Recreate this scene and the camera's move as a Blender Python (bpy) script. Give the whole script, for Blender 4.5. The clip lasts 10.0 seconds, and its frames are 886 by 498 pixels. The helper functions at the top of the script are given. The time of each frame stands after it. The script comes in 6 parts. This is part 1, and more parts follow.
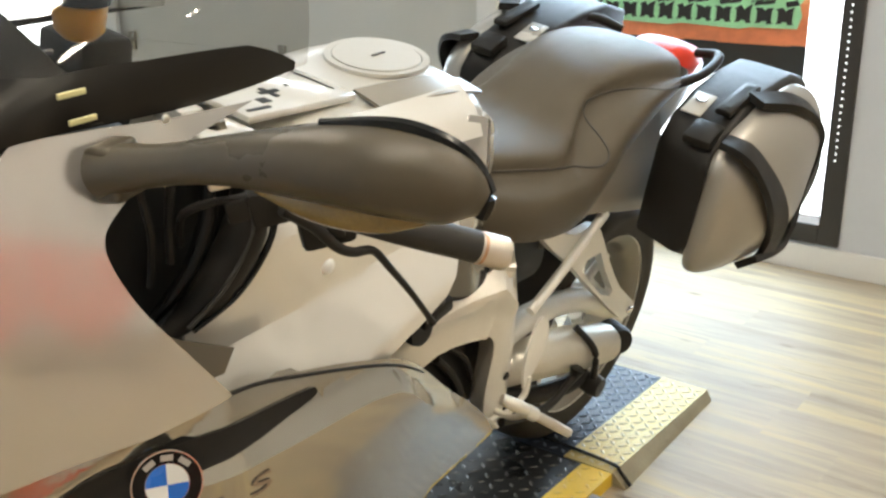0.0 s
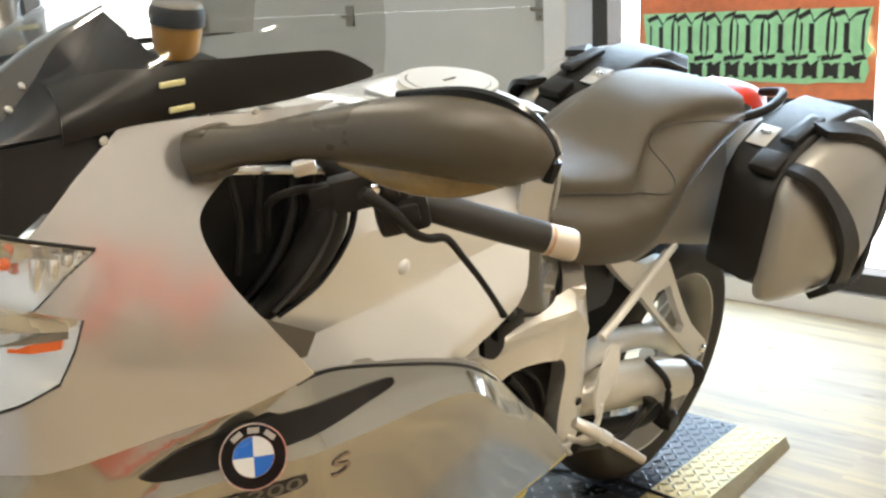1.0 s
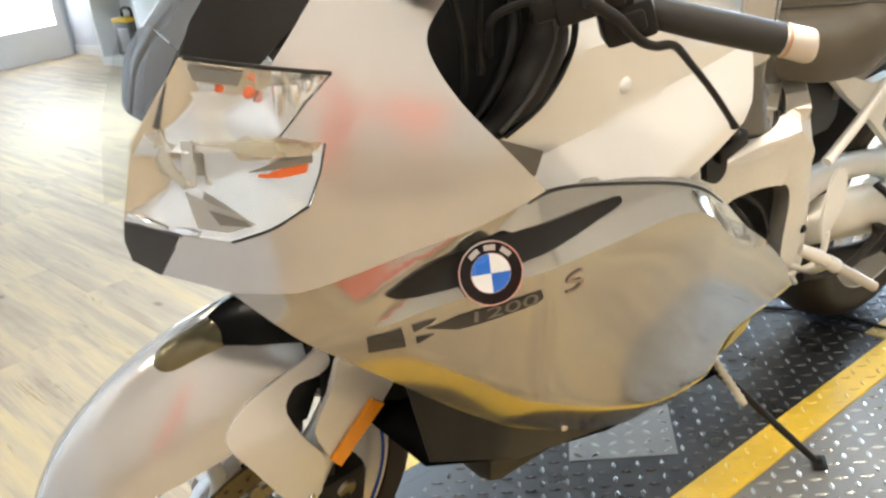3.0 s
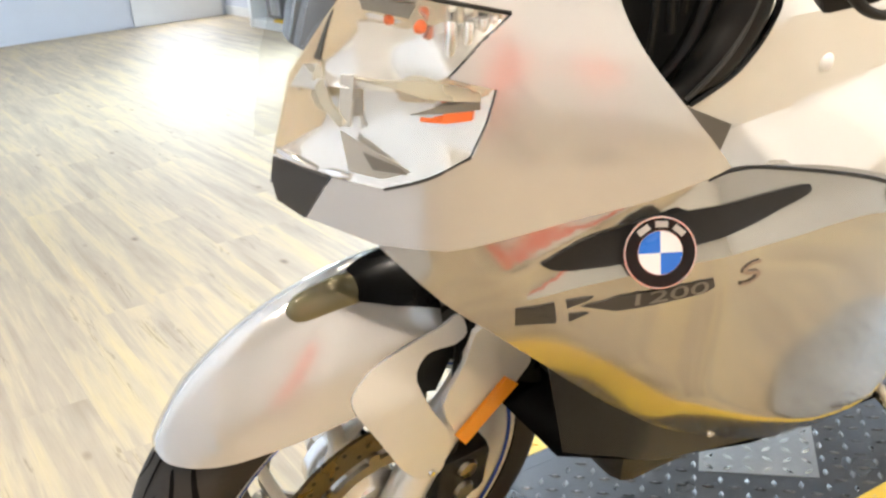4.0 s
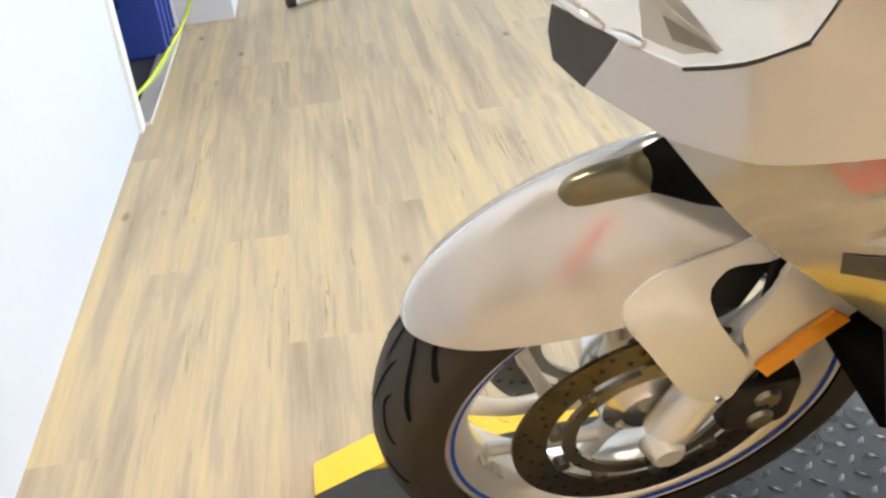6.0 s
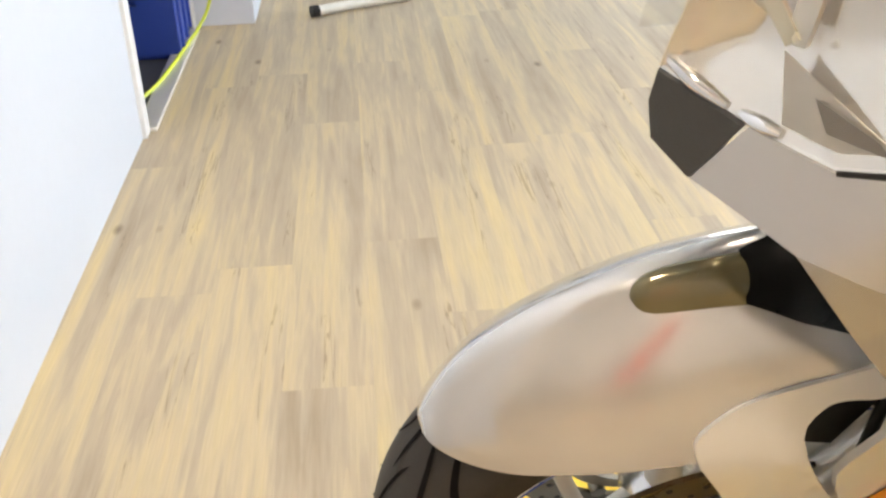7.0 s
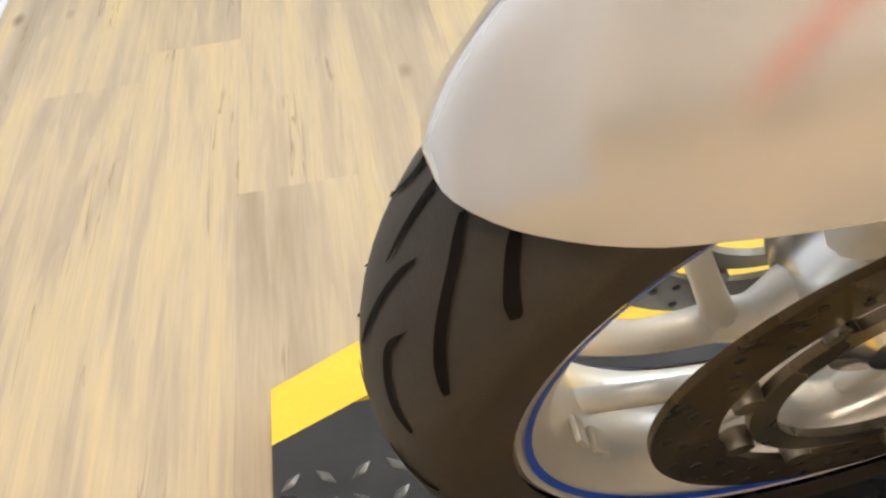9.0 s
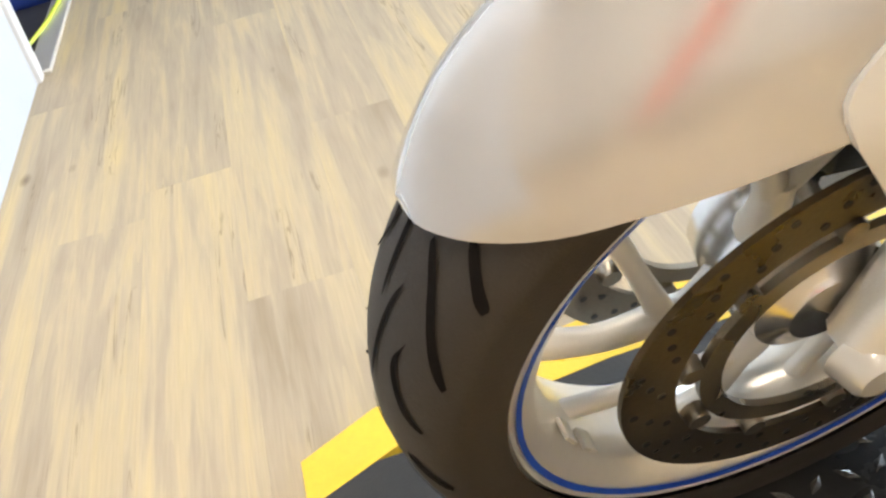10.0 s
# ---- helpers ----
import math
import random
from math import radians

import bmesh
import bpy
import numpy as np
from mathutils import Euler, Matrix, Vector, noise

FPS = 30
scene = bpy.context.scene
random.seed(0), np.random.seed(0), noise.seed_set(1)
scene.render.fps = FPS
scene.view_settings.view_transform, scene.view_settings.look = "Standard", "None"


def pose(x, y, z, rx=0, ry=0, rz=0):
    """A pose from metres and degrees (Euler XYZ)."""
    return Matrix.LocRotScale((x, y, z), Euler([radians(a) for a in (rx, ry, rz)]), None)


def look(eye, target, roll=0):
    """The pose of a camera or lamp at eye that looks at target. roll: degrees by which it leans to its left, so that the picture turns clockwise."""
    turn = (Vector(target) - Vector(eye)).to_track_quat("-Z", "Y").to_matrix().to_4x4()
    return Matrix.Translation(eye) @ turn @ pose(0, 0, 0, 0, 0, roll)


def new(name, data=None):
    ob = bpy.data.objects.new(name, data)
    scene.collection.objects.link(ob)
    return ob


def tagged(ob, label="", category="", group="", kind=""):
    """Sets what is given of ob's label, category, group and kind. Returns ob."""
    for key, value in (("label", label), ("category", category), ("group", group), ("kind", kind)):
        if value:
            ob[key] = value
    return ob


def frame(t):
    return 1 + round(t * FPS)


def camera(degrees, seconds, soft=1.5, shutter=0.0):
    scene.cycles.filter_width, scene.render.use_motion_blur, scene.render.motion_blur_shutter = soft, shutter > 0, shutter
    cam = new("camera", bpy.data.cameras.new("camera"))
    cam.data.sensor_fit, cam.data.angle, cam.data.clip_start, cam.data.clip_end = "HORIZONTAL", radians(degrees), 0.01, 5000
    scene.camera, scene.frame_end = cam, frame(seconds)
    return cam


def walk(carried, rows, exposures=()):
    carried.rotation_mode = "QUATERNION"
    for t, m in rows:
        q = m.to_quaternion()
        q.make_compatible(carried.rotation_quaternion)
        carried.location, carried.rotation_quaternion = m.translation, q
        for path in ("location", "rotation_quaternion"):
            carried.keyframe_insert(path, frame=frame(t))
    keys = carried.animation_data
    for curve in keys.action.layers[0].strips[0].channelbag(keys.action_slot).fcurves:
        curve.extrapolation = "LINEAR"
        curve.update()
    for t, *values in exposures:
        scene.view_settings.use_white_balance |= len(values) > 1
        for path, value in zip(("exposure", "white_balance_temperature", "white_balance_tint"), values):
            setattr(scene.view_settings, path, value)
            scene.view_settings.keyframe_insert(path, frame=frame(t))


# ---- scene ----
cam = camera(47.62, 10.0, soft=2.5)
# seconds, eye in metres, turn in degrees
PATH = [
    (0.0, 0.339, 1.135, 1.215, 71.20, 0.77, 127.07),
    (0.5, 0.376, 1.185, 1.183, 74.36, 4.54, 128.89),
    (1.0, 0.404, 1.185, 1.128, 76.39, 2.53, 130.85),
    (1.5, 0.421, 1.178, 1.117, 74.88, 2.71, 134.42),
    (2.0, 0.430, 1.177, 1.100, 72.00, 5.72, 135.69),
    (2.5, 0.448, 1.166, 1.094, 70.40, 7.26, 138.03),
    (4.0, 0.441, 1.071, 1.033, 70.07, 5.06, 148.45),
    (4.5, 0.385, 0.943, 1.020, 68.39, 0.22, 157.72),
    (5.0, 0.378, 0.893, 1.018, 64.00, 2.07, 167.85),
    (6.3, 0.257, 0.907, 1.020, 60.49, 5.47, 172.65),
    (6.5, 0.273, 0.899, 1.026, 61.29, 3.89, 172.82),
    (6.6, 0.268, 0.879, 1.021, 61.34, 3.16, 173.60),
    (7.0, 0.281, 0.724, 0.989, 61.60, 1.47, 174.68),
    (7.5, 0.271, 0.536, 0.879, 56.20, 4.02, 172.88),
    (8.0, 0.264, 0.425, 0.786, 53.06, 3.60, 174.13),
    (8.5, 0.275, 0.409, 0.716, 51.13, 3.53, 174.13),
    (9.0, 0.274, 0.407, 0.704, 50.99, 5.84, 171.36),
    (9.5, 0.283, 0.447, 0.725, 54.81, 9.66, 169.08),
    (9.6, 0.288, 0.472, 0.739, 55.25, 10.41, 168.36),
    (10.0, 0.281, 0.531, 0.742, 56.42, 12.49, 166.36),
]
walk(cam, [(t, pose(x, y, z, rx, ry, rz)) for t, x, y, z, rx, ry, rz in PATH],
     exposures=[(0.0, -0.06, 6850, 9), (1.0, 0.08, 6850, 10), (1.5, 0.06, 7050, 10.5), (2.5, 0.27, 6800, 11), (4.0, 0.80, 6550, 13.5), (5.0, 0.62, 6800, 14.5), (6.5, 0.50, 7000, 15), (8.0, 0.36, 7500, 18), (10.0, 0.64, 6900, 14)])

# ---- world and light ----
world = bpy.data.worlds.new("sky")
scene.world = world
world.use_nodes = True
wt = world.node_tree
sky = wt.nodes.new("ShaderNodeTexSky")
sky.sky_type, sky.sun_disc = "NISHITA", False
sky.sun_elevation, sky.sun_rotation = radians(38), radians(250)
wt.links.new(sky.outputs[0], wt.nodes["Background"].inputs[0])
wt.nodes["Background"].inputs[1].default_value = 0.15


def lamp(name, kind, energy, m, color=(1, 1, 1), size=1.0, size_y=None, angle=None):
    d = bpy.data.lights.new(name, kind)
    d.energy, d.color = energy, color
    if kind == "AREA":
        d.shape, d.size, d.size_y = "RECTANGLE", size, size_y or size
    if angle:
        d.angle = radians(angle)
    ob = new(name, d)
    ob.matrix_world = m
    return ob


lamp("sun", "SUN", 2.0, look((-8, -3, 7), (0, 0, 0)), (1, 0.95, 0.86), angle=0.5)
# daylight that comes in at the two windows of the rear wall
lamp("window_light", "AREA", 66, look((-2.98, -0.3, 1.25), (0, -0.3, 0.9)), (0.46, 0.72, 1.0), 1.05, 2.0)
lamp("window_light", "AREA", 110, look((-2.98, -4.7, 1.25), (0, -4.7, 0.9)), (0.55, 0.78, 1.0), 1.5, 2.0)

# ---- materials ----
def mat(name, color, rough=0.5, metal=0.0, var=0.08, scale=6.0, bump=0.0, bscale=150.0, coat=0.0, wear=0.06, rnd=0.0, spec=0.5):
    """Colour that varies at two scales, with uneven gloss and fine relief."""
    m = bpy.data.materials.new(name)
    m.use_nodes = True
    nt = m.node_tree
    b = nt.nodes["Principled BSDF"]
    b.inputs["Metallic"].default_value = metal
    b.inputs["Specular IOR Level"].default_value = spec
    b.inputs["Coat Weight"].default_value = coat
    b.inputs["Coat Roughness"].default_value = 0.06
    co = nt.nodes.new("ShaderNodeTexCoord")
    n1 = nt.nodes.new("ShaderNodeTexNoise")
    n1.inputs["Scale"].default_value, n1.inputs["Detail"].default_value = scale, 6
    n2 = nt.nodes.new("ShaderNodeTexNoise")
    n2.inputs["Scale"].default_value, n2.inputs["Detail"].default_value = scale * 14, 4
    for n in (n1, n2):
        nt.links.new(co.outputs["Object"], n.inputs["Vector"])
    add = nt.nodes.new("ShaderNodeMath")
    add.operation = "MULTIPLY_ADD"
    nt.links.new(n2.outputs[0], add.inputs[0])
    add.inputs[1].default_value = 0.4
    nt.links.new(n1.outputs[0], add.inputs[2])
    rmp = nt.nodes.new("ShaderNodeMapRange")
    rmp.inputs[1].default_value, rmp.inputs[2].default_value = 0.4, 1.0
    rmp.inputs[3].default_value, rmp.inputs[4].default_value = 1 - var, 1 + var
    nt.links.new(add.outputs[0], rmp.inputs[0])
    src = rmp.outputs[0]
    if rnd:
        oi = nt.nodes.new("ShaderNodeObjectInfo")
        r2 = nt.nodes.new("ShaderNodeMapRange")
        r2.inputs[3].default_value, r2.inputs[4].default_value = 1 - rnd, 1 + rnd
        nt.links.new(oi.outputs["Random"], r2.inputs[0])
        mu = nt.nodes.new("ShaderNodeMath")
        mu.operation = "MULTIPLY"
        nt.links.new(src, mu.inputs[0])
        nt.links.new(r2.outputs[0], mu.inputs[1])
        src = mu.outputs[0]
    mix = nt.nodes.new("ShaderNodeVectorMath")
    mix.operation = "SCALE"
    mix.inputs[0].default_value = color
    nt.links.new(src, mix.inputs["Scale"])
    nt.links.new(mix.outputs[0], b.inputs["Base Color"])
    rr = nt.nodes.new("ShaderNodeMapRange")
    rr.inputs[1].default_value, rr.inputs[2].default_value = 0.3, 0.7
    rr.inputs[3].default_value, rr.inputs[4].default_value = max(rough - wear, 0.02), min(rough + wear, 1)
    nt.links.new(n1.outputs[0], rr.inputs[0])
    if wear:
        nt.links.new(rr.outputs[0], b.inputs["Roughness"])
    else:
        b.inputs["Roughness"].default_value = rough
    if bump:
        n3 = nt.nodes.new("ShaderNodeTexNoise")
        n3.inputs["Scale"].default_value, n3.inputs["Detail"].default_value = bscale, 3
        nt.links.new(co.outputs["Object"], n3.inputs["Vector"])
        bp = nt.nodes.new("ShaderNodeBump")
        bp.inputs["Strength"].default_value, bp.inputs["Distance"].default_value = bump, 0.002
        nt.links.new(n3.outputs[0], bp.inputs["Height"])
        nt.links.new(bp.outputs[0], b.inputs["Normal"])
    return m


def glass_mat(name, color, rough=0.02, alpha=None):
    m = bpy.data.materials.new(name)
    m.use_nodes = True
    nt = m.node_tree
    b = nt.nodes["Principled BSDF"]
    b.inputs["Base Color"].default_value = (*color, 1)
    b.inputs["Roughness"].default_value = rough
    b.inputs["Transmission Weight"].default_value = 1.0
    b.inputs["IOR"].default_value = 1.45
    if alpha:
        # thin clear sheet: mostly see-through, with a glossy skin
        tr = nt.nodes.new("ShaderNodeBsdfTransparent")
        tr.inputs[0].default_value = (*color, 1)
        gl = nt.nodes.new("ShaderNodeBsdfGlossy")
        gl.inputs["Roughness"].default_value = rough
        lw = nt.nodes.new("ShaderNodeLayerWeight")
        lw.inputs[0].default_value = 0.5
        pw = nt.nodes.new("ShaderNodeMath")
        pw.operation = "POWER"
        nt.links.new(lw.outputs["Facing"], pw.inputs[0])
        pw.inputs[1].default_value = 5.0
        fr = nt.nodes.new("ShaderNodeMath")
        fr.operation = "MULTIPLY_ADD"
        nt.links.new(pw.outputs[0], fr.inputs[0])
        fr.inputs[1].default_value, fr.inputs[2].default_value = 0.7, 0.03
        mx = nt.nodes.new("ShaderNodeMixShader")
        nt.links.new(fr.outputs[0], mx.inputs[0])
        nt.links.new(tr.outputs[0], mx.inputs[1])
        nt.links.new(gl.outputs[0], mx.inputs[2])
        nt.links.new(mx.outputs[0], nt.nodes["Material Output"].inputs[0])
    return m


def glow_mat(name, color, strength):
    m = bpy.data.materials.new(name)
    m.use_nodes = True
    b = m.node_tree.nodes["Principled BSDF"]
    b.inputs["Base Color"].default_value = (*color, 1)
    b.inputs["Emission Color"].default_value = (*color, 1)
    b.inputs["Emission Strength"].default_value = strength
    return m


def wood_mat(name):
    """Worn pale oak: long streaks along the plank, knots, a tone of its own for each plank."""
    m = bpy.data.materials.new(name)
    m.use_nodes = True
    nt = m.node_tree
    b = nt.nodes["Principled BSDF"]
    co = nt.nodes.new("ShaderNodeTexCoord")
    oi = nt.nodes.new("ShaderNodeObjectInfo")
    sep = nt.nodes.new("ShaderNodeMath")
    sep.operation = "MULTIPLY"
    sep.inputs[1].default_value = 37.0
    nt.links.new(oi.outputs["Random"], sep.inputs[0])
    ad = nt.nodes.new("ShaderNodeVectorMath")
    nt.links.new(co.outputs["Object"], ad.inputs[0])
    nt.links.new(sep.outputs[0], ad.inputs[1])

    def streak(sx, sy, detail, dist):
        mp = nt.nodes.new("ShaderNodeMapping")
        mp.inputs["Scale"].default_value = (sx, sy, 1)
        nt.links.new(ad.outputs[0], mp.inputs[0])
        n = nt.nodes.new("ShaderNodeTexNoise")
        n.inputs["Scale"].default_value, n.inputs["Detail"].default_value = 1, detail
        n.inputs["Distortion"].default_value = dist
        nt.links.new(mp.outputs[0], n.inputs["Vector"])
        return n

    broad, mid, fine, grain = streak(10, 1.0, 5, 0.9), streak(38, 2.2, 6, 0.8), streak(52, 1.7, 3, 1.0), streak(330, 12, 8, 0.3)
    strip = nt.nodes.new("ShaderNodeValToRGB")
    strip.color_ramp.interpolation = "CONSTANT"
    e = strip.color_ramp.elements
    e[0].position, e[0].color = 0.0, (0.36, 0.36, 0.36, 1)
    e[1].position, e[1].color = 0.585, (0.64, 0.64, 0.64, 1)
    for pos, v in ((0.42, 0.45), (0.475, 0.54), (0.53, 0.49)):
        e.new(pos).color = (v, v, v, 1)
    nt.links.new(streak(17, 0.55, 1, 0.15).outputs[0], strip.inputs[0])
    base = nt.nodes.new("ShaderNodeMix")
    base.inputs[0].default_value = 0.36
    nt.links.new(broad.outputs[0], base.inputs[2])
    nt.links.new(strip.outputs[0], base.inputs[3])
    big = nt.nodes.new("ShaderNodeMix")
    big.inputs[0].default_value = 0.3
    nt.links.new(base.outputs[0], big.inputs[2])
    nt.links.new(mid.outputs[0], big.inputs[3])
    ramp = nt.nodes.new("ShaderNodeValToRGB")
    e = ramp.color_ramp.elements
    e[0].position, e[0].color = 0.36, (0.335, 0.262, 0.178, 1)
    e[1].position, e[1].color = 0.64, (0.58, 0.455, 0.25, 1)
    for pos, c in ((0.45, (0.405, 0.327, 0.234)), (0.495, (0.437, 0.352, 0.244)), (0.52, (0.48, 0.386, 0.256))):
        e.new(pos).color = (*c, 1)
    nt.links.new(big.outputs[0], ramp.inputs[0])
    # thin dark cracks along the grain, broken up by a coarser mask
    off = nt.nodes.new("ShaderNodeMath")
    off.operation = "SUBTRACT"
    off.inputs[1].default_value = 0.5
    nt.links.new(fine.outputs[0], off.inputs[0])
    dist = nt.nodes.new("ShaderNodeMath")
    dist.operation = "ABSOLUTE"
    nt.links.new(off.outputs[0], dist.inputs[0])
    mask = nt.nodes.new("ShaderNodeMapRange")
    mask.inputs[1].default_value, mask.inputs[2].default_value = 0.50, 0.62
    mask.inputs[3].default_value, mask.inputs[4].default_value = 0.06, 0.0
    nt.links.new(streak(10, 1.6, 2, 0.3).outputs[0], mask.inputs[0])
    gap = nt.nodes.new("ShaderNodeMath")
    gap.operation = "ADD"
    nt.links.new(dist.outputs[0], gap.inputs[0])
    nt.links.new(mask.outputs[0], gap.inputs[1])
    r2 = nt.nodes.new("ShaderNodeValToRGB")
    e = r2.color_ramp.elements
    e[0].position, e[0].color = 0.003, (0.30, 0.25, 0.21, 1)
    e[1].position, e[1].color = 0.018, (1, 1, 1, 1)
    nt.links.new(gap.outputs[0], r2.inputs[0])
    mul = nt.nodes.new("ShaderNodeMix")
    mul.data_type, mul.blend_type = "RGBA", "MULTIPLY"
    mul.inputs[0].default_value = 0.5
    nt.links.new(ramp.outputs[0], mul.inputs[6])
    nt.links.new(r2.outputs[0], mul.inputs[7])
    pores = nt.nodes.new("ShaderNodeMapRange")
    pores.inputs[1].default_value, pores.inputs[2].default_value = 0.3, 0.7
    pores.inputs[3].default_value, pores.inputs[4].default_value = 0.93, 1.05
    nt.links.new(grain.outputs[0], pores.inputs[0])
    mulp = nt.nodes.new("ShaderNodeVectorMath")
    mulp.operation = "SCALE"
    nt.links.new(mul.outputs[2], mulp.inputs[0])
    nt.links.new(pores.outputs[0], mulp.inputs["Scale"])
    # knots
    kn = nt.nodes.new("ShaderNodeTexVoronoi")
    kn.inputs["Scale"].default_value = 1
    mp = nt.nodes.new("ShaderNodeMapping")
    mp.inputs["Scale"].default_value = (7, 3.0, 1)
    nt.links.new(ad.outputs[0], mp.inputs[0])
    nt.links.new(mp.outputs[0], kn.inputs["Vector"])
    kr = nt.nodes.new("ShaderNodeValToRGB")
    e = kr.color_ramp.elements
    e[0].position, e[0].color = 0.035, (0.30, 0.25, 0.20, 1)
    e[1].position, e[1].color = 0.10, (1, 1, 1, 1)
    nt.links.new(kn.outputs["Distance"], kr.inputs[0])
    mul2 = nt.nodes.new("ShaderNodeMix")
    mul2.data_type, mul2.blend_type = "RGBA", "MULTIPLY"
    mul2.inputs[0].default_value = 0.75
    nt.links.new(mulp.outputs[0], mul2.inputs[6])
    nt.links.new(kr.outputs[0], mul2.inputs[7])
    tone = nt.nodes.new("ShaderNodeMapRange")
    tone.inputs[3].default_value, tone.inputs[4].default_value = 0.92, 0.99
    nt.links.new(oi.outputs["Random"], tone.inputs[0])
    sc = nt.nodes.new("ShaderNodeVectorMath")
    sc.operation = "SCALE"
    nt.links.new(mul2.outputs[2], sc.inputs[0])
    nt.links.new(tone.outputs[0], sc.inputs["Scale"])
    nt.links.new(sc.outputs[0], b.inputs["Base Color"])
    rr = nt.nodes.new("ShaderNodeMapRange")
    b.inputs["Specular IOR Level"].default_value = 0.30
    rr.inputs[3].default_value, rr.inputs[4].default_value = 0.46, 0.60
    nt.links.new(big.outputs[0], rr.inputs[0])
    nt.links.new(rr.outputs[0], b.inputs["Roughness"])
    bp = nt.nodes.new("ShaderNodeBump")
    bp.inputs["Strength"].default_value, bp.inputs["Distance"].default_value = 0.25, 0.001
    nt.links.new(grain.outputs[0], bp.inputs["Height"])
    nt.links.new(bp.outputs[0], b.inputs["Normal"])
    return m


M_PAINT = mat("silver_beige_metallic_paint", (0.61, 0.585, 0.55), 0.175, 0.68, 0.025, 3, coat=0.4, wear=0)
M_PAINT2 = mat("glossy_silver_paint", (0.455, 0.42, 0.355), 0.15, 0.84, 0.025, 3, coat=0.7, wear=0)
M_LIGHTP = mat("pale_silver_paint", (0.70, 0.675, 0.62), 0.28, 0.45, 0.03, 4, coat=0.4, wear=0)
M_CAST = mat("silver_cast_aluminium", (0.80, 0.765, 0.70), 0.28, 0.6, 0.05, 9, 0.12, 400, wear=0)
M_ALU = mat("polished_aluminium", (0.72, 0.71, 0.69), 0.2, 1.0, 0.08, 12, wear=0.08)
M_CHROME = mat("chrome", (0.8, 0.8, 0.8), 0.06, 1.0, 0.02)
# disc steel darkened to give the dark surroundings it would mirror
M_DISC = mat("darkened_brake_disc_steel", (0.155, 0.13, 0.095), 0.34, 1.0, 0.25, 18, 0.1, 300, wear=0.1)
M_STEEL = mat("brushed_steel_disc", (0.30, 0.27, 0.22), 0.32, 1.0, 0.18, 18, 0.1, 300, wear=0.1)
M_BLACK = mat("black_gloss_plastic", (0.008, 0.008, 0.008), 0.22, 0, 0.1, 6, coat=0.1, spec=0.22)
M_PLASTIC = mat("black_textured_plastic", (0.017, 0.015, 0.013), 0.42, 0, 0.12, 8, 0.25, 700, spec=0.22)
# black mirror shell; the brown puts its warm ceiling reflection into the colour
M_MIRROR = mat("black_plastic_warm_sheen", (0.070, 0.056, 0.036), 0.30, 0, 0.12, 8, 0.15, 900, spec=0.5)
M_RUBBER = mat("tyre_rubber", (0.036, 0.029, 0.022), 0.62, 0, 0.15, 15, 0.2, 500, spec=0.3)
M_GRIP = mat("grip_rubber", (0.02, 0.018, 0.016), 0.55, 0, 0.1, 15, 0.3, 800)
M_SEAT = mat("grey_brown_vinyl", (0.098, 0.081, 0.058), 0.5, 0, 0.08, 9, 0.35, 1100, spec=0.28)
M_SEATD = mat("dark_vinyl", (0.055, 0.048, 0.040), 0.45, 0, 0.08, 9, 0.35, 1100)
# mostly gives the shade in gaps and holes; also on the dashboard
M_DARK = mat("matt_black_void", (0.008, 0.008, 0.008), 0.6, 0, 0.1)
M_BLUE = mat("blue_pinstripe", (0.01, 0.06, 0.38), 0.3, 0, 0.05)
M_WHITE = mat("white_enamel", (0.80, 0.80, 0.78), 0.3, 0, 0.03)
M_ORANGE = mat("amber_reflector", (1.0, 0.36, 0.02), 0.4, 0, 0.08, 60, 0.3, 700, coat=0.3)
M_AMBER = mat("smoked_amber_lens", (0.22, 0.145, 0.05), 0.18, 0, 0.3, 20, coat=0.35, wear=0)
M_RED = mat("red_lens", (0.75, 0.05, 0.02), 0.35, 0, 0.05, coat=0.1, spec=0.2)
M_GREYTXT = mat("dark_grey_lettering", (0.045, 0.038, 0.03), 0.35, 0, 0.05)
M_TXT = mat("grey_beige_lettering", (0.22, 0.20, 0.17), 0.35, 0.4, 0.05)
M_REDTXT = mat("faded_red_lettering", (0.36, 0.28, 0.235), 0.22, 0.8, 0.05)
M_CLEAR = glass_mat("clear_sheet", (0.97, 0.97, 0.965), 0.02, alpha=True)
M_SMOKE = glass_mat("smoked_sheet", (0.86, 0.85, 0.83), 0.03, alpha=True)
M_TREAD = mat("black_painted_tread_plate", (0.028, 0.027, 0.026), 0.34, 0.2, 0.25, 9, 0.2, 300, wear=0.12)
M_STEELPL = mat("bare_steel_tread_plate", (0.27, 0.262, 0.245), 0.42, 0.35, 0.2, 8, 0.2, 200, wear=0.12)
M_YELLOW = mat("yellow_safety_paint", (0.82, 0.53, 0.045), 0.42, 0, 0.12, 10, 0.2, 250, wear=0.1)
M_PALEY = mat("worn_pale_yellow_paint", (0.60, 0.45, 0.165), 0.45, 0.2, 0.18, 10, 0.2, 250)
M_BLUEST = mat("worn_blue_grey_tread_plate", (0.030, 0.037, 0.052), 0.45, 0.2, 0.25, 10, 0.2, 250)
M_WALL = mat("white_wall_paint", (0.55, 0.57, 0.61), 0.6, 0, 0.03, 3, 0.12, 180)
M_CEIL = mat("white_ceiling_paint", (0.75, 0.74, 0.72), 0.8, 0, 0.04, 4, 0.2, 60)
M_CREAM = mat("cream_garage_door_paint", (0.56, 0.545, 0.50), 0.42, 0, 0.03, 4, 0.08, 200)
M_FRAME = mat("dark_bronze_window_frame", (0.05, 0.045, 0.04), 0.45, 0.4, 0.1, 8)
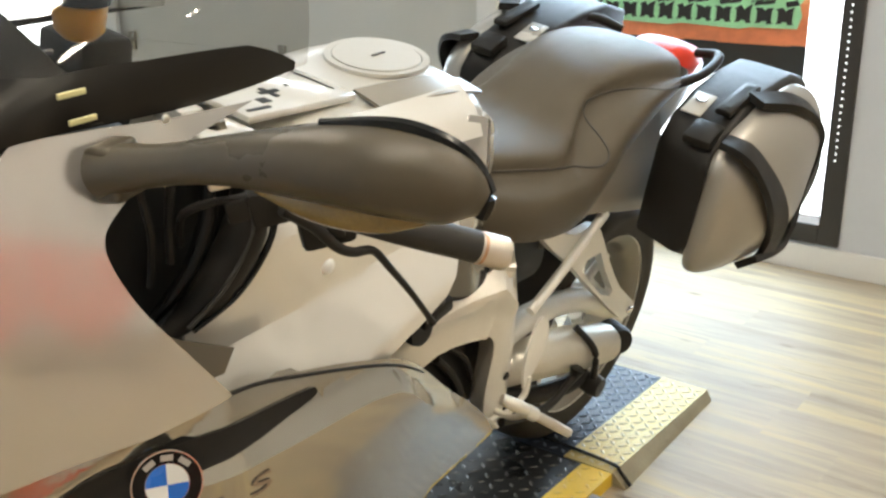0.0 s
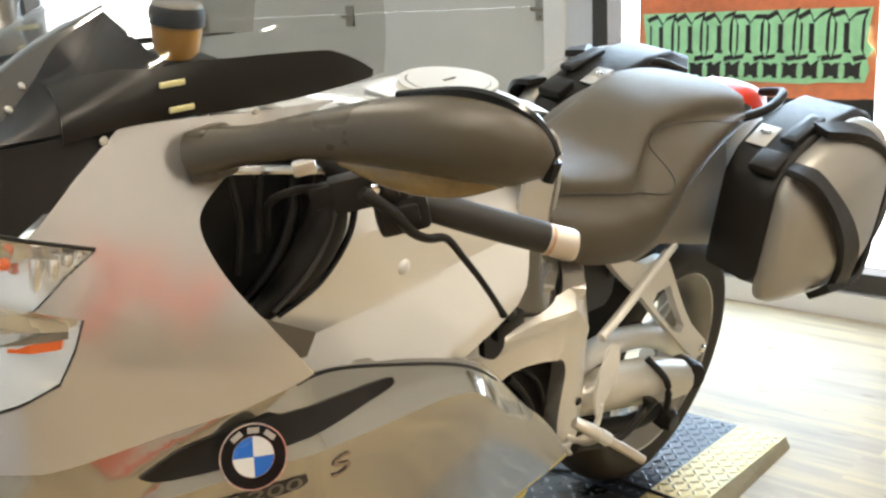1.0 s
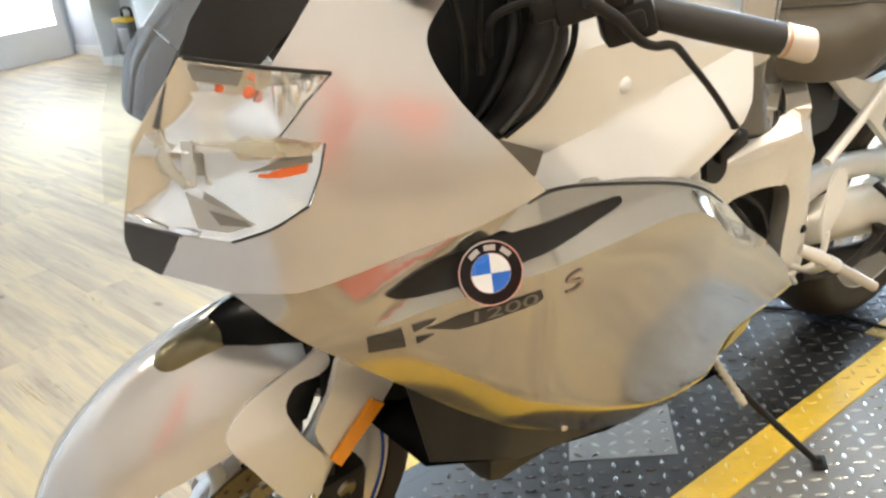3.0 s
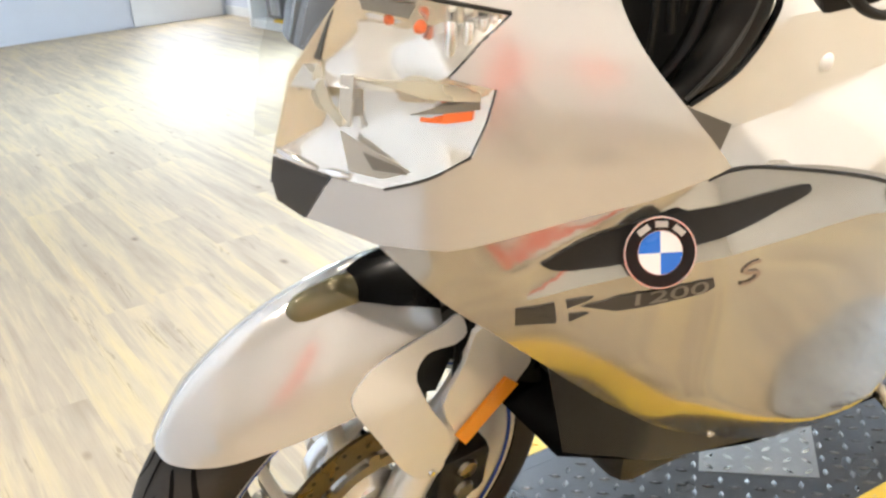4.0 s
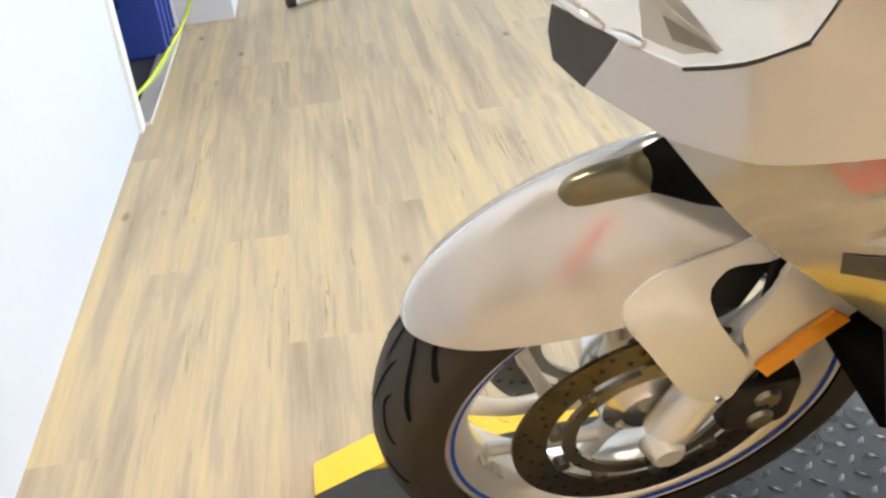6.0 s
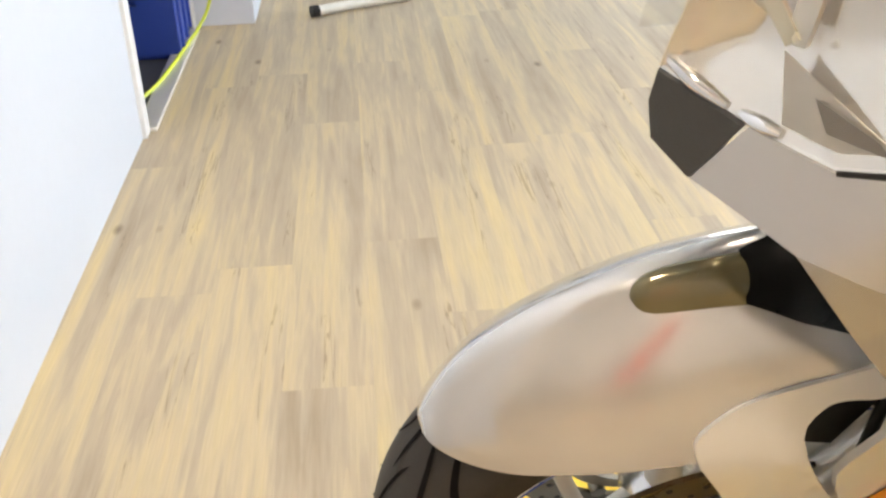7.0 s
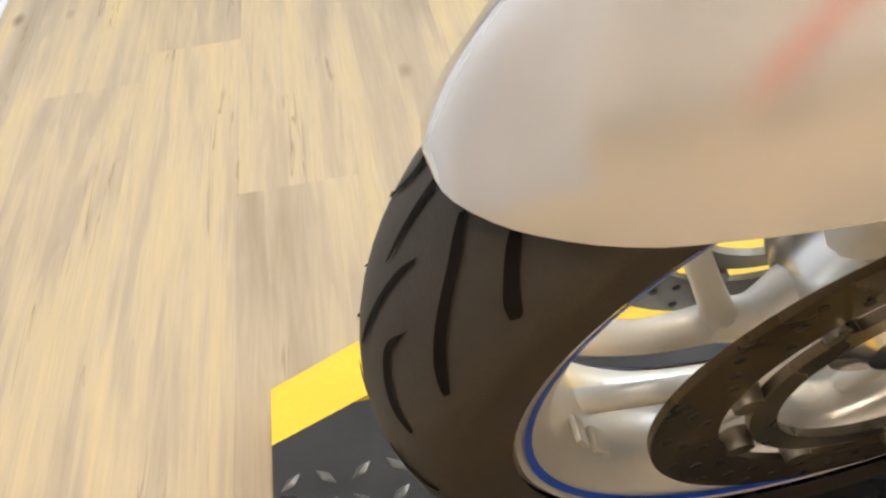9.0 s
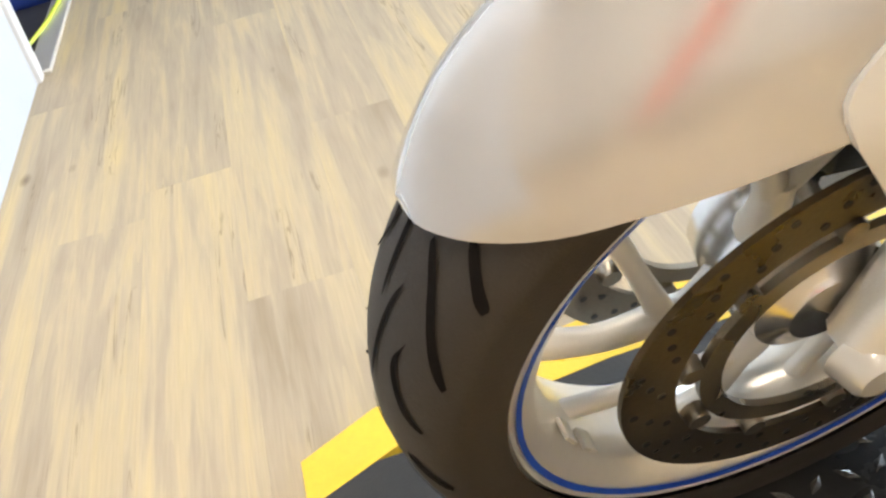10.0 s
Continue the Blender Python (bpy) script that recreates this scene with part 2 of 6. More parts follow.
M_BASE = mat("white_trim", (0.70, 0.69, 0.67), 0.4, 0, 0.04, 6)
M_SUB = mat("concrete_subfloor", (0.25, 0.23, 0.2), 0.8, 0, 0.2, 4, 0.3, 60)
M_WOOD = wood_mat("pale_oak_planks")
M_CRATE = mat("blue_crate_plastic", (0.02, 0.05, 0.27), 0.4, 0, 0.1, 10)
M_CABLE = mat("yellow_green_cable", (0.55, 0.62, 0.03), 0.4, 0, 0.05)
M_DAY = glow_mat("daylight_outside", (0.88, 0.94, 1.0), 5.0)
M_LED = glow_mat("lamp_cover", (1.0, 0.92, 0.78), 165.0)
M_GREYGLOSS = mat("glossy_dark_grey_plastic", (0.16, 0.155, 0.14), 0.12, 0.55, 0.06, 12, coat=0.5, wear=0)
M_OLIVEGREY = mat("brown_grey_plastic", (0.11, 0.095, 0.075), 0.4, 0.1, 0.06, 9)
M_NOSE = mat("grey_brown_gloss_plastic", (0.075, 0.066, 0.054), 0.16, 0.2, 0.05, 9, coat=0.4, wear=0)
M_ORANGEB = mat("orange_lamp_plastic", (0.95, 0.17, 0.03), 0.3, 0, 0.05, 30, coat=0.3)
M_SHELFP = mat("pale_cream_lamp_plastic", (0.72, 0.66, 0.52), 0.25, 0.4, 0.05, 14)
M_BARDARK = mat("worn_tread_bars", (0.12, 0.115, 0.105), 0.32, 0.5, 0.5, 14, wear=0.1)
M_BARSTEEL = mat("bright_tread_bars", (0.46, 0.45, 0.42), 0.28, 0.85, 0.25, 12, wear=0.1)
M_BARBLUE = mat("worn_blue_tread_bars", (0.20, 0.23, 0.28), 0.3, 0.6, 0.4, 12)
M_BARPALE = mat("worn_pale_tread_bars", (0.72, 0.64, 0.42), 0.36, 0.3, 0.25, 12)
M_BARYEL = mat("worn_yellow_tread_bars", (0.78, 0.52, 0.09), 0.34, 0.1, 0.25, 14)
M_SKIRT = mat("pale_worn_steel", (0.34, 0.29, 0.19), 0.4, 0.4, 0.25, 9, 0.2, 250)
M_BEAD = glow_mat("white_lamp_bead", (0.9, 0.95, 1.0), 2.5)
M_PALEGREY = mat("pale_grey_enamel", (0.50, 0.48, 0.44), 0.3, 0.3, 0.05)
M_SATIN = mat("satin_aluminium", (0.66, 0.60, 0.53), 0.34, 0.75, 0.05, 20)
M_COPPER = mat("coppery_anodised_ring", (0.55, 0.32, 0.20), 0.3, 0.8, 0.05, 20)
M_OLIVE = mat("dark_olive_moulding", (0.17, 0.145, 0.075), 0.2, 0.6, 0.04, 8, coat=0.5, wear=0)
M_REDSIGN = mat("red_orange_banner_cloth", (0.72, 0.22, 0.10), 0.6, 0, 0.35, 2.2)
M_GREEN = mat("pale_green_print", (0.36, 0.72, 0.42), 0.6, 0, 0.15, 20)
M_PRINT = mat("black_print", (0.02, 0.02, 0.018), 0.6, 0, 0.1)
M_BLUE2 = mat("blue_enamel", (0.02, 0.16, 0.62), 0.25, 0, 0.03)
M_SEATP = mat("silver_beige_lid_paint", (0.375, 0.35, 0.305), 0.35, 0.5, 0.03, 4, coat=0.4, wear=0)
M_BORDER = mat("blacked_out_border", (0.010, 0.008, 0.006), 0.34, 0, 0.1, wear=0, spec=0.3)
M_PALEMARK = mat("pale_yellow_pad", (0.75, 0.70, 0.38), 0.4, 0, 0.05)
M_BOWL = mat("headlight_reflector", (0.88, 0.85, 0.80), 0.14, 0.85, 0.05, 14, wear=0)
M_MUFF = mat("satin_steel", (0.62, 0.585, 0.51), 0.42, 0.55, 0.08, 9, wear=0)
M_NEAR = mat("cream_wall_paint", (0.78, 0.755, 0.72), 0.7, 0, 0.05, 2, 0.1, 120)
M_FLANK = mat("pale_silver_flank_paint", (0.85, 0.825, 0.77), 0.18, 0.40, 0.02, 4, coat=0.6, wear=0)
M_SPOKE = mat("pale_cast_wheel_paint", (0.82, 0.795, 0.74), 0.4, 0.2, 0.05, 9, 0.1, 300)
M_REDPANEL = mat("red_orange_panel_paint", (0.86, 0.10, 0.03), 0.5, 0, 0.15, 3)
# rubber colour darkened to give the shade inside the tyre grooves
M_GROOVE = mat("tyre_groove_shade", (0.009, 0.007, 0.006), 0.8, 0, 0.1, spec=0.05)
M_INSERT = mat("dark_grey_textured_plastic", (0.045, 0.043, 0.040), 0.4, 0, 0.1, 20, 0.3, 900)
M_PAINTF = mat("silver_beige_fork_paint", (0.80, 0.77, 0.71), 0.28, 0.22, 0.03, 5, coat=0.4, wear=0)
M_FACET = mat("grey_lamp_facet", (0.60, 0.56, 0.50), 0.3, 0.5, 0.08, 9)
M_RIMDARK = mat("brown_grey_wheel_paint", (0.26, 0.235, 0.20), 0.4, 0.4, 0.08, 9)
M_INLAY = mat("brown_grey_inlay", (0.26, 0.23, 0.185), 0.4, 0.1, 0.08, 9)

# ---- mesh tools ----
from mathutils.bvhtree import BVHTree
from mathutils.geometry import delaunay_2d_cdt


def part(name, bm, material, parent=None, label="", smooth=40):
    """Links a bmesh as one mesh object under a thing or a part."""
    bmesh.ops.recalc_face_normals(bm, faces=bm.faces[:])
    if smooth:
        lim = radians(smooth)
        for f in bm.faces:
            f.smooth = True
        for e in bm.edges:
            e.smooth = not (len(e.link_faces) == 2 and e.calc_face_angle(0.0) > lim)
    me = bpy.data.meshes.new(name)
    bm.to_mesh(me)
    bm.free()
    for k in material if isinstance(material, (list, tuple)) else [material]:
        me.materials.append(k)
    ob = new(name, me)
    if parent is not None:
        ob.parent = parent
    if label:
        ob["label"] = label
    return ob


def thing(name, m=None, label="", category="", group="", kind=""):
    ob = new(name)
    ob.empty_display_size = 0.1
    if m is not None:
        ob.matrix_world = m
    return tagged(ob, label, category, group, kind)


def merge(*bms):
    """Several bmeshes in one."""
    out = bms[0]
    for b in bms[1:]:
        me = bpy.data.meshes.new("tmp")
        b.to_mesh(me)
        b.free()
        out.from_mesh(me)
        bpy.data.meshes.remove(me)
    return out


def moved(bm, m):
    bmesh.ops.transform(bm, matrix=m, verts=bm.verts[:])
    return bm


def box(x0, x1, y0, y1, z0, z1, bevel=0.0, seg=2):
    bm = bmesh.new()
    bmesh.ops.create_cube(bm, size=1)
    for v in bm.verts:
        v.co = Vector((x0 + (v.co.x + 0.5) * (x1 - x0), y0 + (v.co.y + 0.5) * (y1 - y0), z0 + (v.co.z + 0.5) * (z1 - z0)))
    if bevel:
        bmesh.ops.bevel(bm, geom=bm.edges[:], offset=bevel, segments=seg, affect="EDGES", profile=0.5)
    return bm


def curve(pts, n):
    """n steps a span of a smooth curve through the points."""
    p = [Vector(q) for q in pts]
    out = []
    for i in range(len(p) - 1):
        a, b, c, d = p[max(i - 1, 0)], p[i], p[i + 1], p[min(i + 2, len(p) - 1)]
        for k in range(n):
            t = k / n
            out.append(0.5 * (2 * b + (c - a) * t + (2 * a - 5 * b + 4 * c - d) * t * t + (3 * b - a - 3 * c + d) * t ** 3))
    return out + [p[-1]]


def grid(rows, closed=False, caps=False):
    """A skin over rows of points."""
    bm = bmesh.new()
    v = [[bm.verts.new(p) for p in r] for r in rows]
    for a, b in zip(v, v[1:]):
        m = len(a)
        for i in range(m if closed else m - 1):
            q = [a[i], a[(i + 1) % m], b[(i + 1) % m], b[i]]
            bm.faces.new(q)
    if caps:
        bm.faces.new(v[0][::-1])
        bm.faces.new(v[-1])
    return bm


def skin(rows, nu=6, nv=6, closed=False, caps=False):
    """A smooth skin through a coarse net."""
    fine = [curve(list(r) + ([r[0]] if closed else []), nv) for r in rows]
    if closed:
        fine = [r[:-1] for r in fine]
    cols = [curve([r[i] for r in fine], nu) for i in range(len(fine[0]))]
    return grid([[c[j] for c in cols] for j in range(len(cols[0]))], closed, caps)


def thick(bm, d):
    """Gives a skin a thickness, inwards."""
    bmesh.ops.recalc_face_normals(bm, faces=bm.faces[:])
    bmesh.ops.solidify(bm, geom=bm.faces[:], thickness=d)
    return bm


def tube(pts, r, n=6, seg=12, flat=1.0):
    """A round bar along a smooth curve; r: one radius or one a point."""
    c = curve(pts, n)
    if not isinstance(r, (int, float)):
        rr = [q.x for q in curve([(x, 0, 0) for x in r], n)]
    else:
        rr = [r] * len(c)
    rows, up = [], Vector((0, 0, 1))
    for i, p in enumerate(c):
        t = (c[min(i + 1, len(c) - 1)] - c[max(i - 1, 0)]).normalized()
        a = t.cross(up if abs(t.z) < 0.95 else Vector((1, 0, 0))).normalized()
        b = a.cross(t)
        rows.append([p + a * math.cos(2 * math.pi * k / seg) * rr[i] + b * math.sin(2 * math.pi * k / seg) * rr[i] * flat for k in range(seg)])
    return grid(rows, True, True)


def turned(profile, n=48, a0=0.0, a1=360.0):
    """A body of revolution round y; profile: (radius, y)."""
    full = a1 - a0 >= 359.9
    k = n if full else n + 1
    rows = []
    for i in range(k):
        a = radians(a0 + (a1 - a0) * i / n)
        rows.append([Vector((r * math.cos(a), y, r * math.sin(a))) for r, y in profile])
    if full:
        rows.append(rows[0])
    bm = grid(rows)
    bmesh.ops.remove_doubles(bm, verts=bm.verts[:], dist=1e-6)
    return bm


def plate(outline, fn, step=0.02, depth=0.004, holes=(), creases=()):
    """A sheet cut to an outline in x and z, that follows y = fn(x, z), with thickness and creases along given lines."""
    pts, edges, faces = [], [], []

    def ring(o):
        k = len(pts)
        dense = []
        for i, p in enumerate(o):
            q = o[(i + 1) % len(o)]
            m = max(1, int(math.dist(p, q) / step))
            dense += [(p[0] + (q[0] - p[0]) * j / m, p[1] + (q[1] - p[1]) * j / m) for j in range(m)]
        pts.extend(Vector(p) for p in dense)
        edges.extend((k + i, k + (i + 1) % len(dense)) for i in range(len(dense)))
        return dense

    outer = ring(outline)
    cut = [ring(h) for h in holes]

    def inside(p, o):
        c = False
        for i in range(len(o)):
            a, b = o[i], o[i - 1]
            if (a[1] > p[1]) != (b[1] > p[1]) and p[0] < (b[0] - a[0]) * (p[1] - a[1]) / (b[1] - a[1]) + a[0]:
                c = not c
        return c

    folds = []
    for line in creases:
        last = None
        for i in range(len(line) - 1):
            m = max(1, int(math.dist(line[i], line[i + 1]) / step))
            for j in range(m):
                p = tuple(line[i][c] + (line[i + 1][c] - line[i][c]) * j / m for c in (0, 1))
                if inside(p, outer) and min(math.dist(p, q) for q in outer) > 0.4 * step:
                    pts.append(Vector(p))
                    folds.append(p)
                    if last is not None:
                        edges.append((last, len(pts) - 1))
                    last = len(pts) - 1
                else:
                    last = None
    xs, zs = [p[0] for p in outer], [p[1] for p in outer]
    for i in range(int((max(xs) - min(xs)) / step) + 1):
        for j in range(int((max(zs) - min(zs)) / step) + 1):
            p = (min(xs) + (i + 0.5 * (j % 2)) * step, min(zs) + j * step)
            near = min((p[0] - q[0]) ** 2 + (p[1] - q[1]) ** 2 for h in [outer, folds] + cut for q in h)
            if near > (0.45 * step) ** 2 and inside(p, outer) and not any(inside(p, h) for h in cut):
                pts.append(Vector(p))
    v2, _, f2, *_ = delaunay_2d_cdt(pts, edges, [], 0, 1e-5)
    bm = bmesh.new()
    vs = [bm.verts.new((p.x, fn(p.x, p.y), p.y)) for p in v2]
    for f in f2:
        c = [sum(v2[i][k] for i in f) / len(f) for k in (0, 1)]
        if inside(c, outer) and not any(inside(c, h) for h in cut):
            bm.faces.new([vs[i] for i in f])
    for v in [v for v in bm.verts if not v.link_faces]:
        bm.verts.remove(v)
    if depth:
        for f in bm.faces:
            f.normal_update()
        side = sum(f.normal.y * f.calc_area() for f in bm.faces)
        if side < 0:
            bmesh.ops.reverse_faces(bm, faces=bm.faces[:])
        bmesh.ops.solidify(bm, geom=bm.faces[:], thickness=depth)
    return bm


def mirrored(bm):
    bm2 = bm.copy()
    for v in bm2.verts:
        v.co.y = -v.co.y
    bmesh.ops.reverse_faces(bm2, faces=bm2.faces[:])
    return bm2


def lin(x, xs, ys):
    return float(np.interp(x, xs, ys))


def ease(x, xs, ys):
    """A smooth curve through the points of a table."""
    if x <= xs[0]:
        return ys[0]
    for i in range(len(xs) - 1):
        if x <= xs[i + 1]:
            h = xs[i + 1] - xs[i]
            t = (x - xs[i]) / h
            d = [(ys[k + 1] - ys[k]) / (xs[k + 1] - xs[k]) for k in range(len(xs) - 1)]
            m0 = d[0] if i == 0 else (0 if d[i - 1] * d[i] <= 0 else 2 * d[i - 1] * d[i] / (d[i - 1] + d[i]))
            m1 = d[-1] if i == len(xs) - 2 else (0 if d[i] * d[i + 1] <= 0 else 2 * d[i] * d[i + 1] / (d[i] + d[i + 1]))
            return (2 * t ** 3 - 3 * t * t + 1) * ys[i] + (t ** 3 - 2 * t * t + t) * h * m0 + (3 * t * t - 2 * t ** 3) * ys[i + 1] + (t ** 3 - t * t) * h * m1
    return ys[-1]


def lettering(name, text, size, m, material, parent, depth=0.001):
    c = bpy.data.curves.new(name, "FONT")
    c.body, c.size, c.extrude, c.align_x, c.align_y = text, size, depth, "CENTER", "CENTER"
    tmp = bpy.data.objects.new("tmp", c)
    scene.collection.objects.link(tmp)
    dg = bpy.context.evaluated_depsgraph_get()
    me = bpy.data.meshes.new_from_object(tmp.evaluated_get(dg))
    bpy.data.objects.remove(tmp)
    bm = bmesh.new()
    bm.from_mesh(me)
    bpy.data.meshes.remove(me)
    return part(name, moved(bm, m), material, parent, smooth=0)

# ---- the room ----
X_REAR, X_FRONT, Y_FAR, Y_NEAR, Z_TOP = -3.05, 0.868, -9.0, 4.4, 2.9
X_WIDE, Y_TURN = 2.9, 0.75


def wall_x(name, x0, x1, y0, y1, openings, material, label):
    """A wall across x, with openings (y0, y1, z0, z1) cut through it."""
    bm = bmesh.new()
    y = y0
    pieces = []
    for a, b, c, d in sorted(openings):
        pieces.append((y, a, 0, Z_TOP))
        if c > 0:
            pieces.append((a, b, 0, c))
        if d < Z_TOP:
            pieces.append((a, b, d, Z_TOP))
        y = b
    pieces.append((y, y1, 0, Z_TOP))
    for a, b, c, d in pieces:
        bm = merge(bm, box(x0, x1, a, b, c, d))
    return tagged(part(name, bm, material, smooth=0), label, "wall", kind="structure")


subfloor = tagged(part("floor", box(X_REAR - 0.2, X_WIDE + 0.2, Y_FAR - 0.2, Y_NEAR + 0.2, -0.12, -0.006), M_SUB, smooth=0), "pale oak plank floor of a showroom", "floor", kind="structure")
WIN = (-1.02, 0.245, 0.10, 2.35)
WIN2 = (-5.6, -3.85, 0.20, 2.35)
GAR = (-3.70, -1.20, 0.0, 2.45)
DOOR = (-2.83, -1.87, 0.0, 2.1)
wall_x("wall_rear", X_REAR - 0.16, X_REAR, Y_FAR, Y_NEAR, [WIN, WIN2, GAR], M_WALL, "white painted wall with windows and a garage door")
wall_x("wall_front", X_FRONT, X_FRONT + 0.12, Y_FAR, Y_TURN, [DOOR], M_WALL, "plain white painted wall with an open doorway")
tagged(part("wall_far", box(X_REAR - 0.16, 2.3, Y_FAR - 0.15, Y_FAR, 0, Z_TOP), M_WALL, smooth=0), "white wall at the far end of the room", "wall", kind="structure")
# unseen walls, added; set back to shape what the paintwork mirrors
tagged(part("wall_return", box(X_FRONT + 0.121, X_WIDE, Y_TURN - 0.12, Y_TURN, 0, Z_TOP), M_NEAR, smooth=0), "unseen plain cream wall, added to close the room and shape reflections", "wall", kind="structure")
tagged(part("wall_side", box(X_WIDE, X_WIDE + 0.12, Y_TURN - 0.12, Y_NEAR, 0, Z_TOP), M_NEAR, smooth=0), "unseen plain cream wall, added to close the room and shape reflections", "wall", kind="structure")
tagged(part("wall_near", box(X_REAR - 0.16, X_WIDE + 0.12, Y_NEAR, Y_NEAR + 0.15, 0, Z_TOP), M_NEAR, smooth=0), "unseen plain cream wall, added to close the room and shape reflections", "wall", kind="structure")
tagged(part("ceiling", box(X_REAR - 0.16, X_WIDE + 0.12, Y_FAR - 0.15, Y_NEAR + 0.15, Z_TOP, Z_TOP + 0.1), M_CEIL, smooth=0), "plain white ceiling", "ceiling", kind="structure")
# wall stub that stands out beyond the doorway
tagged(part("wall_stub", merge(box(0.65, X_FRONT - 0.003, -9.0, -2.9, 0, Z_TOP - 0.002), box(X_FRONT + 0.122, 2.095, -3.05, -2.9, 0, Z_TOP - 0.002), box(X_FRONT - 0.002, X_FRONT + 0.121, -2.998, -2.9, 0, 2.09)), M_WALL, smooth=0), "white painted wall that runs on behind the doorway", "wall", kind="structure")
# unlit store room behind the doorway, with its own floor; near-black colours give its shade
tagged(part("floor_store", box(X_FRONT + 0.031, 2.098, -3.898, -0.902, -0.0055, -0.001), mat("store_floor_shade", (0.04, 0.04, 0.045), 0.6, 0, 0.2, 6), smooth=0), "floor of the unlit store room, shade put into its colour", "floor", kind="structure")
tagged(part("wall_store", merge(box(2.1, 2.2, -4.0, -0.8, 0, Z_TOP), box(0.972, 2.098, -0.9, -0.8, 0, Z_TOP), box(0.972, 2.098, -4.0, -3.9, 0, Z_TOP)), mat("store_wall_shade", (0.05, 0.05, 0.06), 0.7), smooth=0), "wall of the unlit store room, shade put into its colour", "wall", kind="structure")
tagged(part("door_jamb", merge(box(X_FRONT - 0.012, X_FRONT + 0.132, DOOR[1], DOOR[1] + 0.05, 0, 2.15, 0.003), box(X_FRONT - 0.012, X_FRONT + 0.132, DOOR[0] - 0.05, DOOR[0], 0, 2.15, 0.003), box(X_FRONT - 0.012, X_FRONT + 0.132, DOOR[0], DOOR[1], 2.102, 2.15, 0.003)), M_BASE, smooth=0), "white painted door casing", "door frame", kind="structure")
tagged(part("threshold", box(X_FRONT - 0.03, X_FRONT + 0.03, DOOR[0], DOOR[1] - 0.002, 0, 0.012, 0.004), M_CAST, smooth=0), "worn aluminium threshold strip on the floor", "threshold", kind="structure")
tagged(part("baseboard", merge(box(X_REAR, X_REAR + 0.012, WIN[1] - 1.2, Y_NEAR, 0, 0.09, 0.003), box(X_REAR, X_REAR + 0.012, Y_FAR, GAR[0], 0, 0.09, 0.003)), M_BASE, smooth=0), "white painted baseboard", "baseboard", kind="structure")


def window(name, o):
    y0, y1, z0, z1 = o
    w = thing(name, pose(X_REAR, 0, 0), "bright window in a dark bronze frame", "window", kind="structure")
    f = 0.07
    part("window_frame", merge(box(-0.10, 0.015, y0, y0 + f, z0, z1, 0.004), box(-0.10, 0.015, y1 - f, y1, z0, z1, 0.004), box(-0.10, 0.015, y0 + f, y1 - f, z0, z0 + f, 0.004), box(-0.10, 0.015, y0 + f, y1 - f, z1 - f, z1, 0.004)), M_FRAME, w, "dark bronze metal frame", smooth=0)
    p = part("pane", box(-0.06, -0.054, y0 + f, y1 - f, z0 + f, z1 - f), M_CLEAR, w, smooth=0)
    p.visible_shadow = False
    return w


w1 = window("window_1", WIN)
for i in range(80):
    part("lamp_bead", moved(turned([(0.0, 0.003), (0.0026, 0.002), (0.0034, 0.0), (0.0, 0.0)], 6), pose(0.0155, WIN[1] - 0.040, 0.40 + 0.023 * i, 0, 0, -90)), M_BEAD, w1)
window("window_2", WIN2)
tagged(part("backdrop", box(-4.6, -4.55, -9.5, 3.5, -0.5, 4.5), M_DAY, smooth=0), "overexposed daylight outside the windows", "backdrop", kind="structure")

# garage door: four panels with raised borders
gd = thing("garage_door", pose(X_REAR - 0.05, 0, 0), "closed cream sectional garage door with steel hinges", "garage door", kind="structure")
for i in range(4):
    z0 = 0.01 + i * 0.55
    bm = box(-0.02, 0.02, GAR[0] + 0.01, GAR[1] - 0.01, z0, z0 + 0.5495, 0.004)
    part("door_panel", bm, M_CREAM, gd, smooth=0)
for y in (-1.29, -2.42, -3.58):
    for i in (1, 2, 3):
        z = 0.0 + i * 0.55
        part("hinge", merge(box(0.02, 0.034, y - 0.025, y + 0.025, z - 0.05, z + 0.05, 0.004), moved(tube([(0.04, y - 0.04, z), (0.04, y + 0.04, z)], 0.009), Matrix())), M_STEEL, gd, "dark steel hinge")
for y in (GAR[0], GAR[1]):
    tagged(part("trim", box(X_REAR - 0.001, X_REAR + 0.02, y - 0.05, y + 0.05, 0.0, 2.5, 0.004), M_BASE, smooth=0), "white trim round the garage door", "trim", kind="structure")

# banner in the window, with blocks of colour in place of lettering
ban = thing("banner", pose(X_REAR + 0.035, -0.36, 0.765), "red and orange shop banner with pale green block print", "banner")
wav = lambda y, z: 0.006 * math.sin(9 * y + 4 * z)
bm = skin([[(wav(y, z), y, z) for y in np.linspace(-0.437, 0.437, 9)] for z in np.linspace(0.0, 0.62, 7)], 2, 2)
part("cloth", thick(bm, 0.002), M_REDSIGN, ban)
part("grommet_cord", tube([(-0.02, -0.41, 0.60), (-0.02, -0.41, 1.53)], 0.003, 2, 6), M_PLASTIC, ban)
part("grommet_cord", tube([(-0.02, 0.41, 0.60), (-0.02, 0.41, 1.53)], 0.003, 2, 6), M_PLASTIC, ban)
hem = part("black_cloth", thick(skin([[(-0.005 + 0.008 * math.sin(16 * y), y, z) for y in np.linspace(-0.51, 0.44, 14)] for z in (-0.105, -0.06, 0.003)], 2, 2), 0.004), M_PRINT, ban, "black cloth below the banner")
random.seed(5)
bm = bmesh.new()
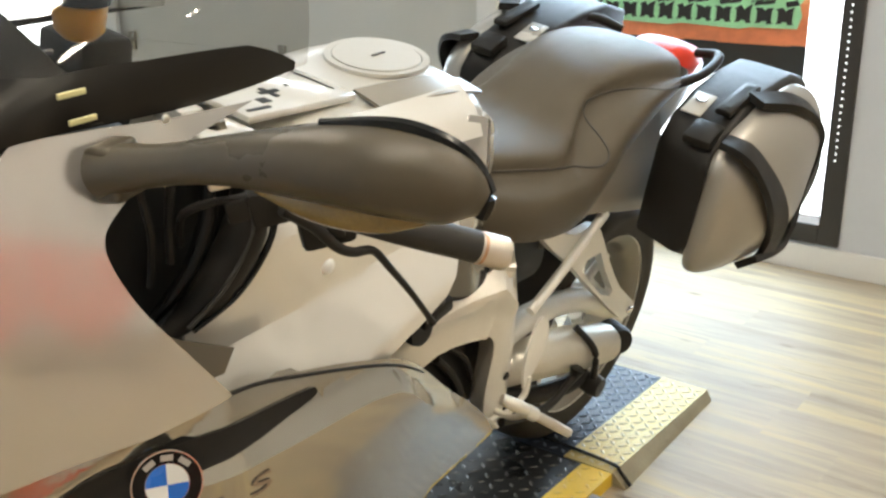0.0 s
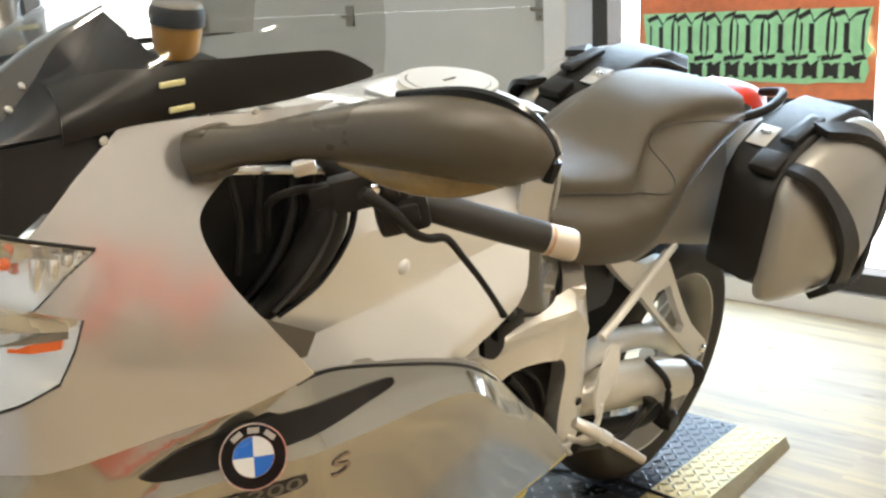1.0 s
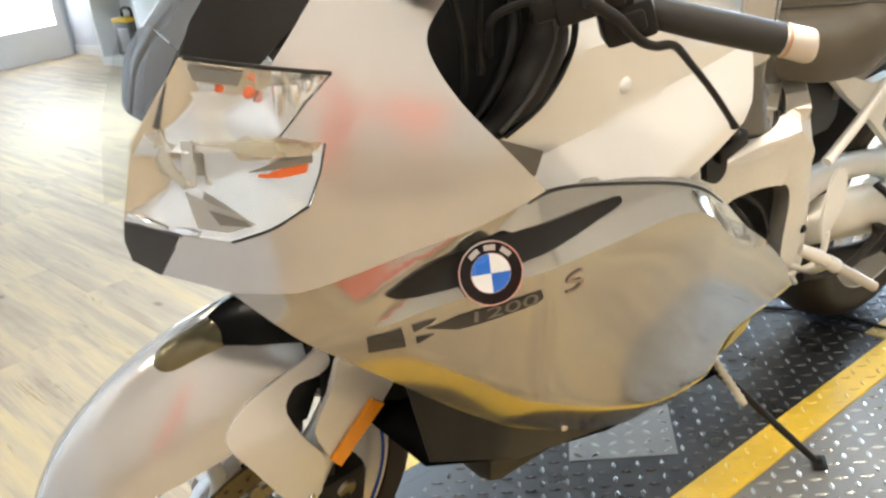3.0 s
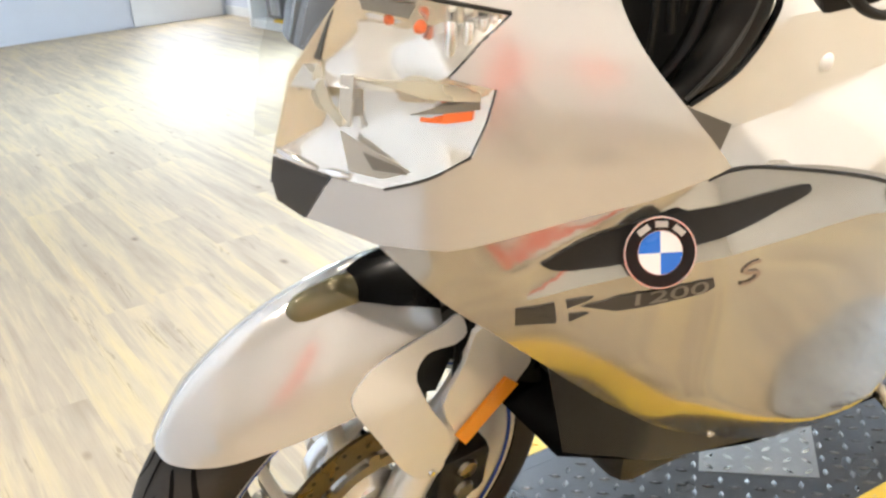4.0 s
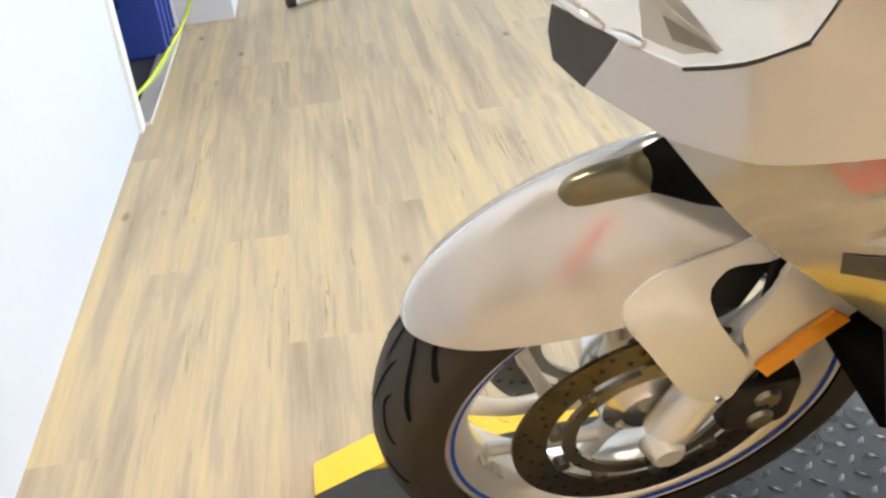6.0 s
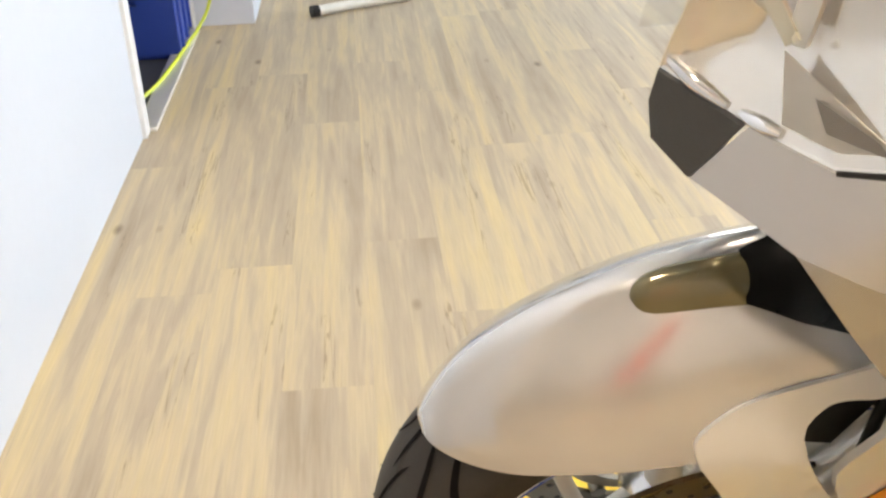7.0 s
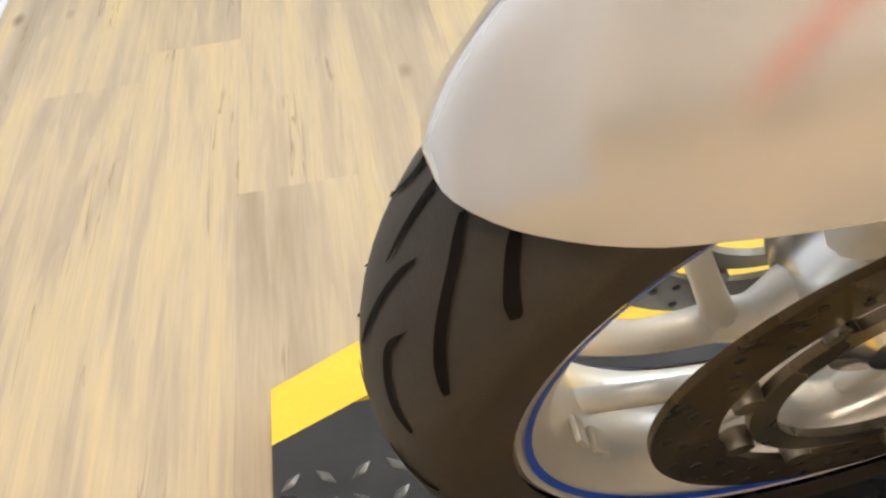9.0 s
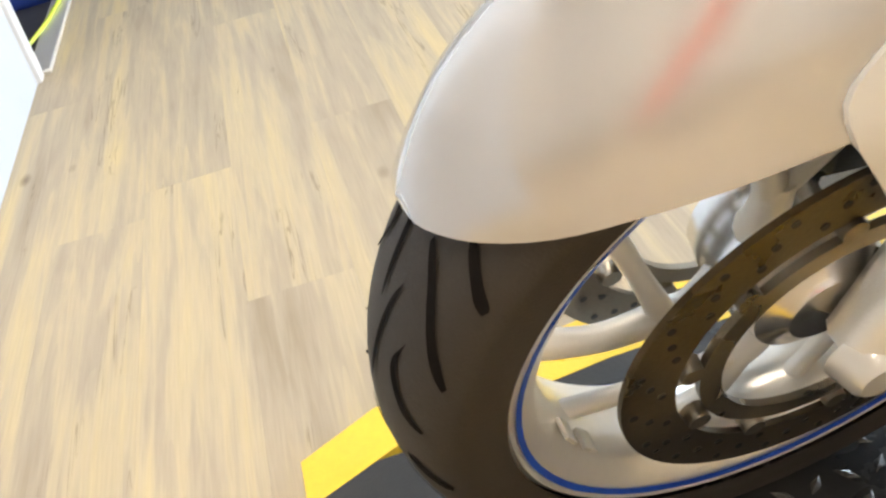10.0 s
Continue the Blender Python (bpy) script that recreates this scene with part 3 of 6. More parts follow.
o = [(-0.392, 0.058), (-0.30, 0.050), (-0.28, 0.057), (-0.05, 0.050), (0.0, 0.058), (0.21, 0.049), (0.25, 0.056), (0.405, 0.058), (0.418, 0.10), (0.408, 0.135), (0.43, 0.165), (0.405, 0.19), (0.422, 0.30), (-0.415, 0.30), (-0.402, 0.19), (-0.425, 0.165), (-0.398, 0.135), (-0.405, 0.10)]
bm.faces.new([bm.verts.new((0.0062, y, z)) for y, z in o])
part("print_ground", thick(bm, 0.0016), M_GREEN, ban, smooth=0)
for y0, y1, z0, h, n, ink, rim in ((-0.395, 0.405, 0.130, 0.165, 7, M_GREEN, M_PRINT), (-0.372, 0.398, 0.064, 0.066, 11, M_PRINT, M_GREEN)):
    w = (y1 - y0) / n
    for i in range(n):
        y, k, g = y0 + i * w, random.uniform(-0.010, 0.014), random.uniform(-0.06, 0.06)
        o = [(-0.03, 0.0), (0.30, 0.04 * h), (0.36, 0.16 * h), (0.62 + g, 0.14 * h), (0.66, -0.03 * h), (1.03, 0.02 * h), (0.93, 0.16 * h), (0.95, 0.80 * h), (1.06, h + k), (0.70, 0.95 * h), (0.52 + g, 0.80 * h), (0.34, h + 0.5 * k), (-0.04, 0.93 * h - 0.5 * k), (0.08, 0.78 * h), (0.07, 0.18 * h)]
        for sc, d, mm in ((1.0, 0.008, rim), (0.80, 0.0105, ink)):
            bm = bmesh.new()
            c0 = (y + w / 2, z0 + h / 2)
            bm.faces.new([bm.verts.new((d, c0[0] + (y + q * w - c0[0]) * sc, c0[1] + (z0 + e - c0[1]) * sc)) for q, e in o])
            part("print_block", thick(bm, 0.002), mm, ban, smooth=0)
        if ink is M_GREEN:
            part("print_bar", box(0.0126, 0.0134, y + (0.40 + g) * w, y + (0.55 + g) * w, z0 + 0.22 * h, z0 + 0.74 * h), M_PRINT, ban, smooth=0)

# unseen red board by the near wall, added only for the paintwork to mirror
rp = thing("reflection_board", pose(0.28, 2.42, 0), "unseen slanting red-orange board, added to put red streaks on the paintwork", "display board")
part("board", moved(box(-0.09, 0.09, -0.012, 0.012, -0.54, 0.46, 0.004), pose(0, 0, 0.70, 0, -33, 0)), M_REDPANEL, rp, smooth=0)
part("post", tube([(0, 0.03, 0.02), (0, 0.03, 0.78)], 0.014, 2, 10), M_PLASTIC, rp)
part("foot", box(-0.12, 0.12, -0.12, 0.12, 0.0, 0.02, 0.004), M_PLASTIC, rp, smooth=0)

# ceiling lamps
spots = [(x, y) for x in (-2.0, -0.3) for y in ((1.2, 2.8) if x < -1 else (-0.5, 1.2, 2.8))] + [(0.72, 1.32)]
for x, y in spots:
    cl = thing("ceiling_lamp", pose(x, y, Z_TOP - 0.05), "round white ceiling lamp, switched on", "ceiling lamp", "ceiling lamps")
    part("base", moved(turned([(0.0, 0.02), (0.13, 0.02), (0.13, -0.012), (0.115, -0.016), (0.0, -0.016)], 40), pose(0, 0, 0.028, 90, 0, 0)), M_WHITE, cl)
    part("globe", moved(turned([(0.0, 0.03), (0.05, 0.027), (0.085, 0.014), (0.10, 0.0), (0.0, 0.0)], 40), pose(0, 0, 0.01, -90, 0, 0)), M_LED, cl, "glowing frosted cover")

# ---- lift platform ----
P = 0.031
lift = thing("lift_platform", pose(0, 0, 0), "low black tread plate motorcycle lift with yellow edges", "lift")
YL0, YL1, YR0, YR1, XF, XS, XE = 0.180, 0.255, -0.232, -0.307, 0.405, -1.415, -1.935


def lozenges(x0, x1, y0, y1, fz, pitch=0.030, skip=None):
    """Raised bars of tread plate, each one turned against the next."""
    vs, fs = [], []
    nx, ny = int((x1 - x0) / pitch), int((y1 - y0) / pitch)
    for i in range(nx):
        for j in range(ny):
            cx, cy = x0 + (i + 0.5) * (x1 - x0) / nx, y0 + (j + 0.5) * (y1 - y0) / ny
            if skip and skip(cx, cy):
                continue
            a = radians(45 if (i + j) % 2 else -45)
            ca, sa = math.cos(a), math.sin(a)
            k = len(vs)
            for u, v, h in ((-0.0125, 0, 0), (0, -0.0048, 0), (0.0125, 0, 0), (0, 0.0048, 0), (-0.006, 0, 0.0021), (0.006, 0, 0.0021)):
                px, py = cx + u * ca - v * sa, cy + u * sa + v * ca
                vs.append((px, py, fz(px, py) + h))
            fs += [(k, k + 1, k + 4), (k + 1, k + 5, k + 4), (k + 1, k + 2, k + 5), (k + 2, k + 3, k + 5), (k + 3, k + 4, k + 5), (k + 3, k, k + 4)]
    me = bpy.data.meshes.new("tmp")
    me.from_pydata(vs, [], fs)
    bm = bmesh.new()
    bm.from_mesh(me)
    bpy.data.meshes.remove(me)
    return bm


flat = lambda x, y: P + 0.0002
RE = 0.022
ramp = lambda x, y: RE + (P - RE) * (x - XE) / (XS - XE) + 0.0008
wing = lambda x, y: P - 0.0028
part("deck", merge(box(XS, XF, YR0, YL0, 0.0, P, 0.0), box(XS, 0.20, -0.268, YR0 - 0.0005, 0.0, P, 0.0)), M_TREAD, lift, "black painted tread plate", smooth=0)
PAT = pose(-0.803, 0.106, 0, 0, 0, -45.5)
unpat = PAT.inverted()


def in_square(x, y):
    q = unpat @ Vector((x, y, 0))
    return -0.005 < q.x < 0.205 and -0.205 < q.y < 0.005


inpatch = lambda x, y: in_square(x, y) or y < -0.19 or (x > -0.35 and y < -0.18)
tagged(part("tread", lozenges(XS, XF, YR0, YL0, flat, skip=inpatch), M_BARDARK, lift, smooth=0), kind="stuff")
part("bare_patch", moved(box(0.0, 0.20, -0.20, 0.0, P - 0.001, P + 0.0012), PAT), M_STEELPL, lift, "bare steel patch", smooth=0)
tagged(part("tread", moved(lozenges(0.0, 0.20, -0.20, 0.0, lambda x, y: P + 0.0013), PAT), M_BARSTEEL, lift, smooth=0), kind="stuff")
part("yellow_edge", box(XS, XF, YL0, YL1, 0.0, P + 0.0005), M_YELLOW, lift, "yellow painted edge", smooth=0)
tagged(part("tread", lozenges(XS, XF, YL0, YL1, lambda x, y: P + 0.0006), M_BARYEL, lift, smooth=0), kind="stuff")
bm = bmesh.new()
for zz in (0.0, P + 0.0005):
    for x, y in ((XS, -0.270), (0.06, -0.268), (0.30, -0.245), (XF, -0.198), (XF, -0.266), (0.318, -0.311), (-0.06, -0.362), (XS, -0.362)):
        bm.verts.new((x, y, zz))
bm.verts.ensure_lookup_table()
v = bm.verts[:]
bm.faces.new(v[:8])
bm.faces.new(v[8:])
for i in range(8):
    bm.faces.new((v[i], v[(i + 1) % 8], v[8 + (i + 1) % 8], v[8 + i]))
part("yellow_edge", bm, M_YELLOW, lift, smooth=0)
tagged(part("tread", lozenges(XS, 0.28, -0.312, -0.275, lambda x, y: P + 0.0006), M_YELLOW, lift, smooth=0), kind="stuff")


def wedge(y0, y1, up):
    bm = bmesh.new()
    v = [bm.verts.new(q) for q in ((XE, y0, 0), (XE, y0, RE + up), (XS - 0.004, y0, P + up), (XS - 0.004, y0, 0), (XE, y1, 0), (XE, y1, RE + up), (XS - 0.004, y1, P + up), (XS - 0.004, y1, 0))]
    for q in ((0, 1, 2, 3), (4, 5, 6, 7), (0, 1, 5, 4), (1, 2, 6, 5), (2, 3, 7, 6), (3, 0, 4, 7)):
        bm.faces.new([v[i] for i in q])
    return bm


part("ramp", wedge(YR0, 0.13, 0), M_BLUEST, lift, "worn blue-grey tread plate ramp", smooth=0)
tagged(part("tread", lozenges(XE + 0.01, XS - 0.01, YR0, 0.13, ramp, 0.024), M_BARBLUE, lift, smooth=0), kind="stuff")
part("yellow_edge", wedge(0.13, YL1, 0.0004), M_PALEY, lift, "worn pale yellow ramp edge", smooth=0)
tagged(part("tread", lozenges(XE + 0.01, XS - 0.01, 0.13, YL1, ramp, 0.024), M_BARPALE, lift, smooth=0), kind="stuff")
part("yellow_edge", wedge(YR1, YR0, 0.0004), M_PALEY, lift, "worn pale yellow ramp edge", smooth=0)
# sloping side of the ramp, tread plate too
bm = bmesh.new()
v = [bm.verts.new(q) for q in ((XE, YL1 + 0.0005, RE), (XS - 0.004, YL1 + 0.0005, P), (XS - 0.004, YL1 + 0.034, 0.0), (XE + 0.012, YL1 + 0.018, 0.0), (XE, YL1 + 0.0005, 0.0), (XS - 0.004, YL1 + 0.0005, 0.0))]
for q in ((0, 1, 2, 3), (0, 3, 4), (1, 5, 2), (0, 4, 5, 1), (4, 3, 2, 5)):
    bm.faces.new([v[i] for i in q])
part("ramp_side", bm, M_SKIRT, lift, "pale worn tread plate side of the ramp", smooth=0)
tagged(part("tread", lozenges(XE + 0.03, XS - 0.01, YL1 + 0.003, YL1 + 0.024, lambda x, y: P + (RE - P) * (XS - x) / (XS - XE) - (P / 0.034) * (y - YL1) + 0.002, 0.022), M_BARPALE, lift, smooth=0), kind="stuff")
# bare steel side wing with rounded ends
bm = bmesh.new()
o = [(-0.74, YL1 + 0.001), (-1.325, YL1 + 0.001)] + [(-1.125 - 0.20 * math.cos(radians(a)), 0.28 + 0.20 * math.sin(radians(a))) for a in range(0, 91, 10)] + [(-0.94 + 0.20 * math.sin(radians(a)), 0.28 + 0.20 * math.cos(radians(a))) for a in range(0, 91, 10)]
v0 = [bm.verts.new((x, y, 0.0)) for x, y in o]
v1 = [bm.verts.new((x, y, P - 0.003)) for x, y in o]
bm.faces.new(v0)
bm.faces.new(v1)
for i in range(len(o)):
    bm.faces.new((v0[i], v0[(i + 1) % len(o)], v1[(i + 1) % len(o)], v1[i]))
part("side_wing", bm, M_STEELPL, lift, "bare steel tread plate wing with rounded corner", smooth=0)
tagged(part("tread", lozenges(-1.32, -0.745, YL1 + 0.004, 0.475, wing, 0.030, skip=lambda x, y: y > 0.28 and max(abs(x + 1.0325) - 0.0925, 0.0) ** 2 + (y - 0.28) ** 2 > 0.185 ** 2), M_BARSTEEL, lift, smooth=0), kind="stuff")

cord = thing("cord", pose(0, 0, 0), "thin black cord lying across the joint of the lift", "cord")
part("lead", tube([(-1.40, -0.12, P + 0.006), (-1.43, -0.07, P + 0.0045), (-1.458, 0.0, P + 0.0045), (-1.456, 0.13, P + 0.0045), (-1.444, 0.244, P + 0.0055), (-1.440, 0.262, P - 0.003), (-1.434, 0.293, 0.0045)], 0.0042, 5, 8), M_PLASTIC, cord)

# ---- the motorcycle, leaning on its stand ----
LEAN_B = 12.17
BIKE = pose(0, 0, P, -LEAN_B, 0, 0)
moto = thing("motorcycle", BIKE, "silver-beige sport touring motorcycle leaning on its side stand on the lift", "motorcycle")


def side(x, z):
    """Half width of the body skin."""
    s = ease(-x, [-0.132, -0.122, -0.09, -0.05, 0, 0.05, 0.1, 0.18, 0.25, 0.36, 0.6, 0.9, 1.1], [0.0, 0.022, 0.06, 0.115, 0.165, 0.19, 0.21, 0.246, 0.266, 0.262, 0.245, 0.22, 0.20])
    return s * ease(z, [0.20, 0.30, 0.38, 0.44, 0.5, 0.60, 0.69, 0.80, 0.88, 0.95, 1.05, 1.12], [0.78, 0.84, 0.878, 0.906, 0.936, 0.985, 1.02, 0.99, 0.92, 0.80, 0.6, 0.5])


def off(d):
    return lambda x, z: max(side(x, z) + d, 0.0)


def both(name, make, material, label="", smooth=40):
    """The same part on the left and on the right side."""
    bm = make()
    far = mirrored(bm)
    for v in far.verts:
        if v.co.z > 0.70:
            v.co.y *= 1 - 0.45 * max(0.0, min(1.0, (v.co.x + 0.12) / 0.15))
        v.co.z -= 0.035 * max(0.0, min(1.0, (v.co.z - 0.96) / 0.07))
    part(name, far, material, moto, label, smooth)
    return part(name, bm, material, moto, label, smooth)


def rounded(pts, n=4):
    """A smooth open curve through points in a plane."""
    return [(q.x, q.y) for q in curve([(x, z, 0) for x, z in pts], n)]


HEAD = [(-0.057, 0.948), (0.0, 0.960), (0.057, 0.971), (0.072, 0.944), (0.101, 0.885), (0.113, 0.822), (0.116, 0.803), (0.079, 0.792), (0.047, 0.790), (0.018, 0.807), (-0.013, 0.829), (-0.028, 0.861), (-0.037, 0.888), (0.0, 0.898), (-0.028, 0.926)]
BACK = [(-0.242, 0.806), (-0.198, 0.865), (-0.170, 0.905), (-0.155, 0.94), (-0.152, 0.965), (-0.165, 0.985), (-0.20, 1.012)]
UPPER = [(0.079, 0.792), (0.097, 0.744), (0.053, 0.732), (0.006, 0.736), (-0.075, 0.757), (-0.165, 0.780)] + rounded(BACK) + [(-0.26, 1.040), (-0.345, 1.060), (-0.249, 1.060), (-0.173, 1.058), (-0.10, 1.052), (-0.05, 1.008), (-0.005, 0.962)] + [HEAD[0]] + HEAD[:8:-1] + [HEAD[8]]
both("upper_fairing", lambda: plate(UPPER, off(0.003), 0.016, 0.004), M_PAINT)
part("nose_insert", plate([(0.080, 0.789), (0.1165, 0.801), (0.1185, 0.780), (0.1155, 0.757), (0.097, 0.742)], side, 0.012, 0.004), M_INSERT, moto, "dark grey textured nose insert")
part("cockpit_cover", plate([(0.055, 0.973), (0.0, 0.963), (-0.03, 0.988), (-0.062, 1.017), (-0.10, 1.050), (-0.135, 1.057), (-0.06, 1.046), (0.023, 1.033), (0.045, 1.0)], off(-0.001), 0.014, 0.003), M_PLASTIC, moto, "black cockpit cover")
CREASE = [(0.054, 0.074, 0.974), (0.030, 0.066, 1.0), (0.006, 0.058, 1.021), (-0.038, 0.047, 1.053), (-0.066, 0.039, 1.079), (-0.095, 0.031, 1.110), (-0.15, 0.02, 1.137)]
RIDGE = [(0.047, 0.0, 0.980), (0.024, 0.0, 1.003), (0.0, 0.0, 1.027), (-0.032, 0.0, 1.060), (-0.060, 0.0, 1.085), (-0.100, 0.0, 1.112), (-0.16, 0.0, 1.139)]
part("nose_cover", thick(skin([[c, ((c[0] + r[0]) / 2, c[1] * 0.5, (c[2] + r[2]) / 2 + 0.003), r, (r[0], -0.022, r[2] - 0.010), (r[0] - 0.004, -0.036, r[2] - 0.028)] for c, r in zip(CREASE, RIDGE)], 5, 4), 0.002), M_NOSE, moto, "grey-brown glossy front of the screen")
part("nose_front", thick(skin([[(c[0] + 0.001, c[1], c[2] + 0.001) for c in (CREASE[0], (0.053, 0.037, 0.980), RIDGE[0], (0.044, -0.032, 0.966))], [(0.070, 0.070, 0.945), (0.073, 0.035, 0.948), (0.070, 0.0, 0.946), (0.06, -0.04, 0.940)], [(0.080, 0.062, 0.90), (0.084, 0.03, 0.902), (0.082, 0.0, 0.900), (0.07, -0.04, 0.895)]], 4, 4), 0.002), M_NOSE, moto, "dark middle of the nose between the lamps")
part("nose_cheek", thick(skin([[c, tuple(c[k] + (e[k] - c[k]) * 0.5 + (0, 0.012, 0.004)[k] for k in range(3)), e] for c, e in zip(CREASE[2:], ((0.012, 0.090, 1.036), (-0.03, 0.108, 1.044), (-0.07, 0.122, 1.052), (-0.115, 0.132, 1.058), (-0.18, 0.142, 1.060)))], 5, 5), 0.002), M_BORDER, moto, "black blanked-out side of the screen")
for p in ((-0.004, 0.050, 1.037), (-0.036, 0.047, 1.055), (-0.055, 0.036, 1.073)):
    part("screen_bolt", moved(turned([(0.0, 0.003), (0.0035, 0.002), (0.0042, 0.0), (0.0, 0.0)], 12), Matrix.Translation(p) @ pose(0, 0, 0, 40, 0, 30)), M_LIGHTP, moto)

# headlight: clear cover over a bright bowl
hl = both("headlight", lambda: plate(HEAD, off(0.001), 0.014, 0.002), M_CLEAR, "clear headlight cover")
def rim_gap(x, z):
    """Distance to the rim of the headlight."""
    best = 1.0
    for (ax, az), (bx, bz) in zip(HEAD, HEAD[1:] + HEAD[:1]):
        dx, dz = bx - ax, bz - az
        t = min(1, max(0, ((x - ax) * dx + (z - az) * dz) / (dx * dx + dz * dz)))
        best = min(best, math.hypot(x - ax - t * dx, z - az - t * dz))
    return best


def bowl(x, z):
    """Two rounded chambers, one over the other, sunk behind the cover, with a step between them."""
    up = z > 0.885 - 0.12 * (x + 0.03)
    cx, cz, rx, rz = (0.020, 0.925, 0.085, 0.055) if up else (0.035, 0.838, 0.080, 0.062)
    k = max(0.0, 1 - ((x - cx) / rx) ** 2 - ((z - cz) / rz) ** 2)
    deep = 0.006 + (0.020 if up else 0.034) * math.sqrt(k)
    return side(x, z) - min(deep, 0.001 + 0.9 * rim_gap(x, z), 0.42 * side(x, z))


def sunk(d):
    return lambda x, z: max(side(x, z) - d, 0.0)


bw = part("headlight_bowl", plate(HEAD, bowl, 0.0055, 0), M_BOWL, moto, "bright reflector bowl in two chambers", 30)
for x, z, h in ((-0.010, 0.927, 0.017), (-0.024, 0.927, 0.016), (-0.037, 0.935, 0.010), (-0.047, 0.940, 0.006)):
    part("headlight_fin", moved(turned([(0.0, h), (0.0045, h), (0.0055, h - 0.002), (0.0055, -h), (0.0, -h)], 14), pose(x, side(x, z) - 0.008, z, 90, 0, 0)), M_BOWL, bw, "pale reflector column")
part("bulb", moved(turned([(0.0, 0.007), (0.004, 0.005), (0.0065, 0.0), (0.0, 0.0)], 16), pose(0.010, side(0.010, 0.936) - 0.012, 0.936)), M_ORANGEB, bw, "amber bulb")
part("bulb", moved(turned([(0.0, 0.007), (0.003, 0.005), (0.005, 0.0), (0.0, 0.0)], 16), pose(0.030, side(0.03, 0.94) - 0.014, 0.940)), M_ORANGEB, bw, "amber bulb")
part("lamp_shelf", plate([(0.060, 0.888), (0.040, 0.889), (0.016, 0.893), (-0.034, 0.884), (-0.032, 0.875), (-0.003, 0.876), (0.018, 0.878), (0.038, 0.885)], sunk(0.006), 0.008, 0.006), M_SHELFP, bw, "pale shelf between the chambers")
part("lamp_post", plate([(0.066, 0.889), (0.058, 0.890), (0.063, 0.842), (0.070, 0.841)], sunk(0.009), 0.006, 0.005), M_LIGHTP, bw)
part("bowl_rim", plate([(0.079, 0.902), (0.085, 0.882), (0.080, 0.858), (0.070, 0.840), (0.066, 0.846), (0.074, 0.862), (0.077, 0.882)], sunk(0.006), 0.006, 0.003), M_SHELFP, bw, "bright rim of the lower lamp")
part("amber_strip", plate([(0.020, 0.8575), (0.001, 0.866), (-0.019, 0.868), (-0.018, 0.860), (0.002, 0.857)], sunk(0.004), 0.006, 0.003), M_ORANGEB, bw, "amber side marker")
part("amber_base", plate([(0.026, 0.862), (0.004, 0.873), (-0.026, 0.876), (-0.026, 0.869), (0.0, 0.866)], sunk(0.005), 0.008, 0.003), M_RIMDARK, bw)
for q in (((0.112, 0.806), (0.100, 0.799), (0.086, 0.793)), ((0.081, 0.793), (0.074, 0.792), (0.066, 0.792))):
    part("light_bar", tube([(x, side(x, z) - 0.003, z + 0.003) for x, z in q], [0.0025, 0.005, 0.003], 5, 10), M_CHROME, bw, "bright bar along the lower rim")
part("bowl_mask", plate([(0.070, 0.838), (0.044, 0.820), (0.023, 0.806), (0.040, 0.797), (0.066, 0.799)], sunk(0.006), 0.010, 0.001), M_FACET, bw, "grey lower facet")
part("bowl_mask", plate([(0.058, 0.822), (0.034, 0.812), (0.030, 0.806), (0.052, 0.806)], sunk(0.0035), 0.010, 0.001), M_RIMDARK, bw)
part("bowl_mask", plate([(0.052, 0.962), (0.014, 0.955), (0.020, 0.944), (0.050, 0.949)], sunk(0.004), 0.010, 0.001), M_RIMDARK, bw)
part("lens_line", tube([(x, side(x, z) + 0.002, z) for x, z in ((-0.057, 0.949), (0.0, 0.961), (0.055, 0.971))], 0.0022, 4, 8), M_PLASTIC, bw, "black seal over the headlight")
part("lens_line", tube([(x, side(x, z) + 0.002, z) for x, z in ((0.047, 0.790), (0.018, 0.807), (-0.013, 0.829))], 0.0016, 4, 8), M_PLASTIC, bw)

# lower side fairing, with its screws
SIDE = [(0.055, 0.734), (0.009, 0.68), (-0.048, 0.629), (-0.167, 0.522), (-0.219, 0.482), (-0.281, 0.436), (-0.407, 0.362), (-0.527, 0.304), (-0.638, 0.283), (-0.754, 0.265), (-0.91, 0.267), (-0.924, 0.345), (-0.929, 0.371), (-0.909, 0.4), (-0.839, 0.474), (-0.702, 0.589), (-0.623, 0.658), (-0.565, 0.702), (-0.51, 0.729), (-0.438, 0.754), (-0.361, 0.774), (-0.254, 0.794), (-0.172, 0.783), (-0.08, 0.766), (0.006, 0.744)]
def ledge(x):
    """Height of the crease along the lower fairing."""
    return ease(-x, [-0.05, 0.043, 0.11, 0.17, 0.245, 0.335, 0.444, 0.515, 0.545, 0.62, 0.72], [0.68, 0.684, 0.700, 0.715, 0.722, 0.716, 0.707, 0.6905, 0.674, 0.613, 0.55])


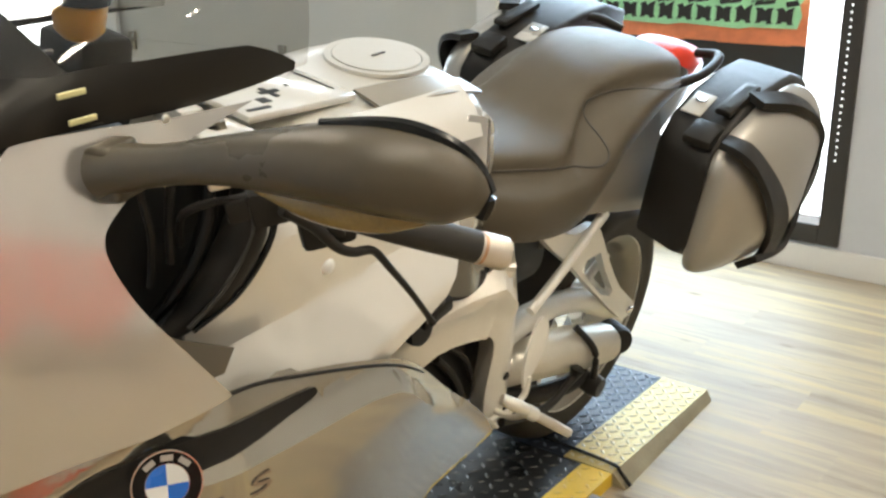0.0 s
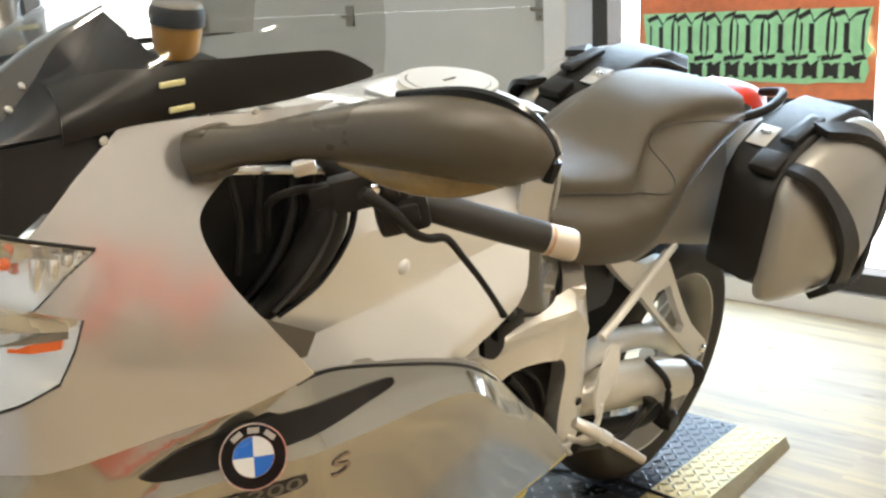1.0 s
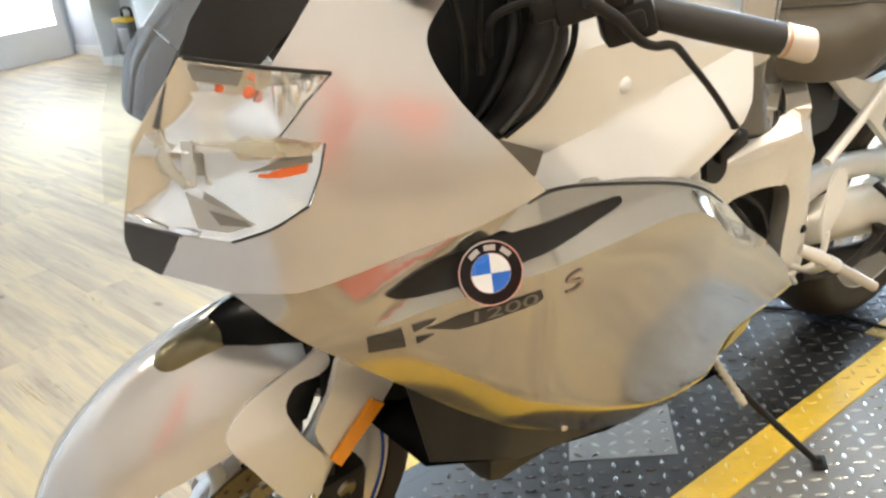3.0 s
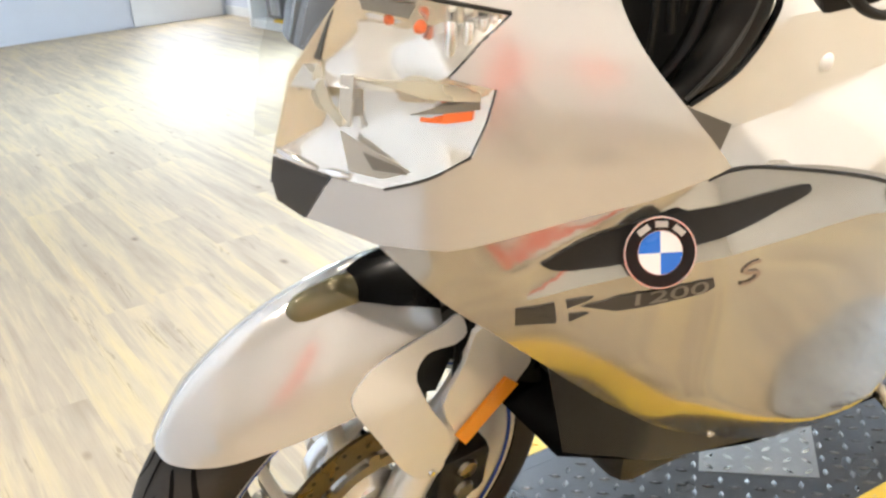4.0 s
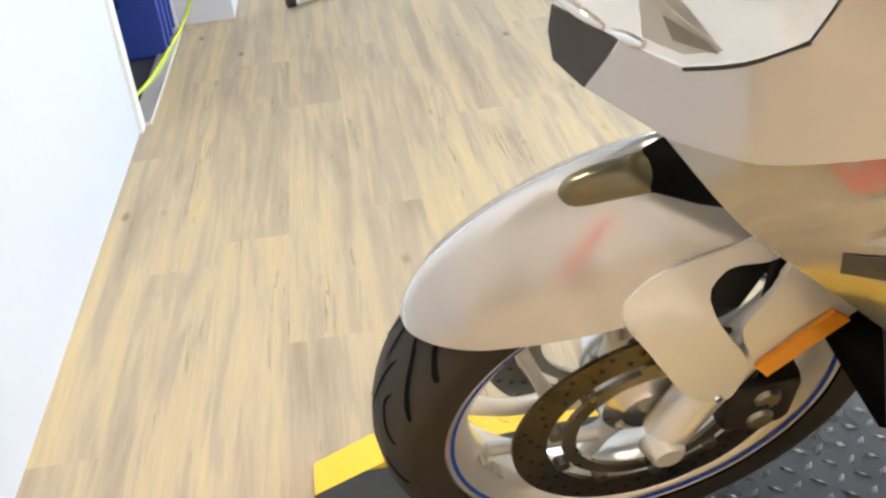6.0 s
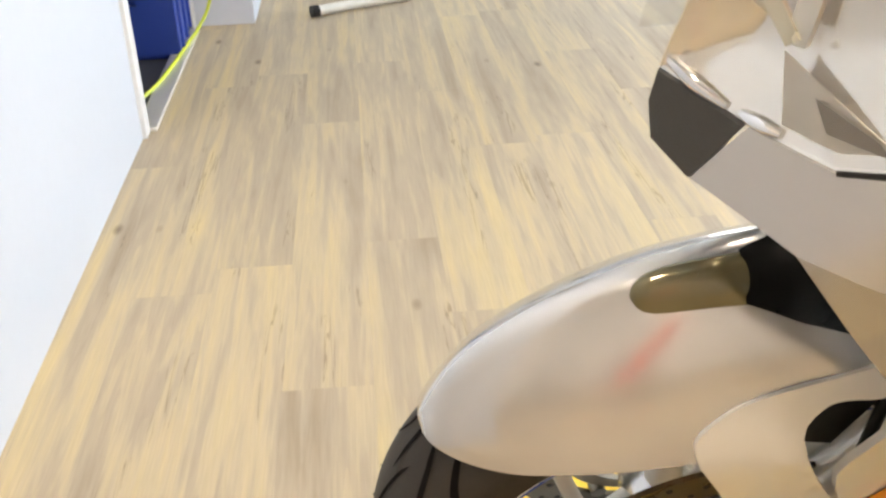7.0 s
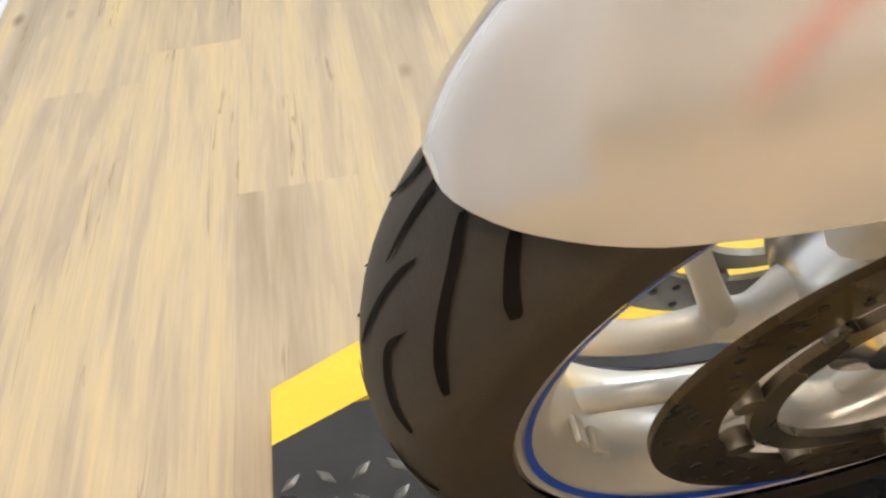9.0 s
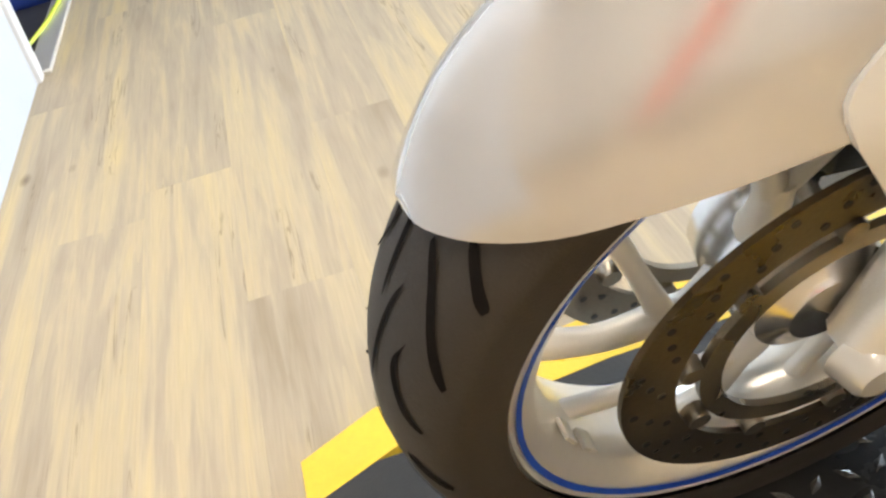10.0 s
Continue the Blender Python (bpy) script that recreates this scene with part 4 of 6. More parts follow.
def fold(x, z):
    """The lower fairing: as the body skin, with one crease that runs along it and a rolled lower rim."""
    zf = ledge(x)
    zb = ease(-x, [0.0, 0.161, 0.285, 0.421, 0.543, 0.662, 0.715, 0.904], [0.66, 0.539, 0.445, 0.361, 0.303, 0.276, 0.325, 0.317])
    w = ease(-x, [-0.02, 0.05, 0.15], [0.0, 0.6, 1.0])
    zu = max(zf, 0.684 + 0.556 * (-0.041 - x))
    d, r = z - zf, max(0.0, (zb + 0.066 - z) / 0.066)
    return side(x, z) + 0.002 + w * (0.014 - 0.80 * min(max(d, 0), zu - zf, 0.024) - 0.34 * max(min(d, zu - zf) - 0.024, 0) - 0.02 * min(max(z - zu, 0), 0.024) - 0.55 * max(z - zu - 0.024, 0) - 0.042 * min(r, 1.3) ** 1.1) - 0.04 * max(0.0, -x - 0.575) + 0.03 * w * max(-d, 0.0)


def side_sheet():
    bm = plate(rounded(SIDE[:12], 3) + rounded(SIDE[12:], 3), fold, 0.009, 0.005, creases=[[(-0.04 - 0.02 * k, ledge(-0.04 - 0.02 * k) + e) for k in range(31)] for e in (0.0, 0.024)])
    top = sorted((-x, z) for x, z in SIDE[13:])
    for v in bm.verts:
        v.co.z = min(v.co.z, lin(-v.co.x, [q[0] for q in top], [q[1] for q in top]) + 0.0025)
    return bm


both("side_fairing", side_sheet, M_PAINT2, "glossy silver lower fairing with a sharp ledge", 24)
both("fairing_joint", lambda: tube([(x, fold(x, z) + 0.0005, z) for x, z in ((-0.235, 0.786), (-0.262, 0.790), (-0.302, 0.785), (-0.36, 0.770), (-0.43, 0.750), (-0.50, 0.726), (-0.56, 0.696), (-0.62, 0.655))], [0.001, 0.0022, 0.0022, 0.0022, 0.0022, 0.0022, 0.0018, 0.001], 5, 8), M_PLASTIC, "dark joint line")
BELLY = [(-0.112, 0.578), (-0.151, 0.548), (-0.203, 0.511), (-0.251, 0.481), (-0.359, 0.421), (-0.468, 0.373), (-0.592, 0.333), (-0.704, 0.316), (-0.844, 0.325), (-0.788, 0.267), (-0.636, 0.282), (-0.483, 0.312), (-0.28, 0.381), (-0.218, 0.413), (-0.148, 0.435)]
for x, z in ((-0.352, 0.401), (-0.697, 0.272)):
    both("fairing_screw", lambda: moved(turned([(0.0, 0.002), (0.0045, 0.002), (0.006, 0.0), (0.0, 0.0)], 14), Matrix.Translation((x, fold(x, z), z))), M_CHROME)
both("belly_pan", lambda: plate(BELLY, off(-0.030), 0.022, 0.004), M_BLACK, "black belly pan")
part("belly_floor", grid([[(x, y, z) for y in (-0.17, 0, 0.17)] for x, z in ((-0.15, 0.42), (-0.30, 0.345), (-0.50, 0.285), (-0.80, 0.25))]), M_BLACK, moto)
BLADE = [(-0.070, 0.722), (-0.128, 0.748), (-0.227, 0.764), (-0.355, 0.757), (-0.374, 0.751), (-0.365, 0.745), (-0.305, 0.741), (-0.220, 0.736), (-0.102, 0.713)]
both("fairing_blade", lambda: plate(rounded(BLADE + BLADE[:1], 4)[:-1], lambda x, z: fold(x, z) + 0.004, 0.010, 0.004), M_PLASTIC, "black blade under the badge")


def on_skin(x, z, d=0.0):
    """A frame on the body skin: local x to the rear, y up, z outwards."""
    p = Vector((x, fold(x, z) + d, z))
    tx = (Vector((x - 0.02, fold(x - 0.02, z), z)) - Vector((x + 0.02, fold(x + 0.02, z), z))).normalized()
    tz = Vector((0, fold(x, z + 0.034) - fold(x, z - 0.034), 0.068)).normalized()
    n = tx.cross(tz).normalized()
    tz = n.cross(tx)
    return Matrix((( tx.x, tz.x, n.x, p.x), (tx.y, tz.y, n.y, p.y), (tx.z, tz.z, n.z, p.z), (0, 0, 0, 1)))


def disc(r0, r1, h, n=40, a0=0, a1=360):
    """A flat ring or sector, lying in x and y, h thick."""
    k = max(3, int(n * (a1 - a0) / 360))
    rows = []
    for i in range(k + 1):
        a = radians(a0 + (a1 - a0) * i / k)
        c, s = math.cos(a), math.sin(a)
        rows.append([Vector((r * c, r * s, z)) for r, z in ((r0, 0), (r1, 0), (r1, h), (r0, h))])
    bm = grid(rows, True, a1 - a0 < 359)
    bmesh.ops.remove_doubles(bm, verts=bm.verts[:], dist=1e-6)
    return bm


for s in (1, -1):
    mb = on_skin(-0.168, 0.734, 0.016)
    flip = Matrix.Diagonal((1, s, 1, 1))
    R = 0.0345
    badge = part("badge", moved(disc(0.0, R, 0.003), flip @ mb), M_ALU, moto, "round badge with blue and white quarters and black ring")
    part("badge_ring", moved(disc(R * 0.62, R * 0.955, 0.0036), flip @ mb), M_BLACK, badge)
    for k in range(4):
        part("badge_quarter", moved(disc(0.0, R * 0.60, 0.0036, 40, k * 90 + 3, k * 90 + 93), flip @ mb), M_BLUE2 if k % 2 else M_WHITE, badge)
    for a in (128, 90, 52):
        mk = Matrix.Rotation(radians(a - 90), 4, "Z")
        part("badge_mark", moved(box(-0.006, 0.006, R * 0.70, R * 0.87, 0.0034, 0.0042), flip @ mb @ mk), M_PALEGREY, badge, smooth=0)


def decal(name, outline, d, material):
    part(name, plate(outline, lambda x, z: fold(x, z) + d - 0.002, 0.008, 0.001), material, moto, smooth=0)


decal("decal_block", [(-0.05, 0.674), (-0.081, 0.683), (-0.086, 0.657), (-0.056, 0.649)], 0.0035, M_GREYTXT)
decal("decal_wedge", [(-0.091, 0.684), (-0.115, 0.688), (-0.11, 0.683), (-0.093, 0.675)], 0.0035, M_GREYTXT)
decal("decal_wedge", [(-0.095, 0.668), (-0.113, 0.669), (-0.096, 0.659)], 0.0035, M_GREYTXT)
decal("decal_bar", [(-0.105, 0.677), (-0.122, 0.682), (-0.138, 0.689), (-0.222, 0.701), (-0.225, 0.691), (-0.215, 0.685), (-0.135, 0.671)], 0.0035, M_GREYTXT)


def bent(name, text, size, x, z, wide, slope, material, d):
    """Lettering that lies on the lower fairing."""
    ob = lettering(name, text, size, Matrix(), material, moto, 0.0004)
    for v in ob.data.vertices:
        u, w = v.co.x * wide, v.co.y
        xx, zz = x - u, z + w + slope * u
        v.co = (xx, fold(xx, zz) + d + v.co.z, zz)


bent("lettering", "1200", 0.019, -0.18, 0.688, 2.0, 0.131, M_TXT, 0.0032)
bent("lettering", "S", 0.034, -0.27, 0.694, 2.1, 0.08, M_REDTXT, 0.0016)

# tank, with flanks and filler cap
def ringsec(x, top, wt, mid, wm, low, wl):
    """A cross section of the tank: top, shoulder and foot."""
    half = [(0, top), (wt * 0.6, top - 0.004), (wt, top - 0.022), ((wt + wm) / 2 + 0.008, (top + mid) / 2 - 0.008), (wm, mid), ((wm + wl) / 2, (mid + low) / 2), (wl, low)]
    return [(x, y, z) for y, z in half] + [(x, -y, z) for y, z in half[:0:-1]]


tank = part("tank", skin([ringsec(-0.44, 0.985, 0.09, 0.93, 0.115, 0.80, 0.10), ringsec(-0.52, 0.998, 0.115, 0.93, 0.128, 0.78, 0.11), ringsec(-0.64, 1.002, 0.130, 0.93, 0.138, 0.74, 0.12), ringsec(-0.74, 1.010, 0.125, 0.92, 0.138, 0.70, 0.12), ringsec(-0.81, 0.998, 0.115, 0.90, 0.134, 0.70, 0.11), ringsec(-0.87, 0.950, 0.100, 0.87, 0.125, 0.70, 0.11), ringsec(-0.90, 0.905, 0.085, 0.84, 0.11, 0.70, 0.10)], 6, 4, True, True), M_LIGHTP, moto, "pale silver fuel tank cover")
part("tank_panel", thick(skin([[(-0.60, y, 1.010 - 0.9 * y * y) for y in (0.07, 0.095, 0.12)], [(-0.72, y, 1.018 - 0.9 * y * y) for y in (0.085, 0.108, 0.132)], [(-0.82, y, 0.998 - 0.9 * y * y) for y in (0.08, 0.10, 0.12)]], 5, 4), 0.004), M_INLAY, moto, "dark inlay beside the filler cap")
yk = part("top_yoke", merge(box(-0.59, -0.41, -0.08, 0.085, 0.996, 1.007, 0.004), box(-0.405, -0.335, 0.03, 0.115, 0.972, 1.0, 0.006), box(-0.405, -0.37, -0.10, 0.02, 0.975, 0.997, 0.005)), M_FLANK, moto, "bright machined top yoke with dark cut-outs")
for x0, x1, y0, y1 in ((-0.505, -0.475, 0.028, 0.036), (-0.492, -0.484, 0.018, 0.05), (-0.470, -0.455, 0.045, 0.060), (-0.575, -0.572, -0.02, 0.06), (-0.53, -0.525, 0.02, 0.025), (-0.455, -0.42, 0.068, 0.074)):
    part("cut_out", box(x0, x1, y0, y1, 1.0065, 1.0078), M_DARK, yk, smooth=0)
part("yoke_gap", box(-0.409, -0.404, -0.05, 0.11, 0.965, 0.985), M_DARK, yk, smooth=0)
part("lock_nut", moved(turned([(0.0, 0.008), (0.011, 0.008), (0.014, 0.0), (0.0, 0.0)], 6), pose(-0.37, 0.075, 1.0, 90, 0, 0)), M_STEEL, yk)
cap = pose(-0.724, 0, 1.009, 0, 5, 0)
fc = part("filler_cap", moved(disc(0.0, 0.062, 0.006), cap), M_LIGHTP, moto, "pale round fuel filler cap")
part("cap_ring", moved(disc(0.064, 0.074, 0.005), cap), M_LIGHTP, fc)
part("key_flap", moved(box(-0.016, 0.010, -0.002, 0.002, 0.0058, 0.0075, 0.0005), cap), M_SEATD, fc)
def flank(x, z):
    """The inner flank: two facets that meet in a crease."""
    zc = lin(-x, [0.26, 0.332, 0.639, 0.80], [0.79, 0.798, 0.832, 0.85])
    zt = lin(-x, [0.30, 0.352, 0.47, 0.55, 0.60, 0.75], [0.895, 0.903, 0.911, 0.893, 0.862, 0.85])
    y = 0.184 + 0.03 * max(0.0, min(z, zt) - zc) + 0.66 * max(0.0, zc - z) - 0.50 * max(0.0, z - zt) - 0.06 * max(0.0, -x - 0.62)
    return min(y, side(x, z) - 0.018) if z < zc else y


FRONT_EDGE = [(0.62, 0.262), (0.80, 0.252), (0.843, 0.245), (0.88, 0.285), (0.925, 0.325), (0.97, 0.335)]
REAR_EDGE = [(0.62, 0.46), (0.715, 0.526), (0.732, 0.598), (0.754, 0.661), (0.794, 0.697), (0.82, 0.715), (0.86, 0.735), (0.97, 0.76)]


def flank_net(d):
    rows = []
    for i in range(33):
        u = i / 32
        row = []
        for k in range(25):
            zc = lin(u, [0, 1], [0.795, 0.842])
            zl = lin(u, [0, 1], [0.74, 0.712])
            z = zl + (zc - zl) * k / 12 if k <= 12 else zc + (0.962 - 0.015 * u - zc) * (k - 12) / 12
            x0, x1 = lin(z, *zip(*FRONT_EDGE)), lin(z, *zip(*REAR_EDGE))
            x = -(x0 + (x1 - x0) * u)
            row.append(Vector((x, flank(x, z) - d, z)))
        rows.append(row)
    return rows


both("tank_flank", lambda: thick(grid(flank_net(0.0)), 0.004), M_FLANK, "pale silver inner flank with a crease", 22)
both("flank_cap", lambda: thick(skin([[(-0.335, y, z) for y, z in ((0.1775, 0.9615), (0.150, 0.980), (0.10, 0.985))], [(-0.52, y, z) for y, z in ((0.180, 0.957), (0.160, 0.984), (0.12, 0.998))], [(-0.66, y, z) for y, z in ((0.178, 0.953), (0.160, 0.982), (0.125, 1.004))], [(-0.76, y, z) for y, z in ((0.172, 0.947), (0.155, 0.978), (0.12, 1.006))]], 5, 5), 0.003), M_FLANK)
both("tank_wing", lambda: plate(rounded([(-0.735, 0.978), (-0.775, 0.968), (-0.80, 0.950), (-0.812, 0.925), (-0.808, 0.868), (-0.790, 0.812), (-0.752, 0.800), (-0.712, 0.806), (-0.70, 0.86), (-0.71, 0.93)] + [(-0.735, 0.978)], 3)[:-1], lambda x, z: 0.176 - 0.55 * max(0.0, -x - 0.782) - 0.18 * max(0.0, z - 0.90), 0.012, 0.006), M_PAINT, "silver side wing of the tank")
both("wing_edge", lambda: tube([(-0.775, 0.158, 0.972), (-0.803, 0.152, 0.952), (-0.815, 0.150, 0.925), (-0.811, 0.151, 0.868), (-0.794, 0.160, 0.815)], [0.003, 0.005, 0.006, 0.006, 0.003], 6, 10), M_FLANK)
both("air_box", lambda: plate([(-0.72, 0.83), (-0.82, 0.80), (-0.925, 0.742), (-0.904, 0.722), (-0.849, 0.679), (-0.764, 0.688), (-0.728, 0.717), (-0.675, 0.745), (-0.69, 0.79)], lambda x, z: 0.158 - 0.35 * abs(x + 0.80) + 0.25 * max(0.0, 0.76 - z), 0.014, 0.004), M_GREYGLOSS, "glossy dark grey cover under the tank")
both("gap_plate", lambda: plate([(-0.50, 0.712), (-0.56, 0.722), (-0.605, 0.732), (-0.655, 0.748), (-0.70, 0.735), (-0.69, 0.690), (-0.62, 0.650), (-0.55, 0.66)], lambda x, z: 0.160 + 0.1 * max(0.0, 0.72 - z), 0.014, 0.003), M_GREYGLOSS, "dark grey plate below the flank")
both("cover_gasket", lambda: tube([(-0.757, 0.160, 0.686), (-0.80, 0.166, 0.680), (-0.852, 0.158, 0.682), (-0.868, 0.152, 0.694)], 0.0045, 5, 8), M_PLASTIC)
both("cable_bracket", lambda: merge(tube([(-0.658, 0.184, 0.756), (-0.675, 0.187, 0.738), (-0.70, 0.188, 0.715)], [0.008, 0.012, 0.010], 5, 10), moved(box(-0.034, 0.030, -0.008, 0.008, -0.012, 0.012, 0.004), pose(-0.697, 0.186, 0.697, 0, 14, 0))), M_PLASTIC, "black cable bracket")
both("flank_plug", lambda: moved(turned([(0.0, 0.007), (0.006, 0.006), (0.010, 0.003), (0.0125, -0.004), (0.0, -0.004)], 24), pose(-0.456, 0.1835, 0.847)), M_WHITE, "small white domed plug")
both("duct_wedge", lambda: plate([(-0.185, 0.873), (-0.225, 0.852), (-0.278, 0.827), (-0.262, 0.805), (-0.235, 0.806)], lambda x, z: 0.232 - 0.25 * max(0.0, z - 0.80), 0.012, 0.003), M_OLIVEGREY, "brown-grey inner wedge")
# black sheet that gives the shade in the space behind the fairing edge
both("cowl_shade", lambda: plate([(-0.15, 0.95), (-0.20, 1.02), (-0.40, 0.985), (-0.385, 0.88), (-0.27, 0.80), (-0.21, 0.83)], lambda x, z: 0.105, 0.03, 0.003), M_DARK, "black sheet standing in for the shade behind the fairing edge")
both("intake_duct", lambda: tube([(-0.232, 0.175, 0.835), (-0.285, 0.18, 0.872), (-0.325, 0.178, 0.93), (-0.335, 0.165, 0.985)], [0.010, 0.022, 0.024, 0.014], 6, 16), M_PLASTIC, "black ribbed duct")
both("duct_rib", lambda: tube([(-0.25, 0.193, 0.842), (-0.305, 0.199, 0.872), (-0.347, 0.197, 0.925), (-0.356, 0.184, 0.985)], 0.004, 6, 8), M_BLACK)
both("duct_rib", lambda: tube([(-0.243, 0.195, 0.848), (-0.285, 0.201, 0.888), (-0.318, 0.197, 0.938), (-0.322, 0.186, 0.985)], 0.0028, 6, 8), M_INSERT)
both("intake_duct", lambda: tube([(-0.235, 0.15, 0.84), (-0.275, 0.155, 0.885), (-0.295, 0.155, 0.94), (-0.30, 0.145, 0.985)], [0.006, 0.010, 0.010, 0.006], 6, 10), M_BLACK)
both("inner_stay", lambda: tube([(-0.20, 0.165, 1.005), (-0.25, 0.172, 1.0), (-0.32, 0.178, 0.99)], 0.005, 4, 8), M_ALU, "bright metal stay")
both("wiring", lambda: merge(tube([(-0.21, 0.15, 1.0), (-0.225, 0.155, 0.94), (-0.23, 0.15, 0.88)], 0.004, 5, 8), tube([(-0.26, 0.14, 1.0), (-0.25, 0.15, 0.95), (-0.255, 0.15, 0.90)], 0.005, 5, 8)), M_PLASTIC)

# seat
def seatsec(x, top, wt, bot, wb):
    half = [(0, top), (wt * 0.55, top - 0.004), (wt * 0.9, top - 0.02), (wt, top - 0.05), (wb, (top + bot) / 2), (wb * 0.98, bot + 0.02), (wb * 0.7, bot)]
    return [(x, y, z) for y, z in half] + [(x, -y, z) for y, z in half[:0:-1]]


SEATNET = [seatsec(-0.86, 0.885, 0.09, 0.74, 0.13), seatsec(-0.95, 0.872, 0.12, 0.715, 0.168), seatsec(-1.06, 0.868, 0.145, 0.70, 0.178), seatsec(-1.13, 0.878, 0.125, 0.705, 0.176), seatsec(-1.195, 0.922, 0.098, 0.74, 0.170), seatsec(-1.26, 0.950, 0.104, 0.792, 0.164), seatsec(-1.36, 0.966, 0.122, 0.845, 0.158), seatsec(-1.48, 0.963, 0.130, 0.878, 0.146), seatsec(-1.56, 0.945, 0.105, 0.885, 0.115), seatsec(-1.60, 0.920, 0.06, 0.892, 0.07)]
sb = skin(SEATNET, 8, 6, True, True)
seat_tree = BVHTree.FromBMesh(sb)
seat = part("seat", sb, M_SEAT, moto, "grey-brown vinyl two-level seat with stitched seams")


def on_seat(x, z, sg):
    """The point of the seat skin at that place along the bike and height."""
    p = seat_tree.ray_cast(Vector((x, 0.4 * sg, z)), Vector((0, -sg, 0)))[0]
    return Vector((x, (p.y if p else 0.1 * sg) + 0.0006 * sg, z))


for sg in (1, -1):
    seam = [(-0.872, 0.837), (-0.95, 0.832), (-1.06, 0.822), (-1.14, 0.812), (-1.178, 0.822), (-1.193, 0.856), (-1.20, 0.885), (-1.216, 0.900), (-1.27, 0.910), (-1.36, 0.912), (-1.46, 0.912), (-1.53, 0.910)]
    part("seam", tube([on_seat(q.x, q.y, sg) for q in curve([(x, z, 0) for x, z in seam], 6)], 0.0019, 2, 6), M_SEATD, seat)

# tail, lamp, grab rails
part("tail", skin([seatsec(-1.15, 0.70, 0.12, 0.62, 0.11), seatsec(-1.35, 0.77, 0.13, 0.68, 0.12), seatsec(-1.55, 0.86, 0.11, 0.76, 0.10), seatsec(-1.80, 0.88, 0.05, 0.82, 0.04)], 4, 3, True, True), M_SEATP, moto, "silver-beige tail")
part("tail_lamp", skin([seatsec(-1.60, 0.915, 0.06, 0.87, 0.07), seatsec(-1.69, 0.935, 0.075, 0.86, 0.08), seatsec(-1.81, 0.91, 0.05, 0.85, 0.05)], 4, 3, True, True), M_RED, moto, "red tail lamp")
both("tail_side", lambda: plate([(-1.18, 0.815), (-1.30, 0.84), (-1.45, 0.86), (-1.471, 0.637), (-1.36, 0.662), (-1.26, 0.688), (-1.147, 0.712)], lambda x, z: 0.146 - 0.25 * max(0.0, z - 0.78) - 0.2 * max(0.0, 0.70 - z), 0.02, 0.005), M_INLAY, "brown-grey tail side panel")
both("grab_rail", lambda: tube([(-1.42, 0.13, 0.90), (-1.52, 0.165, 0.925), (-1.62, 0.15, 0.945), (-1.66, 0.09, 0.93)], 0.010, 6, 10), M_PLASTIC, "black grab rail")


# panniers
def pan_sec(x, y0, y1, z0, z1, r):
    """Rounded box section across x."""
    out = []
    ry = min(r, y1 - y0 - 0.012)
    for cy, cz, qy, qz, a in ((y1 - ry, z1 - r, ry, r, 0), (y0 + 0.01, z1 - 0.01, 0.01, 0.01, 90), (y0 + 0.01, z0 + 0.01, 0.01, 0.01, 180), (y1 - ry, z0 + r, ry, r, 270)):
        for k in range(7):
            t = radians(a + 15 * k)
            out.append((x, cy + qy * math.cos(t), cz + qz * math.sin(t)))
    return out


def sheared(bm):
    """The front leans forward towards the outside."""
    for v in bm.verts:
        v.co.x += 0.38 * (v.co.y - 0.18) * max(0.0, min(1.0, (v.co.x + 1.62) / 0.26))
    return bm


def pan_body(s, d0=0.0):
    rows = [pan_sec(-1.350, 0.19, 0.282, 0.67, 0.815, 0.03), pan_sec(-1.356, 0.178, 0.298, 0.645, 0.838, 0.03), pan_sec(-1.39, 0.176, 0.302, 0.632, 0.876, 0.02), pan_sec(-1.46, 0.175, 0.304, 0.622, 0.912, 0.02), pan_sec(-1.56, 0.175, 0.304, 0.612, 0.936, 0.02), pan_sec(-1.66, 0.175, 0.304, 0.605, 0.945, 0.02), pan_sec(-1.76, 0.18, 0.30, 0.615, 0.925, 0.03), pan_sec(-1.79, 0.19, 0.28, 0.63, 0.87, 0.03)]
    return sheared(grid(rows, True, True))


def pan_lid():
    rows = [pan_sec(-1.362, 0.296, 0.316, 0.65, 0.82, 0.05), pan_sec(-1.375, 0.294, 0.342, 0.618, 0.850, 0.08), pan_sec(-1.42, 0.294, 0.372, 0.602, 0.885, 0.11), pan_sec(-1.52, 0.294, 0.395, 0.592, 0.920, 0.13), pan_sec(-1.64, 0.294, 0.390, 0.585, 0.932, 0.13), pan_sec(-1.73, 0.294, 0.362, 0.605, 0.905, 0.10), pan_sec(-1.78, 0.294, 0.318, 0.64, 0.85, 0.06)]
    return sheared(skin(rows, 4, 1, True, True))


def band(pts, w, t):
    """A flat moulded band across the lid: points, width along the bike, thickness."""
    c = curve(pts, 6)
    rows = []
    for i, q in enumerate(c):
        d = (c[min(i + 1, len(c) - 1)] - c[max(i - 1, 0)]).normalized()
        n = Vector((0, q.y - 0.27, (q.z - 0.74))).normalized()
        a = d.cross(n).normalized() * w
        n = n * t
        rows.append([q - a, q - a * 0.9 + n, q + a * 0.9 + n, q + a, q + a - n * 0.8, q - a - n * 0.8])
    return grid(rows, True, True)


